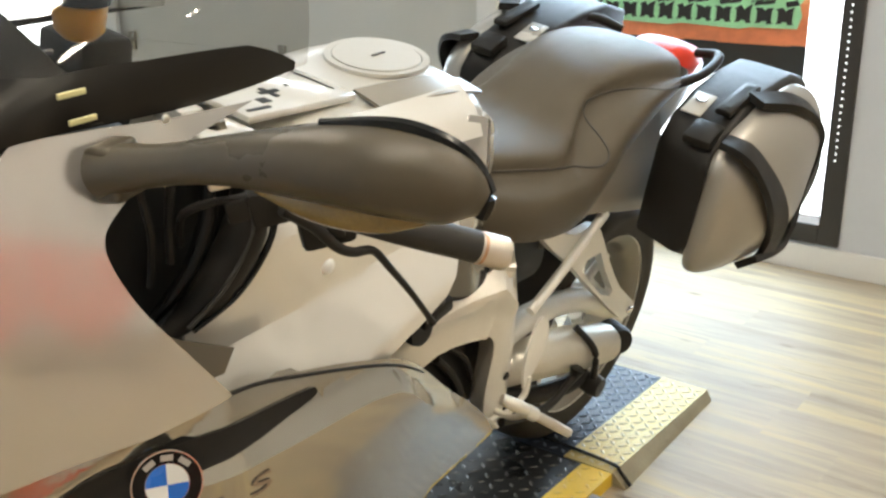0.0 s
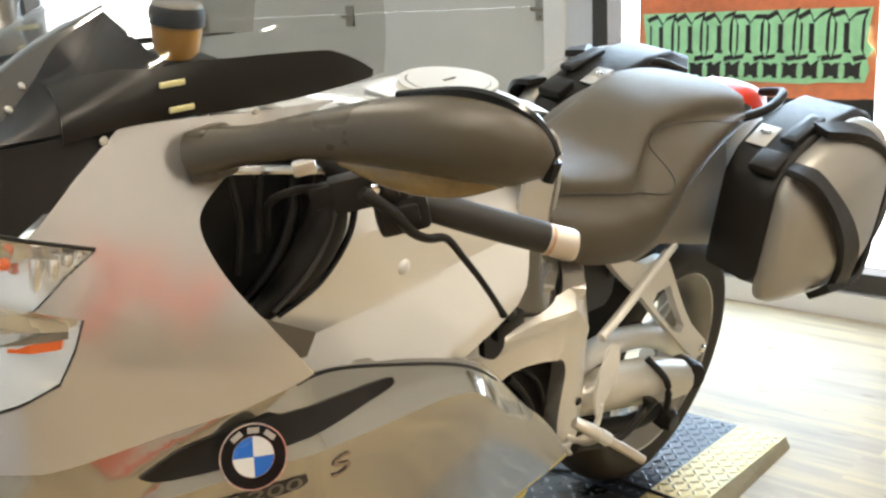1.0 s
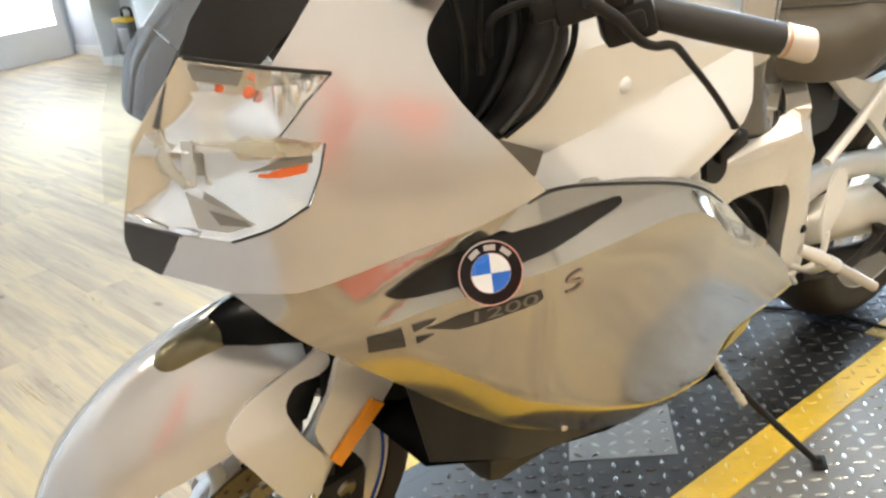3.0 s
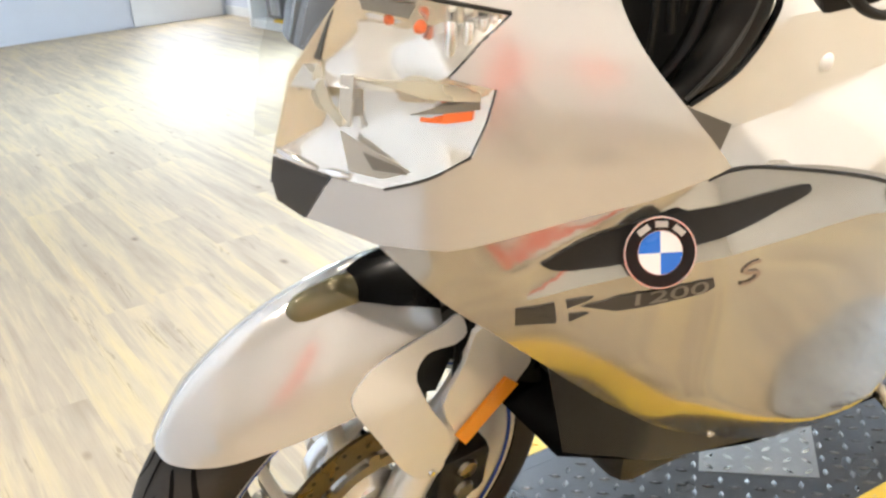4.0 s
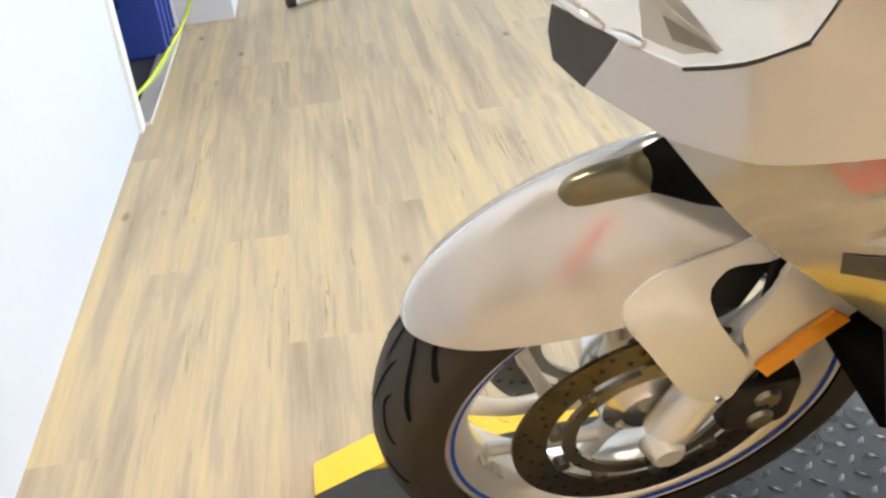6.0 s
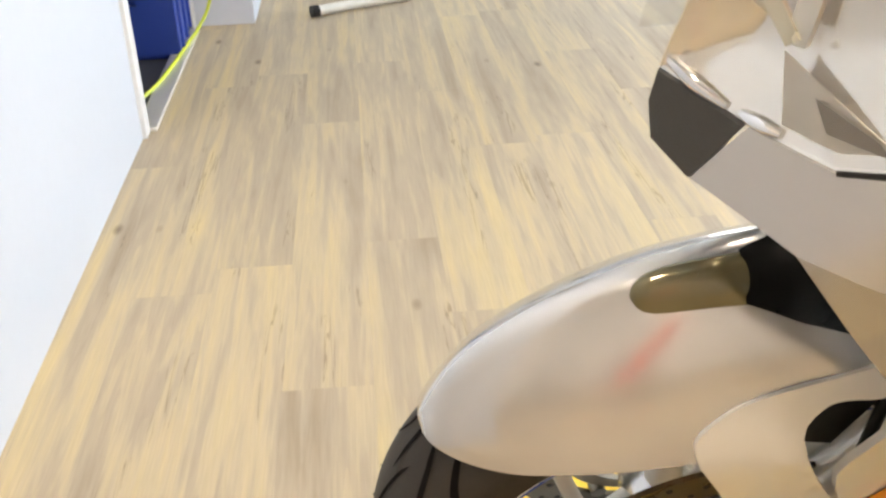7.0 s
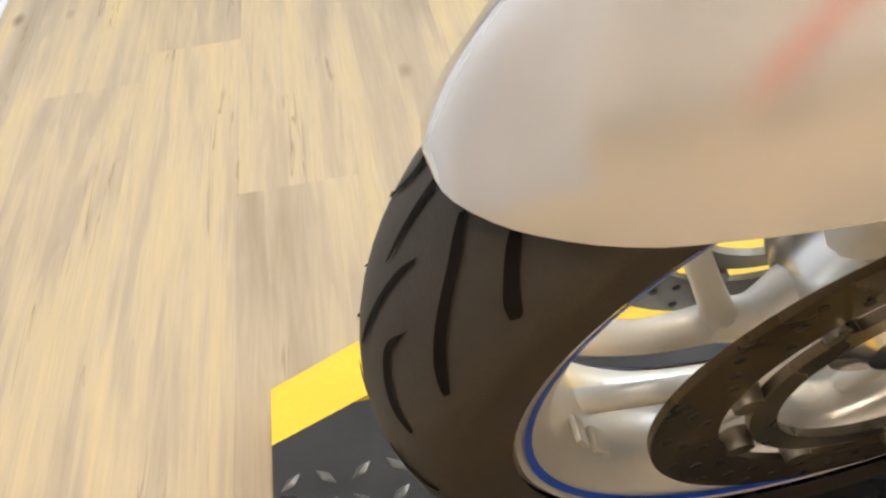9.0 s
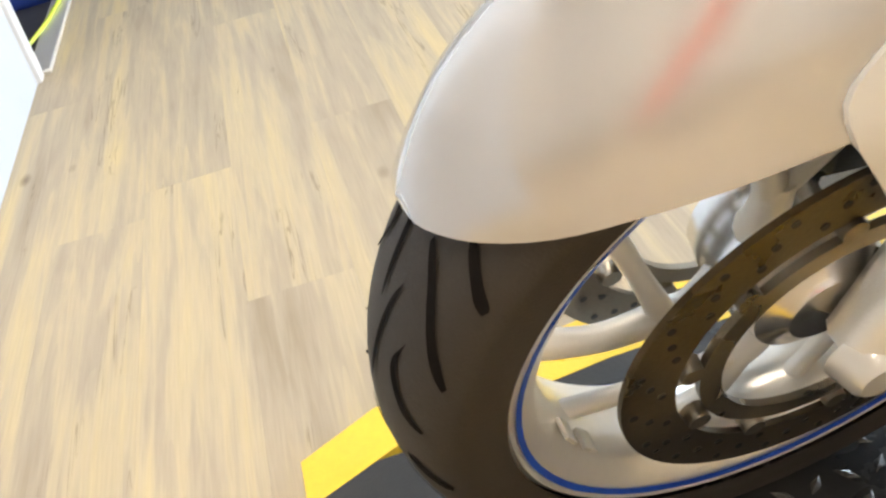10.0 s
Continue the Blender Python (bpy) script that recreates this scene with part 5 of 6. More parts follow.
for s in (1, -1):
    f = (lambda b: b) if s > 0 else lambda b: moved(mirrored(b), Matrix.Translation((-0.025, 0.027, 0.021)))
    pn = part("pannier", f(pan_body(s)), M_PLASTIC, moto, "black hard pannier with a silver-beige lid")
    part("lid", f(pan_lid()), M_SEATP, pn, "silver-beige domed lid")
    part("strap", f(band([(-1.335, 0.305, 0.872), (-1.345, 0.350, 0.862), (-1.385, 0.383, 0.815), (-1.445, 0.398, 0.755), (-1.50, 0.398, 0.69), (-1.525, 0.384, 0.625)], 0.030, 0.007)), M_PLASTIC, pn, "black band over the lid")
    part("strap", f(band([(-1.455, 0.30, 0.925), (-1.55, 0.345, 0.920), (-1.66, 0.372, 0.865), (-1.72, 0.372, 0.775), (-1.715, 0.370, 0.68), (-1.65, 0.372, 0.615), (-1.56, 0.378, 0.612), (-1.46, 0.372, 0.622)], 0.023, 0.008)), M_PLASTIC, pn)
    part("latch", f(moved(box(-0.13, 0.0, -0.016, 0.016, 0.0, 0.014, 0.005), pose(-1.385, 0.272, 0.898, 0, 14, 0))), M_PLASTIC, pn, "black carrying handle")
    part("latch_slot", f(moved(box(-0.115, -0.015, -0.006, 0.006, 0.0135, 0.0145), pose(-1.385, 0.272, 0.898, 0, 14, 0))), M_DARK, pn)
    part("latch", f(moved(box(-0.045, 0.015, -0.028, 0.028, 0.0, 0.022, 0.007), pose(-1.335, 0.262, 0.853, 0, 24, 0))), M_PLASTIC, pn)
    lk = part("lock_plate", f(moved(box(-0.07, 0.0, -0.020, 0.020, 0.0, 0.003, 0.001), pose(-1.385, 0.212, 0.884, 0, 22, 0))), M_PALEGREY, pn)
    part("lock", f(moved(turned([(0.0, 0.004), (0.009, 0.004), (0.011, 0.0), (0.0, 0.0)], 20), pose(-1.425, 0.212, 0.9035, 90, 0, 0))), M_CHROME, pn, "round chrome lock")

# frame, subframe and exhaust
def bar(name, pts, r, material, label="", flat=1.0):
    return part(name, tube(pts, r, 6, 12, flat), material, moto, label)


def frame_y(x, z):
    """A ridge down the upright, a chamfer along the arm."""
    xr = lin(z, [0.36, 0.50, 0.60, 0.72], [-1.0, -0.985, -0.965, -0.915])
    y = 0.166 - 0.75 * max(0.0, xr - x) - 0.16 * max(0.0, x - xr - 0.03)
    arm = lin(x, [-0.93, -0.85, -0.76, -0.66], [0.655, 0.632, 0.626, 0.605])
    return y - (0.75 * max(0.0, z - arm) if x > xr else 0.0) + 0.20 * max(0.0, 0.61 - z) * (x > -0.90)


FRAME = [(-0.66, 0.63), (-0.761, 0.668), (-0.83, 0.674), (-0.897, 0.676), (-0.935, 0.695), (-0.957, 0.718), (-0.978, 0.724), (-1.01, 0.66), (-1.033, 0.58), (-1.045, 0.50), (-1.05, 0.393), (-1.035, 0.37), (-1.0, 0.355), (-0.961, 0.36), (-0.940, 0.40), (-0.933, 0.45), (-0.932, 0.51), (-0.925, 0.545), (-0.905, 0.563), (-0.85, 0.573), (-0.787, 0.571), (-0.70, 0.55)]
RIDGES = [[(-0.942, 0.712), (-0.915, 0.655), (-0.80, 0.640), (-0.70, 0.625)], [(-0.985, 0.70), (-1.0, 0.60), (-1.018, 0.48), (-1.02, 0.38)], [(-0.915, 0.655), (-1.004, 0.572)]]


def ridged(x, z):
    """The frame plate, with ridges that run along its arms."""
    near = 1.0
    for line in RIDGES:
        for a, b in zip(line, line[1:]):
            u = max(0.0, min(1.0, ((x - a[0]) * (b[0] - a[0]) + (z - a[1]) * (b[1] - a[1])) / math.dist(a, b) ** 2))
            near = min(near, math.dist((x, z), (a[0] + (b[0] - a[0]) * u, a[1] + (b[1] - a[1]) * u)))
    return frame_y(x, z) + 0.34 * max(0.0, 0.026 - near)


both("frame_side", lambda: plate(rounded(FRAME + FRAME[:1], 2)[:-1], ridged, 0.012, 0.035, creases=RIDGES), M_CAST, "silver cast frame plate", 20)
# black plate, slightly proud, gives the shade in the hole at the frame end
both("frame_hole", lambda: plate(rounded([(-0.676, 0.643), (-0.668, 0.681), (-0.691, 0.697), (-0.714, 0.678), (-0.719, 0.647), (-0.700, 0.634), (-0.676, 0.643)], 3)[:-1], lambda x, z: 0.172, 0.012, 0.012), M_DARK, "black plate standing in for the dark hole at the frame end")
both("frame_bolt", lambda: moved(turned([(0.0, 0.003), (0.006, 0.003), (0.008, 0.0), (0.0, 0.0)], 14), pose(-0.985, 0.167, 0.455)), M_PLASTIC)
both("frame_inner", lambda: merge(box(-0.95, -0.74, 0.10, 0.13, 0.40, 0.60, 0.01), tube([(-0.80, 0.135, 0.55), (-0.85, 0.14, 0.50), (-0.90, 0.138, 0.43)], 0.008, 5, 8), tube([(-0.83, 0.135, 0.56), (-0.88, 0.142, 0.52), (-0.92, 0.138, 0.46)], 0.005, 5, 8)), M_PLASTIC, "dark gearbox side with hoses")
both("subframe_tube", lambda: tube([(-1.055, 0.150, 0.552), (-1.17, 0.146, 0.612), (-1.292, 0.138, 0.677)], 0.0095), M_SPOKE, "pale subframe strut")
HANGER = [(-1.064, 0.694), (-1.135, 0.678), (-1.21, 0.650), (-1.275, 0.652), (-1.315, 0.630), (-1.40, 0.532), (-1.484, 0.447), (-1.575, 0.382), (-1.592, 0.356), (-1.555, 0.342), (-1.50, 0.372), (-1.407, 0.440), (-1.30, 0.520), (-1.226, 0.577), (-1.13, 0.642)]
both("footrest_hanger", lambda: plate(rounded(HANGER + HANGER[:1], 2)[:-1], lambda x, z: 0.128, 0.03, 0.018, holes=[[(-1.288, 0.572), (-1.340, 0.574), (-1.385, 0.520), (-1.448, 0.452), (-1.440, 0.440), (-1.397, 0.457), (-1.324, 0.512), (-1.280, 0.550)]]), M_SPOKE, "pale cast footrest hanger")
both("hanger_bolt", lambda: moved(turned([(0.0, 0.005), (0.008, 0.005), (0.010, 0.0), (0.0, 0.0)], 16), pose(-1.568, 0.129, 0.362)), M_CHROME)
bar("muffler", [(-1.05, 0.10, 0.39), (-1.12, 0.13, 0.412), (-1.22, 0.15, 0.405), (-1.32, 0.165, 0.385), (-1.37, 0.172, 0.375)], [0.028, 0.042, 0.046, 0.045, 0.040], M_MUFF, "satin steel muffler")
bar("exhaust_pipe", [(-1.04, 0.12, 0.36), (-1.14, 0.15, 0.335), (-1.24, 0.17, 0.325), (-1.30, 0.175, 0.33)], [0.016, 0.018, 0.018, 0.014], M_PLASTIC, "black lower pipe")
bar("muffler_strap", [(-1.255, 0.215, 0.36), (-1.25, 0.205, 0.42), (-1.235, 0.16, 0.458)], 0.007, M_PLASTIC)
part("muffler_end", moved(turned([(0.0, 0.012), (0.026, 0.010), (0.031, 0.0), (0.031, -0.045), (0.0, -0.045)], 24), pose(-1.385, 0.195, 0.385, 10, 0, -30)), M_PLASTIC, moto, "black end cap")
bar("swing_arm", [(-1.02, 0.09, 0.45), (-1.18, 0.09, 0.47), (-1.36, 0.088, 0.44), (-1.55, 0.08, 0.36)], [0.028, 0.026, 0.026, 0.034], M_SPOKE, "pale cast swing arm")
part("final_drive", moved(turned([(0.0, 0.03), (0.045, 0.028), (0.062, 0.01), (0.066, -0.02), (0.0, -0.02)], 28), pose(-1.571, 0.075, 0.311)), M_SPOKE, moto, "pale cast final drive housing")
both("heel_plate", lambda: plate(rounded([(-1.042, 0.408), (-1.026, 0.46), (-1.043, 0.507), (-1.077, 0.537), (-1.101, 0.524), (-1.098, 0.486), (-1.068, 0.438), (-1.042, 0.408)], 3)[:-1], lambda x, z: 0.178 - 0.2 * max(0.0, z - 0.47), 0.012, 0.005), M_SPOKE, "pale heel plate")
bar("heel_stay", [(-1.052, 0.176, 0.43), (-1.05, 0.178, 0.395), (-1.03, 0.175, 0.375)], 0.006, M_SPOKE)
peg = bar("footpeg", [(-0.968, 0.236, 0.424), (-1.005, 0.258, 0.398), (-1.046, 0.281, 0.368)], [0.0085, 0.0092, 0.0088], M_SATIN, "cast footpeg")
part("peg_collar", tube([(-0.960, 0.231, 0.430), (-0.978, 0.241, 0.417)], 0.0125, 2, 14), M_CAST, peg)
part("peg_bracket", merge(tube([(-0.925, 0.200, 0.452), (-0.945, 0.222, 0.440), (-0.965, 0.234, 0.427)], [0.010, 0.012, 0.010], 4, 10), tube([(-0.975, 0.165, 0.385), (-0.972, 0.20, 0.392), (-0.968, 0.230, 0.418)], 0.006, 4, 8)), M_CAST, peg)
both("peg_linkage", lambda: merge(tube([(-0.90, 0.165, 0.372), (-0.96, 0.175, 0.378), (-1.02, 0.178, 0.375)], 0.006, 4, 8), tube([(-0.89, 0.168, 0.40), (-0.93, 0.176, 0.392), (-0.97, 0.178, 0.36)], 0.005, 4, 8), moved(box(-0.04, 0.03, -0.008, 0.008, -0.012, 0.010, 0.004), pose(-0.955, 0.168, 0.362, 0, 10, 0))), M_CAST, "cast gear linkage")
bar("shift_lever", [(-0.96, 0.19, 0.38), (-1.10, 0.20, 0.35), (-1.185, 0.20, 0.375), (-1.198, 0.203, 0.40)], [0.008, 0.008, 0.008, 0.016], M_PLASTIC, "black gear lever with rubber pad")
part("rubber_stop", moved(turned([(0.0, 0.02), (0.02, 0.018), (0.024, 0.0), (0.02, -0.02), (0.0, -0.02)], 20), pose(-1.298, 0.20, 0.317)), M_PLASTIC, moto, "round black rubber stop")
part("engine_block", box(-0.95, -0.30, -0.13, 0.13, 0.25, 0.62, 0.03), mat("dark_engine_casting", (0.06, 0.058, 0.055), 0.5, 0.6, 0.2, 12, 0.3, 200), moto, "dark engine casting")
# black block that fills the shaded inside of the frame
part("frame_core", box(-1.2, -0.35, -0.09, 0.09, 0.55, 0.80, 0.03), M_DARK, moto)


# wheels
def wheel(name, m, r, w, rl, material=None):
    h = part(name, turned([(rl - 0.004, -w * 0.42), (rl, -w * 0.44), (rl + 0.004, -w * 0.42), (rl - 0.016, -w * 0.36), (rl - 0.026, -w * 0.12), (rl - 0.026, w * 0.12), (rl - 0.016, w * 0.36), (rl + 0.004, w * 0.42), (rl, w * 0.44), (rl - 0.004, w * 0.42), (rl - 0.022, w * 0.34), (rl - 0.034, w * 0.10), (rl - 0.034, -w * 0.10), (rl - 0.022, -w * 0.34), (rl - 0.004, -w * 0.42)], 72), M_CAST, moto, "silver cast wheel rim")
    h.matrix_local = BIKE.inverted() @ m
    prof = []
    for i in range(25):
        a = radians(-100 + 200 * i / 24)
        q = abs(math.sin(a)) ** 1.15 * (1 if a > 0 else -1)
        prof.append((rl + 0.002 + (r - rl - 0.002) * max(0.0, math.cos(a * 0.9)) ** 0.62, w / 2 * q * (0.94 if abs(a) > 1.5 else 1.0)))
    part("tyre", turned(prof, 96), M_RUBBER, h, "black sport tyre")
    return h


WH = pose(0, 0, 0.3132, -19.78, 0, 4.164)
fw = wheel("front_wheel", WH, 0.300, 0.120, 0.230)
for k in (1, -1):
    part("rim_stripe", turned([(0.2205, k * 0.0500), (0.2250, k * 0.0518), (0.2250, k * 0.0524), (0.2205, k * 0.0507)], 72), M_BLUE, fw, "thin blue rim stripe")


def polar(r, a, y=0.0):
    return (r * math.cos(radians(a)), y, r * math.sin(radians(a)))


def spokes(parent, n, r0, r1, w):
    """Forked spokes, swept forward."""
    for i in range(n):
        bm = tube([polar(r0, -14), polar(0.08, -6, w), polar(0.108, 1, w)], [0.019, 0.014, 0.013], 5, 12)
        bm = merge(bm, tube([polar(0.100, -1, w), polar(0.130, 23, w), polar(r1, 42)], [0.011, 0.008, 0.009], 6, 12), tube([polar(0.096, -2, w), polar(0.15, 0, w), polar(r1, 3)], [0.012, 0.010, 0.012], 6, 12))
        part("spoke", moved(bm, Matrix.Rotation(radians(-360 / n * i), 4, "Y")), M_SPOKE, parent)


spokes(fw, 5, 0.045, 0.207, 0.012)
part("hub", turned([(0.0, 0.055), (0.03, 0.055), (0.034, 0.05), (0.05, 0.045), (0.055, 0.02), (0.055, -0.02), (0.05, -0.045), (0.034, -0.05), (0.0, -0.055)], 40), M_ALU, fw, "dull aluminium hub")
for s in (1, -1):
    y = s * 0.066
    part("brake_disc", turned([(0.121, y - 0.0025), (0.160, y - 0.0025), (0.160, y + 0.0025), (0.121, y + 0.0025), (0.121, y - 0.0025)], 72), M_DISC, fw, "drilled steel brake disc, dark reflections put into its colour")
    part("disc_carrier", turned([(0.088, y - 0.003), (0.104, y - 0.003), (0.104, y + 0.003), (0.088, y + 0.003), (0.088, y - 0.003)], 60), M_STEEL, fw)
    for i in range(10):
        a = radians(36 * i + 8)
        part("disc_bobbin", moved(turned([(0.0, 0.006), (0.0085, 0.006), (0.0095, -0.006), (0.0, -0.006)], 12), pose(0.113 * math.cos(a), y, 0.113 * math.sin(a))), M_STEEL, fw)
    hole = None
    for i in range(60):
        a, rr = radians(6 * i), (0.131, 0.141, 0.151)[i % 3]
        m = pose(rr * math.cos(a), y, rr * math.sin(a))
        if hole is None:
            hole = part("drill_hole", turned([(0.0, 0.0031), (0.0032, 0.0031), (0.0032, -0.0031), (0.0, -0.0031)], 8), M_DARK, fw)
            ob = hole
        else:
            ob = new("drill_hole", hole.data)
            ob.parent = fw
        ob.matrix_local = m
for a in (-25, -34):
    part("wheel_weight", moved(box(-0.009, 0.009, 0.018, 0.036, 0.0, 0.004, 0.001), Matrix.Rotation(radians(-a), 4, "Y") @ pose(0.1995, 0, 0, 0, -90, 0)), M_PALEGREY, fw, "stick-on grey wheel weight")

# tyre grooves as thin inlays that follow the crown, their shade put into the dark colour
def groove(pts, parent):
    """pts: angle in degrees and place across the tread."""
    c = curve([(a, v, 0) for a, v in pts], 6)
    rows = []
    for i, q in enumerate(c):
        wd = 0.0032 * min(1.0, 0.25 + 4 * min(i, len(c) - 1 - i) / len(c))
        row = []
        for e in (-1, 1):
            v = max(-0.056, min(0.056, q.y + e * wd * 0.7))
            ang = radians(q.x + e * 0.42)
            al = math.asin(min(1, (abs(v) / 0.06) ** (1 / 1.15)))
            r = 0.232 + 0.068 * math.cos(al * 0.9) ** 0.62 + 0.0012
            row.append(Vector((r * math.cos(ang), v, r * math.sin(ang))))
        rows.append(row)
    return grid(rows)


gb = bmesh.new()
for k in range(9):
    for s, o in ((1, k * 40), (-1, k * 40 + 14)):
        for g in ([(34, 0.0155), (30, 0.029), (23, 0.043), (17, 0.054)], [(38, 0.034), (34, 0.047), (31, 0.055)], [(26.5, 0.012), (20, 0.007), (8, 0.002)], [(20, 0.0285), (15, 0.024), (9, 0.0355), (6.5, 0.048)]):
            gb = merge(gb, groove([(a + o, s * v) for a, v in g], fw))
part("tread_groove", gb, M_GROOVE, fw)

# front mudguard
def mud(p, q, up=0.0):
    """The mudguard skin: p from its tip to the rear, q across; it follows the tyre."""
    a = radians(ease(p, [0, 0.1, 0.25, 0.5, 0.75, 1], [36.5, 41, 48, 63, 79, 100]))
    r = ease(a, [0.63, 0.82, 1.05, 1.31, 1.57, 1.75], [0.323, 0.342, 0.353, 0.361, 0.367, 0.370]) + up
    c = Vector((r * math.cos(a), 0, r * math.sin(a)))
    k = [0, 0.05, 0.11, 0.18, 0.27, 0.52, 0.70, 1]
    e = Vector((ease(p, k, [0.260, 0.257, 0.242, 0.220, 0.185, 0.12, 0.074, -0.05]), ease(p, k, [0.0, 0.017, 0.037, 0.053, 0.073, 0.088, 0.094, 0.098]) + 0.6 * up, ease(p, k, [0.190, 0.187, 0.188, 0.191, 0.204, 0.218, 0.228, 0.240])))
    t = abs(q) * math.pi / 2
    pt = c.lerp(e, 0.25 * (1 - math.cos(t)) + 0.75 * (math.sqrt(q * q + 0.012) - 0.1095) / 0.8965)
    pt.y = e.y * (0.45 * math.sin(t) + 0.55 * abs(q)) * (1 if q > 0 else -1)
    return pt


fine_p = [(i / 36) ** 1.35 for i in range(37)]
mgb = grid([[mud(p + 0.0004, -1 + j / 14) for j in range(29)] for p in fine_p])
# notch in the rear lower corners, behind the fork covers
low = [f for f in mgb.faces if f.calc_center_median().x < 0.004 and f.calc_center_median().z < 0.274 and abs(f.calc_center_median().y) > 0.07]
bmesh.ops.delete(mgb, geom=low, context="FACES")
mg = part("mudguard", thick(mgb, 0.003), M_PAINT, moto, "silver-beige front mudguard")
mg.matrix_local = BIKE.inverted() @ WH
for s in (1, -1):
    rows = []
    for i in range(29):
        p = 0.635 + 0.195 * (i / 28) ** 1.5
        q0, q1 = lin(p, [0.635, 0.640, 0.652, 0.672, 0.70, 0.83], [0.125, 0.095, 0.065, 0.043, 0.035, 0.07]), lin(p, [0.635, 0.640, 0.652, 0.672, 0.70, 0.83], [0.145, 0.185, 0.222, 0.246, 0.262, 0.31])
        rows.append([mud(p, s * (q0 + (q1 - q0) * j / 12), 0.0005 + 0.008 * math.sin(math.pi * j / 12) ** 0.6 * min(1.0, (p - 0.635) / 0.035) ** 0.5 * min(1.0, (0.835 - p) / 0.04)) for j in range(13)])
    vent = s > 0 and part("mudguard_vent", thick(grid(rows), 0.003), M_OLIVE, mg, "dark olive moulding on the mudguard")
    rows = []
    for i in range(13):
        p = (0.815 if s > 0 else 0.90) + (0.185 if s > 0 else 0.10) * i / 12
        q0, q1 = lin(p, [0.815, 0.87], [0.06, 0.0]), lin(p, [0.815, 0.89, 1.0], [0.305, 0.42, 0.53])
        rows.append([mud(p, s * (q0 + (q1 - q0) * j / 8), 0.003) for j in range(9)])
    vent = s > 0 and part("mudguard_recess", thick(grid(rows), 0.003), M_BLACK, mg, "black rear part of the mudguard")


def on_fork(name, bm, material, label=""):
    if name in ("fork_cover", "fork_guard"):
        for v in bm.verts:
            if v.co.y < 0:
                v.co.z = min(v.co.z, 0.245)
    ob = part(name, bm, material, moto, label)
    ob.matrix_local = BIKE.inverted() @ WH
    return ob


COVER = [(0.066, 0.227), (0.042, 0.187), (-0.003, 0.109), (-0.034, 0.078), (-0.055, 0.074), (-0.065, 0.090), (-0.066, 0.140), (-0.032, 0.198), (-0.009, 0.248), (-0.021, 0.269), (-0.038, 0.274), (-0.066, 0.272), (-0.085, 0.280), (-0.078, 0.302), (-0.052, 0.296), (0.001, 0.288), (0.034, 0.279), (0.055, 0.268), (0.072, 0.250)]
GUARD = [(-0.076, 0.300), (-0.093, 0.306), (-0.115, 0.285), (-0.14, 0.259), (-0.174, 0.221), (-0.164, 0.196), (-0.11, 0.130), (-0.092, 0.118), (-0.074, 0.140), (-0.046, 0.202), (-0.066, 0.252)]
for s in (1, -1):
    f = (lambda b: b) if s > 0 else mirrored
    on_fork("fork_cover", f(plate(rounded(COVER + COVER[:1], 3)[:-1], lambda x, z: 0.103 - 0.005 * max(0.0, min(1.0, x / 0.07)) - 0.45 * max(0.0, z - 0.234), 0.012, 0.005)), M_PAINTF, "silver-beige fork cover")
    on_fork("fork_guard", f(plate(rounded(GUARD + GUARD[:1], 3)[:-1], lambda x, z: 0.106, 0.014, 0.007)), M_PAINTF, "silver-beige fork guard")
    on_fork("reflector", f(plate([(-0.134, 0.210), (-0.156, 0.190), (-0.087, 0.119), (-0.070, 0.141)], lambda x, z: 0.112, 0.02, 0.005)), M_ORANGE, "amber side reflector")
    on_fork("inner_plate", f(plate([(-0.005, 0.26), (-0.03, 0.20), (-0.06, 0.19), (-0.08, 0.25), (-0.06, 0.275), (-0.02, 0.275)], lambda x, z: 0.072, 0.03, 0.004)), M_DARK)
    on_fork("fork_leg", f(tube([(-0.01, 0.080, -0.01), (-0.05, 0.074, 0.07), (-0.11, 0.072, 0.18), (-0.16, 0.072, 0.30)], [0.026, 0.026, 0.026, 0.024], 6, 12)), M_CAST, "cast fork leg")
    on_fork("axle_clamp", f(moved(turned([(0.0, 0.014), (0.016, 0.014), (0.020, 0.010), (0.026, -0.012), (0.0, -0.012)], 24), pose(-0.006, 0.096, -0.014))), M_LIGHTP)
    on_fork("caliper", f(box(-0.155, -0.07, 0.045, 0.095, -0.02, 0.07, 0.014)), M_PLASTIC, "dark brake caliper")
    on_fork("brake_hose", f(tube([(-0.10, 0.075, 0.06), (-0.09, 0.088, 0.12), (-0.075, 0.09, 0.19), (-0.085, 0.07, 0.27)], 0.005, 6, 8)), M_PLASTIC, "black brake hose")
    on_fork("caliper_piston", f(merge(*[moved(turned([(0.0, 0.006), (0.013, 0.005), (0.016, 0.0), (0.0, 0.0)], 20), pose(-0.113, 0.095, z)) for z in (0.005, 0.045)])), M_STEEL, "dull piston caps")
    on_fork("fork_bolt", f(moved(turned([(0.0, 0.004), (0.004, 0.004), (0.005, 0.0), (0.0, 0.0)], 12), pose(-0.045, 0.104, 0.085))), M_CHROME)

# rear wheel
RW = BIKE @ pose(-1.515, 0, 0.314)
rw = wheel("rear_wheel", RW, 0.308, 0.160, 0.216)
rw.data.materials[0] = M_RIMDARK
spokes(rw, 5, 0.06, 0.194, 0.0)
for k in (1, -1):
    part("rim_lip", turned([(0.212, k * 0.066), (0.219, k * 0.0725), (0.226, k * 0.0735), (0.227, k * 0.0705), (0.214, k * 0.062)], 72), M_LIGHTP, rw, "bright rim lip")

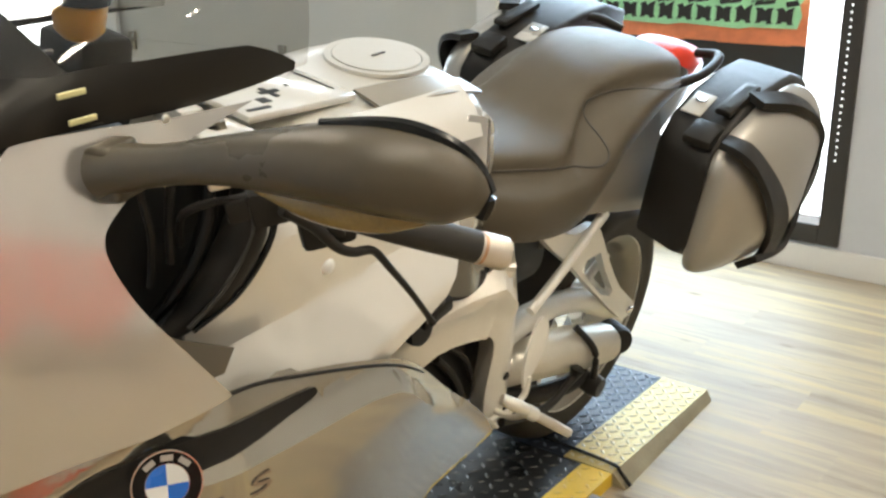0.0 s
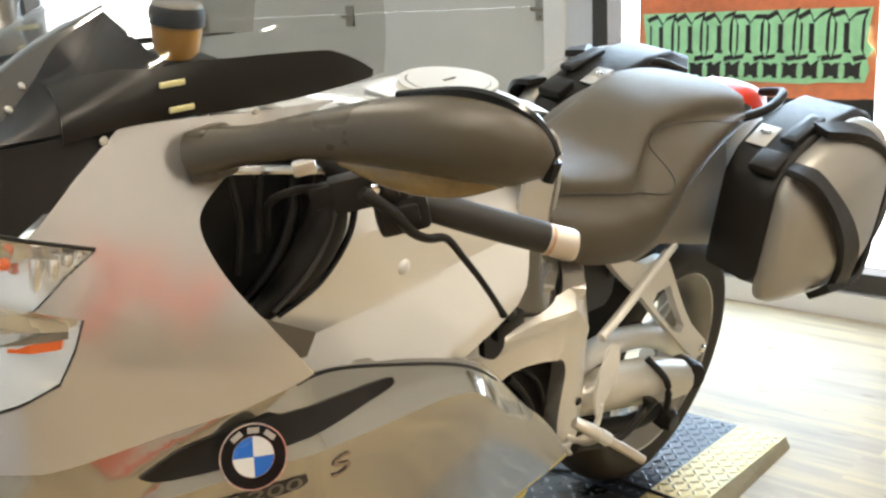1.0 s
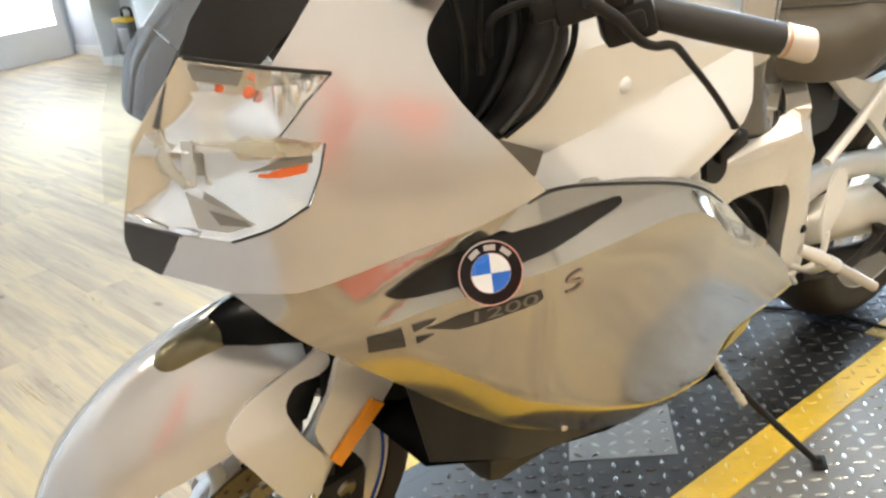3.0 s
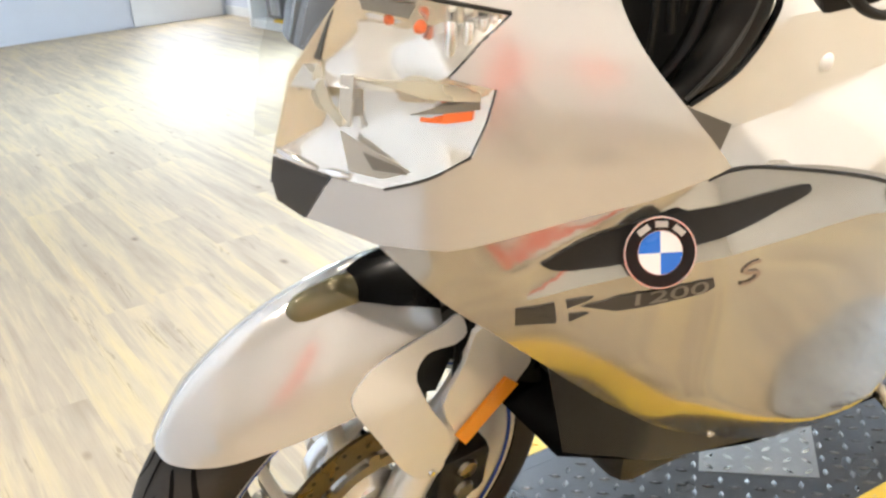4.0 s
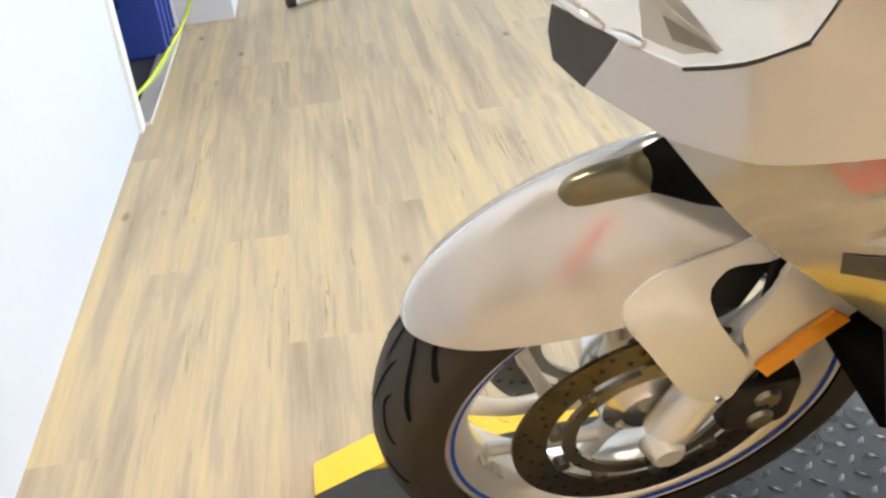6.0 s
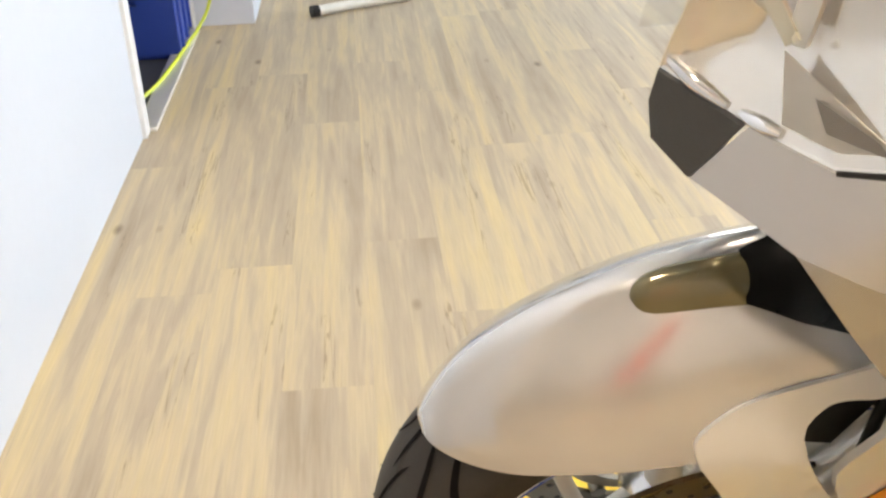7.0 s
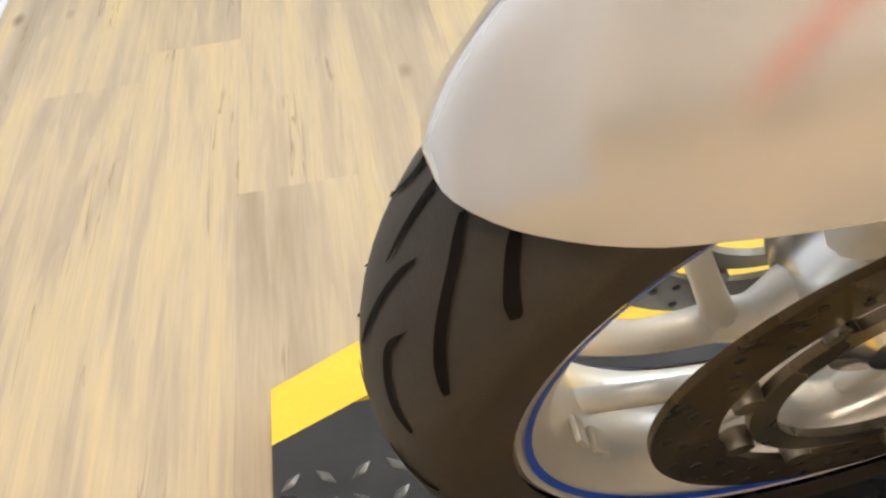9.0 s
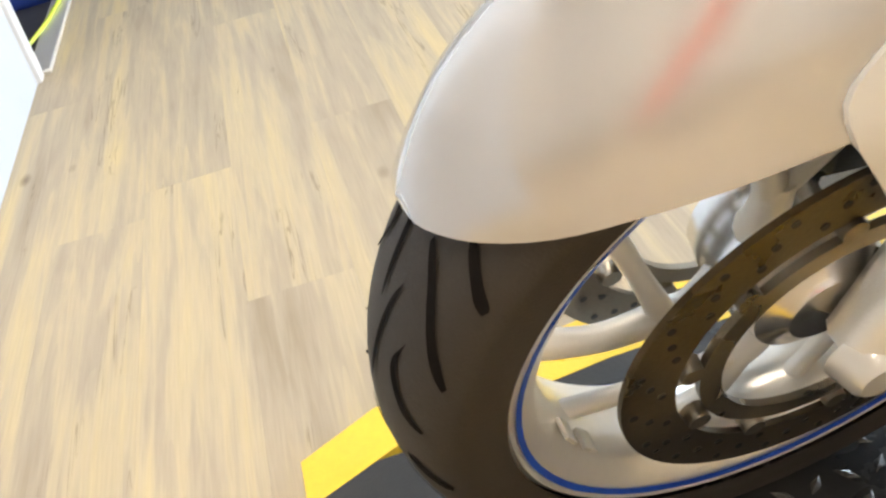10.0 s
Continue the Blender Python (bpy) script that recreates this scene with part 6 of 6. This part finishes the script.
# handlebar, lever, grip, mirror
for sg in (1, -1):
    f = (lambda b: b) if sg > 0 else mirrored
    grip = part("grip", f(merge(tube([(-0.372, 0.268, 0.972), (-0.43, 0.311, 0.954), (-0.492, 0.357, 0.936)], [0.0165, 0.018, 0.018], 6, 18), tube([(-0.366, 0.263, 0.974), (-0.374, 0.269, 0.972)], 0.0205, 2, 18))), M_GRIP, moto, "black rubber handlebar grip")
    part("bar_end", f(tube([(-0.490, 0.356, 0.9365), (-0.492, 0.3575, 0.936), (-0.497, 0.3615, 0.9345), (-0.516, 0.376, 0.9285), (-0.520, 0.379, 0.9275)], [0.014, 0.0165, 0.0178, 0.0188, 0.0165], 3, 24)), M_SATIN, moto, "bright turned bar-end weight")
    part("bar_end_ring", f(tube([(-0.4945, 0.3595, 0.9352), (-0.497, 0.3615, 0.9345)], 0.0184, 2, 24)), M_COPPER, moto)
    part("handlebar", f(tube([(-0.34, 0.10, 0.985), (-0.325, 0.17, 0.995), (-0.335, 0.238, 0.985), (-0.39, 0.281, 0.966)], 0.0125, 6, 12)), M_PLASTIC, moto)
PERCH = pose(-0.318, 0.243, 0.992, 0, 17, -37)
part("switch_block", moved(merge(box(-0.028, 0.028, -0.020, 0.020, -0.024, 0.018, 0.007), box(-0.016, 0.010, 0.014, 0.026, -0.012, 0.010, 0.004)), pose(-0.352, 0.262, 0.968, 0, 17, -37)), M_PLASTIC, moto, "black switch block")
part("clutch_perch", moved(merge(box(-0.040, 0.040, -0.012, 0.014, -0.020, 0.018, 0.005), box(0.020, 0.062, -0.010, 0.010, -0.010, 0.014, 0.004), box(-0.030, -0.004, 0.010, 0.020, -0.016, 0.012, 0.004)), PERCH), M_PLASTIC, moto, "black lever perch")
part("perch_stub", moved(box(-0.012, 0.012, 0.0, 0.016, -0.006, 0.008, 0.003), pose(-0.262, 0.205, 1.012, 0, 17, -37)), M_SATIN, moto, "bright clamp end")
part("clutch_lever", tube([(-0.290, 0.262, 0.996), (-0.318, 0.280, 0.976), (-0.342, 0.289, 0.952), (-0.362, 0.295, 0.942), (-0.388, 0.300, 0.938), (-0.410, 0.309, 0.914), (-0.440, 0.318, 0.880), (-0.470, 0.325, 0.843), (-0.478, 0.327, 0.832)], [0.010, 0.0085, 0.0075, 0.0065, 0.006, 0.0055, 0.005, 0.005, 0.0065], 6, 12, 0.75), M_PLASTIC, moto, "black clutch lever")
part("clutch_cable", tube([(-0.285, 0.222, 0.99), (-0.262, 0.20, 0.985), (-0.245, 0.175, 0.965), (-0.262, 0.155, 0.92)], 0.0045, 6, 8), M_PLASTIC, moto)
part("lever_bolt", moved(turned([(0.0, 0.004), (0.005, 0.003), (0.006, 0.0), (0.0, 0.0)], 12), pose(-0.304, 0.2665, 0.998, 0, 0, -37)), M_CHROME, moto)


def mirror_house(s):
    f = (lambda b: b) if s > 0 else mirrored
    m0 = [(-0.158, 0.168, 1.028), (-0.166, 0.190, 1.038), (-0.177, 0.232, 1.054), (-0.195, 0.29, 1.075), (-0.225, 0.36, 1.092), (-0.255, 0.415, 1.098), (-0.283, 0.455, 1.092), (-0.295, 0.475, 1.085)]
    ob = part("mirror", f(tube(m0, [0.0255, 0.0235, 0.0195, 0.0235, 0.035, 0.040, 0.033, 0.014], 6, 18, 0.92)), M_MIRROR, moto, "dark plastic door-style mirror on a stalk")
    part("mirror_base", f(moved(box(-0.021, 0.021, -0.004, 0.026, -0.0255, 0.0255, 0.006, 3), pose(-0.166, 0.166, 1.028, 16, 4, 14))), M_MIRROR, ob, "flat-ended mirror root")
    part("mirror_rim", f(tube([(-0.225, 0.355, 1.124), (-0.255, 0.413, 1.135), (-0.283, 0.453, 1.121), (-0.297, 0.474, 1.092), (-0.297, 0.474, 1.070)], [0.004, 0.0075, 0.009, 0.009, 0.006], 6, 8)), M_BLACK, ob, "black rim of the glass")
    part("indicator", f(tube([(-0.203, 0.315, 1.060), (-0.228, 0.36, 1.058), (-0.253, 0.405, 1.060), (-0.277, 0.442, 1.066)], [0.008, 0.023, 0.024, 0.010], 6, 14, 0.75)), M_AMBER, ob, "smoked amber indicator")
    part("bulb", f(tube([(-0.236, 0.336, 1.056), (-0.226, 0.352, 1.060), (-0.222, 0.366, 1.063)], [0.003, 0.009, 0.003], 4, 12)), M_ORANGE, ob, "amber bulb")


mirror_house(1)
mirror_house(-1)

# windscreen, with a blacked-out lower border
SX = [0.0, 0.12, 0.28, 0.45, 0.65, 0.82, 1.0]


def screen(u, a, d=0.0):
    """u along the bike, a in degrees from the crown down to the edge."""
    x = ease(u, SX, [0.045, 0.0, -0.06, -0.15, -0.27, -0.37, -0.455])
    zc = ease(u, SX, [0.975, 1.012, 1.073, 1.135, 1.185, 1.212, 1.228])
    z0 = ease(u, SX, [0.968, 0.992, 1.036, 1.056, 1.060, 1.067, 1.074])
    w = ease(u, SX, [0.055, 0.088, 0.116, 0.136, 0.142, 0.136, 0.122])
    t = radians(abs(a))
    return Vector((x + 0.03 * math.sin(t) ** 2 * (1 - u), math.copysign(max(w + d, 0.001) * math.sin(t) ** 0.8, a), z0 + (zc - z0 + d) * max(math.cos(t), 0.0) ** 0.85))


ws = part("windscreen", thick(grid([[screen(i / 20, -90 + 7.5 * j) for j in range(25)] for i in range(6, 21)]), 0.003), M_SMOKE, moto, "lightly smoked windscreen with a black lower border")
for sg in (1, -1):
    part("screen_border", thick(grid([[screen(i / 20, sg * (90 - (lin(i / 20, [0, 0.12, 0.28, 0.36, 0.45, 0.6, 0.8, 0.95], [76, 74, 70, 50, 31, 22, 14, 2]) * (1 if sg > 0 else 0.1) * j / 9)), 0.0015) for j in range(10)] for i in range(6, 20)]), 0.003), M_BORDER, ws)
    for x, z in ((-0.235, 1.060), (-0.084, 1.041)):
        part("fairing_bolt", moved(turned([(0.0, 0.003), (0.0038, 0.002), (0.0046, 0.0), (0.0, 0.0)], 14), Matrix.Translation((x, sg * (side(x, z) + 0.003), z)) @ Matrix.Diagonal((1, sg, 1, 1))), M_LIGHTP, moto)
    for u, a in ((0.478, 72), (0.492, 86)):
        part("border_mark", moved(box(-0.014, 0.014, -0.0015, 0.0015, -0.0028, 0.0028, 0.001), Matrix.Translation(screen(u, sg * a, 0.004)) @ pose(0, 0, 0, 0, 4, 0)), M_PALEMARK, ws)
part("dashboard", skin([[(0.02, y, z) for y, z in ((0.03, 0.97), (0, 0.985), (-0.03, 0.97), (0, 0.95))], [(-0.06, y, z) for y, z in ((0.085, 0.995), (0, 1.03), (-0.085, 1.015), (0, 0.93))], [(-0.20, y, z) for y, z in ((0.115, 1.02), (0, 1.05), (-0.10, 1.045), (0, 0.93))], [(-0.27, y, z) for y, z in ((0.11, 1.0), (0, 1.015), (-0.10, 1.0), (0, 0.93))]], 5, 5, True, True), M_DARK, moto, "black dashboard hood")

# brake fluid bowl and lever on the far bar
BOWL = pose(-0.335, -0.118, 1.078, 90, 0, 0)
rb = part("fluid_bowl", moved(turned([(0.0, 0.010), (0.031, 0.010), (0.028, -0.020), (0.018, -0.030), (0.0, -0.030)], 28), BOWL), mat("amber_fluid_plastic", (0.72, 0.33, 0.015), 0.3, 0, 0.05), moto, "amber brake fluid bowl with black cap")
part("bowl_cap", moved(turned([(0.0, 0.036), (0.031, 0.034), (0.034, 0.028), (0.034, 0.012), (0.0, 0.012)], 28), BOWL), M_PLASTIC, rb)
part("cap_top", moved(turned([(0.0, 0.039), (0.029, 0.038), (0.031, 0.0345), (0.0, 0.0345)], 28), BOWL), M_SEATP, rb, "pale cap top")
part("brake_perch", box(-0.40, -0.325, -0.19, -0.10, 1.0, 1.047, 0.012), M_PLASTIC, moto)

# side stand
stand_foot = BIKE.inverted() @ Vector((-0.913, 0.316, 0.043))
part("side_stand", tube([(-0.76, 0.12, 0.30), Vector((-0.76, 0.12, 0.30)).lerp(stand_foot, 0.45), stand_foot], [0.012, 0.0075, 0.0062], 4, 12), M_PLASTIC, moto, "black side stand, folded out")
fo = part("stand_foot", merge(box(-0.020, 0.020, -0.013, 0.013, -0.004, 0.003, 0.002), box(-0.008, 0.008, -0.006, 0.006, 0.002, 0.012, 0.002)), M_PLASTIC, moto)
fo.matrix_local = BIKE.inverted() @ pose(-0.92, 0.32, P + 0.0045, 0, 0, 40)
spring = [Vector((-0.775, 0.135, 0.305)), Vector((-0.745, 0.14, 0.28)).lerp(stand_foot, 0.42)]
part("stand_spring", merge(tube(spring, 0.0065, 4, 10), *[tube([spring[0].lerp(spring[1], k - 0.012), spring[0].lerp(spring[1], k + 0.012)], 0.0082, 2, 10) for k in np.linspace(0.1, 0.9, 9)]), M_MUFF, moto, "steel stand spring")
part("stand_bracket", merge(box(-0.80, -0.715, 0.105, 0.135, 0.285, 0.325, 0.008), tube([(-0.70, 0.155, 0.30), (-0.715, 0.165, 0.278), (-0.745, 0.168, 0.272), (-0.765, 0.160, 0.288)], 0.006, 5, 8)), M_GREYGLOSS, moto, "dark stand bracket with a steel hoop")

# ---- things in the store room and at the far end ----
def crate(m, label):
    """An open plastic crate with ribs and hand holes."""
    c = thing("crate", m, label, "crate")
    w, d, h = 0.17, 0.17, 0.25
    for sx in (-1, 1):
        part("side", box(sx * w - 0.008, sx * w + 0.008, -d, d, 0.0, h, 0.003), M_CRATE, c, smooth=0)
        for y in (-0.12, 0.0, 0.12):
            part("rib", box(sx * (w + 0.012) - 0.006, sx * (w + 0.012) + 0.006, y - 0.008, y + 0.008, 0.02, h - 0.03, 0.002), M_CRATE, c, smooth=0)
    for sy in (-1, 1):
        part("side", plate([(-w, 0), (w, 0), (w, h), (-w, h)], lambda x, z: sy * d, 0.06, 0.014, holes=[[(-0.06, 0.175), (0.06, 0.175), (0.06, 0.21), (-0.06, 0.21)]]), M_CRATE, c, smooth=0)
    part("base", box(-w, w, -d, d, 0.0, 0.012), M_CRATE, c, smooth=0)
    part("rim", merge(box(-w - 0.02, w + 0.02, -d - 0.02, -d + 0.01, h - 0.02, h, 0.004), box(-w - 0.02, w + 0.02, d - 0.01, d + 0.02, h - 0.02, h, 0.004), box(-w - 0.02, -w + 0.01, -d + 0.012, d - 0.012, h - 0.02, h, 0.004), box(w - 0.01, w + 0.02, -d + 0.012, d - 0.012, h - 0.02, h, 0.004)), M_CRATE, c, smooth=0)
    part("sticker", box(0.02, 0.07, d + 0.014, d + 0.0152, 0.03, 0.09), M_YELLOW, c, "yellow sticker", smooth=0)
    return c


crate(pose(1.045, -2.695, 0.0, 0, 0, 2), "dark blue plastic crate in the store room doorway")
cb = thing("cable", pose(0, 0, 0), "yellow-green extension cable trailing through the doorway", "cable")
part("lead", tube([(0.70, -2.885, 1.10), (0.725, -2.885, 0.75), (0.752, -2.875, 0.32), (0.795, -2.86, 0.10), (0.835, -2.78, 0.025), (0.850, -2.66, 0.018), (0.868, -2.42, 0.018), (0.895, -2.20, 0.016), (0.96, -2.0, 0.006), (1.05, -1.85, 0.006)], 0.006, 8, 8), M_CABLE, cb)

# white shelf unit with goods
sh = thing("shelf_unit", pose(-2.92, -7.15, 0), "white open shelf unit holding shop goods", "shelf")
M_SHELF = mat("white_melamine", (0.78, 0.79, 0.78), 0.4, 0, 0.03)
for y in (-0.46, 0.46):
    part("side_panel", box(-0.12, 0.14, y - 0.03, y + 0.03, 0, 1.5, 0.003), M_SHELF, sh, smooth=0)
for z in (0.05, 0.58, 1.05, 1.48):
    part("shelf", box(-0.12, 0.135, -0.43, 0.43, z - (0.05 if z < 0.1 else 0.02), z + 0.02, 0.002), M_SHELF, sh, smooth=0)
part("back_panel", box(-0.125, -0.115, -0.43, 0.43, 0.07, 1.46), M_SHELF, sh, smooth=0)
cs = thing("tool_case", pose(-2.86, -7.05, 0.071), "black and grey battery charger case with yellow trim", "tool case")
part("body", box(-0.10, 0.08, -0.17, 0.17, 0.03, 0.30, 0.02), mat("grey_case", (0.12, 0.12, 0.13), 0.5), cs)
part("face", box(0.081, 0.087, -0.05, 0.15, 0.06, 0.26, 0.002), mat("silver_face", (0.35, 0.36, 0.38), 0.4), cs)
part("trim", merge(box(-0.1, 0.086, -0.15, 0.16, 0.302, 0.335, 0.008), box(-0.08, 0.086, -0.02, 0.16, 0.0, 0.028, 0.006)), M_YELLOW, cs, "yellow trim")
part("handle", tube([(0, -0.10, 0.334), (0, -0.08, 0.40), (0, 0.08, 0.40), (0, 0.10, 0.334)], 0.012), M_PLASTIC, cs, "black handle")
bx = thing("carton", pose(-2.87, -6.98, 0.60), "teal carton with dark print bars", "box")
part("body", box(-0.09, 0.08, -0.14, 0.14, 0.0, 0.34, 0.003), mat("teal_card", (0.10, 0.42, 0.45), 0.6), bx, smooth=0)
for k in range(4):
    part("print_bar", box(0.0795, 0.082, -0.11, -0.06 + 0.02 * (k % 2), 0.10 + 0.05 * k, 0.125 + 0.05 * k), M_PRINT, bx, smooth=0)

# second machine on a white paddock stand
ps = thing("paddock_stand", pose(0, 0, 0), "white tubular paddock stand on the floor", "stand")
M_STANDW = mat("chipped_white_paint", (0.66, 0.64, 0.58), 0.4, 0.1, 0.1, 20)
for x0, y0, x1, y1 in ((0.425, -2.945, 0.075, -3.105), (0.545, -3.315, 0.20, -3.475)):
    part("foot_rail", tube([(x0, y0, 0.022), (x0 + (x1 - x0) * 0.5, (y0 + y1) / 2, 0.026), (x1, y1, 0.022)], 0.018, 4, 10), M_STANDW, ps)
    part("rail_end", tube([(x0 + 0.022, y0 + 0.010, 0.0225), (x0 - 0.004, y0 - 0.002, 0.0225)], 0.0215, 2, 12), M_PLASTIC, ps, "black rubber end")
    part("strut", tube([(x1 + 0.02, y1 + 0.01, 0.035), (x1 + 0.055, y1 - 0.04, 0.15), (x1 + 0.17, y1 - 0.13, 0.36), (x1 + 0.25, y1 - 0.19, 0.50)], 0.017, 5, 10), M_STANDW, ps)
    part("brace", tube([(x0 - 0.13, y0 - 0.06, 0.035), (x1 + 0.15, y1 + 0.03, 0.12), (x1 + 0.085, y1 - 0.06, 0.20)], 0.014, 5, 10), M_STANDW, ps)
part("cross_bar", tube([(0.325, -3.295, 0.50), (0.45, -3.665, 0.50)], 0.017, 3, 10), M_STANDW, ps)
m2 = thing("motorcycle", pose(0.36, -3.74, 0.39, 0, 0, 8), "grey motorcycle on a paddock stand, partly seen", "motorcycle")
t2 = part("tyre", turned([(0.21, -0.06), (0.24, -0.075), (0.275, -0.065), (0.30, -0.03), (0.305, 0), (0.30, 0.03), (0.275, 0.065), (0.24, 0.075), (0.21, 0.06)], 56), M_RUBBER, m2, "black tyre")
part("rim", turned([(0.19, -0.05), (0.215, -0.055), (0.205, 0.0), (0.215, 0.055), (0.19, 0.05), (0.19, -0.05)], 56), M_ALU, m2, "bright rim")
for k in range(6):
    part("spoke", moved(tube([(0.03, 0.0, 0.0), (0.12, 0.01, 0), (0.20, 0.0, 0.0)], [0.018, 0.010, 0.012], 4, 8), Matrix.Rotation(radians(60 * k), 4, "Y")), M_ALU, m2)
part("brake_disc", turned([(0.08, 0.075), (0.14, 0.075), (0.14, 0.080), (0.08, 0.080), (0.08, 0.075)], 48), M_STEEL, m2)
part("lower_fairing", skin([[(0.36, 0.20, -0.18), (0.36, 0.24, 0.0), (0.36, 0.2, 0.35), (0.36, -0.2, 0.35), (0.36, -0.24, 0.0), (0.36, -0.2, -0.18)], [(0.55, 0.22, -0.2), (0.55, 0.26, 0.0), (0.55, 0.22, 0.5), (0.55, -0.22, 0.5), (0.55, -0.26, 0.0), (0.55, -0.22, -0.2)], [(1.0, 0.2, -0.2), (1.0, 0.24, 0.0), (1.0, 0.2, 0.5), (1.0, -0.2, 0.5), (1.0, -0.24, 0.0), (1.0, -0.2, -0.2)]], 4, 3, True, True), mat("grey_fairing", (0.22, 0.23, 0.25), 0.3, 0.3), m2, "grey lower fairing")
for z in (0.04, 0.1):
    part("hose", tube([(0.08, 0.14, -0.1 - z), (0.22, 0.2, -0.22 - z), (0.34, 0.24, -0.24), (0.5, 0.27, -0.10)], 0.012, 6, 8), M_PLASTIC, m2, "black hose")
part("fork_leg", tube([(0, 0.1, 0), (0.12, 0.1, 0.4), (0.2, 0.1, 0.75)], 0.024, 3, 10), M_STANDW, m2)
part("fork_leg", tube([(0, -0.1, 0), (0.12, -0.1, 0.4), (0.2, -0.1, 0.75)], 0.024, 3, 10), M_STANDW, m2)

# glazed door in the far wall
fd = thing("door_2", pose(-2.55, Y_FAR, 0), "white glazed door in the far wall", "door", kind="structure")
part("leaf", box(-0.45, 0.45, 0.002, 0.03, 0.0, 2.1, 0.004), M_BASE, fd, smooth=0)
part("pane", box(-0.36, 0.36, 0.03, 0.036, 0.32, 1.95), M_DAY, fd, smooth=0)

# ---- floor planks, one by one ----
PW, PL = 0.152, 1.22
pk = box(-PW / 2 + 0.0001, PW / 2 - 0.0001, -PL / 2 + 0.0001, PL / 2 - 0.0001, -0.006, 0.0, 0.0)
plank_mesh = bpy.data.meshes.new("plank")
pk.to_mesh(plank_mesh)
pk.free()
plank_mesh.materials.append(M_WOOD)
random.seed(11)
rest = []
x = X_REAR + PW / 2
while x - PW / 2 < X_WIDE:
    y = Y_FAR + random.uniform(0, PL) - PL / 2
    low = Y_FAR if x - PW / 2 < X_FRONT else Y_TURN
    while y - PL / 2 < Y_NEAR:
        a, b = max(y - PL / 2, low), min(y + PL / 2, Y_NEAR)
        if b - a > 0.01:
            if x < X_FRONT + PW and a < 1.2:
                ob = new("plank", plank_mesh)
                ob.parent = subfloor
                ob.location, ob.scale = (x, (a + b) / 2, random.uniform(-0.0001, 0.0)), (1, (b - a) / PL, 1)
            else:
                rest.append((a, b, x))
        y += PL
    x += PW
# the planks behind the camera, joined
vs, fs = [], []
for a, b, x in rest:
    k = len(vs)
    vs += [(x + i * (PW / 2 - 0.0001), y, z) for z in (-0.006, 0.0) for i, y in ((-1, a), (1, a), (1, b), (-1, b))]
    fs += [tuple(k + i for i in q) for q in ((0, 3, 2, 1), (4, 5, 6, 7), (0, 1, 5, 4), (1, 2, 6, 5), (2, 3, 7, 6), (3, 0, 4, 7))]
me = bpy.data.meshes.new("planks")
me.from_pydata(vs, [], fs)
me.materials.append(M_WOOD)
ob = new("planks", me)
ob.parent = subfloor
tagged(ob, kind="stuff")
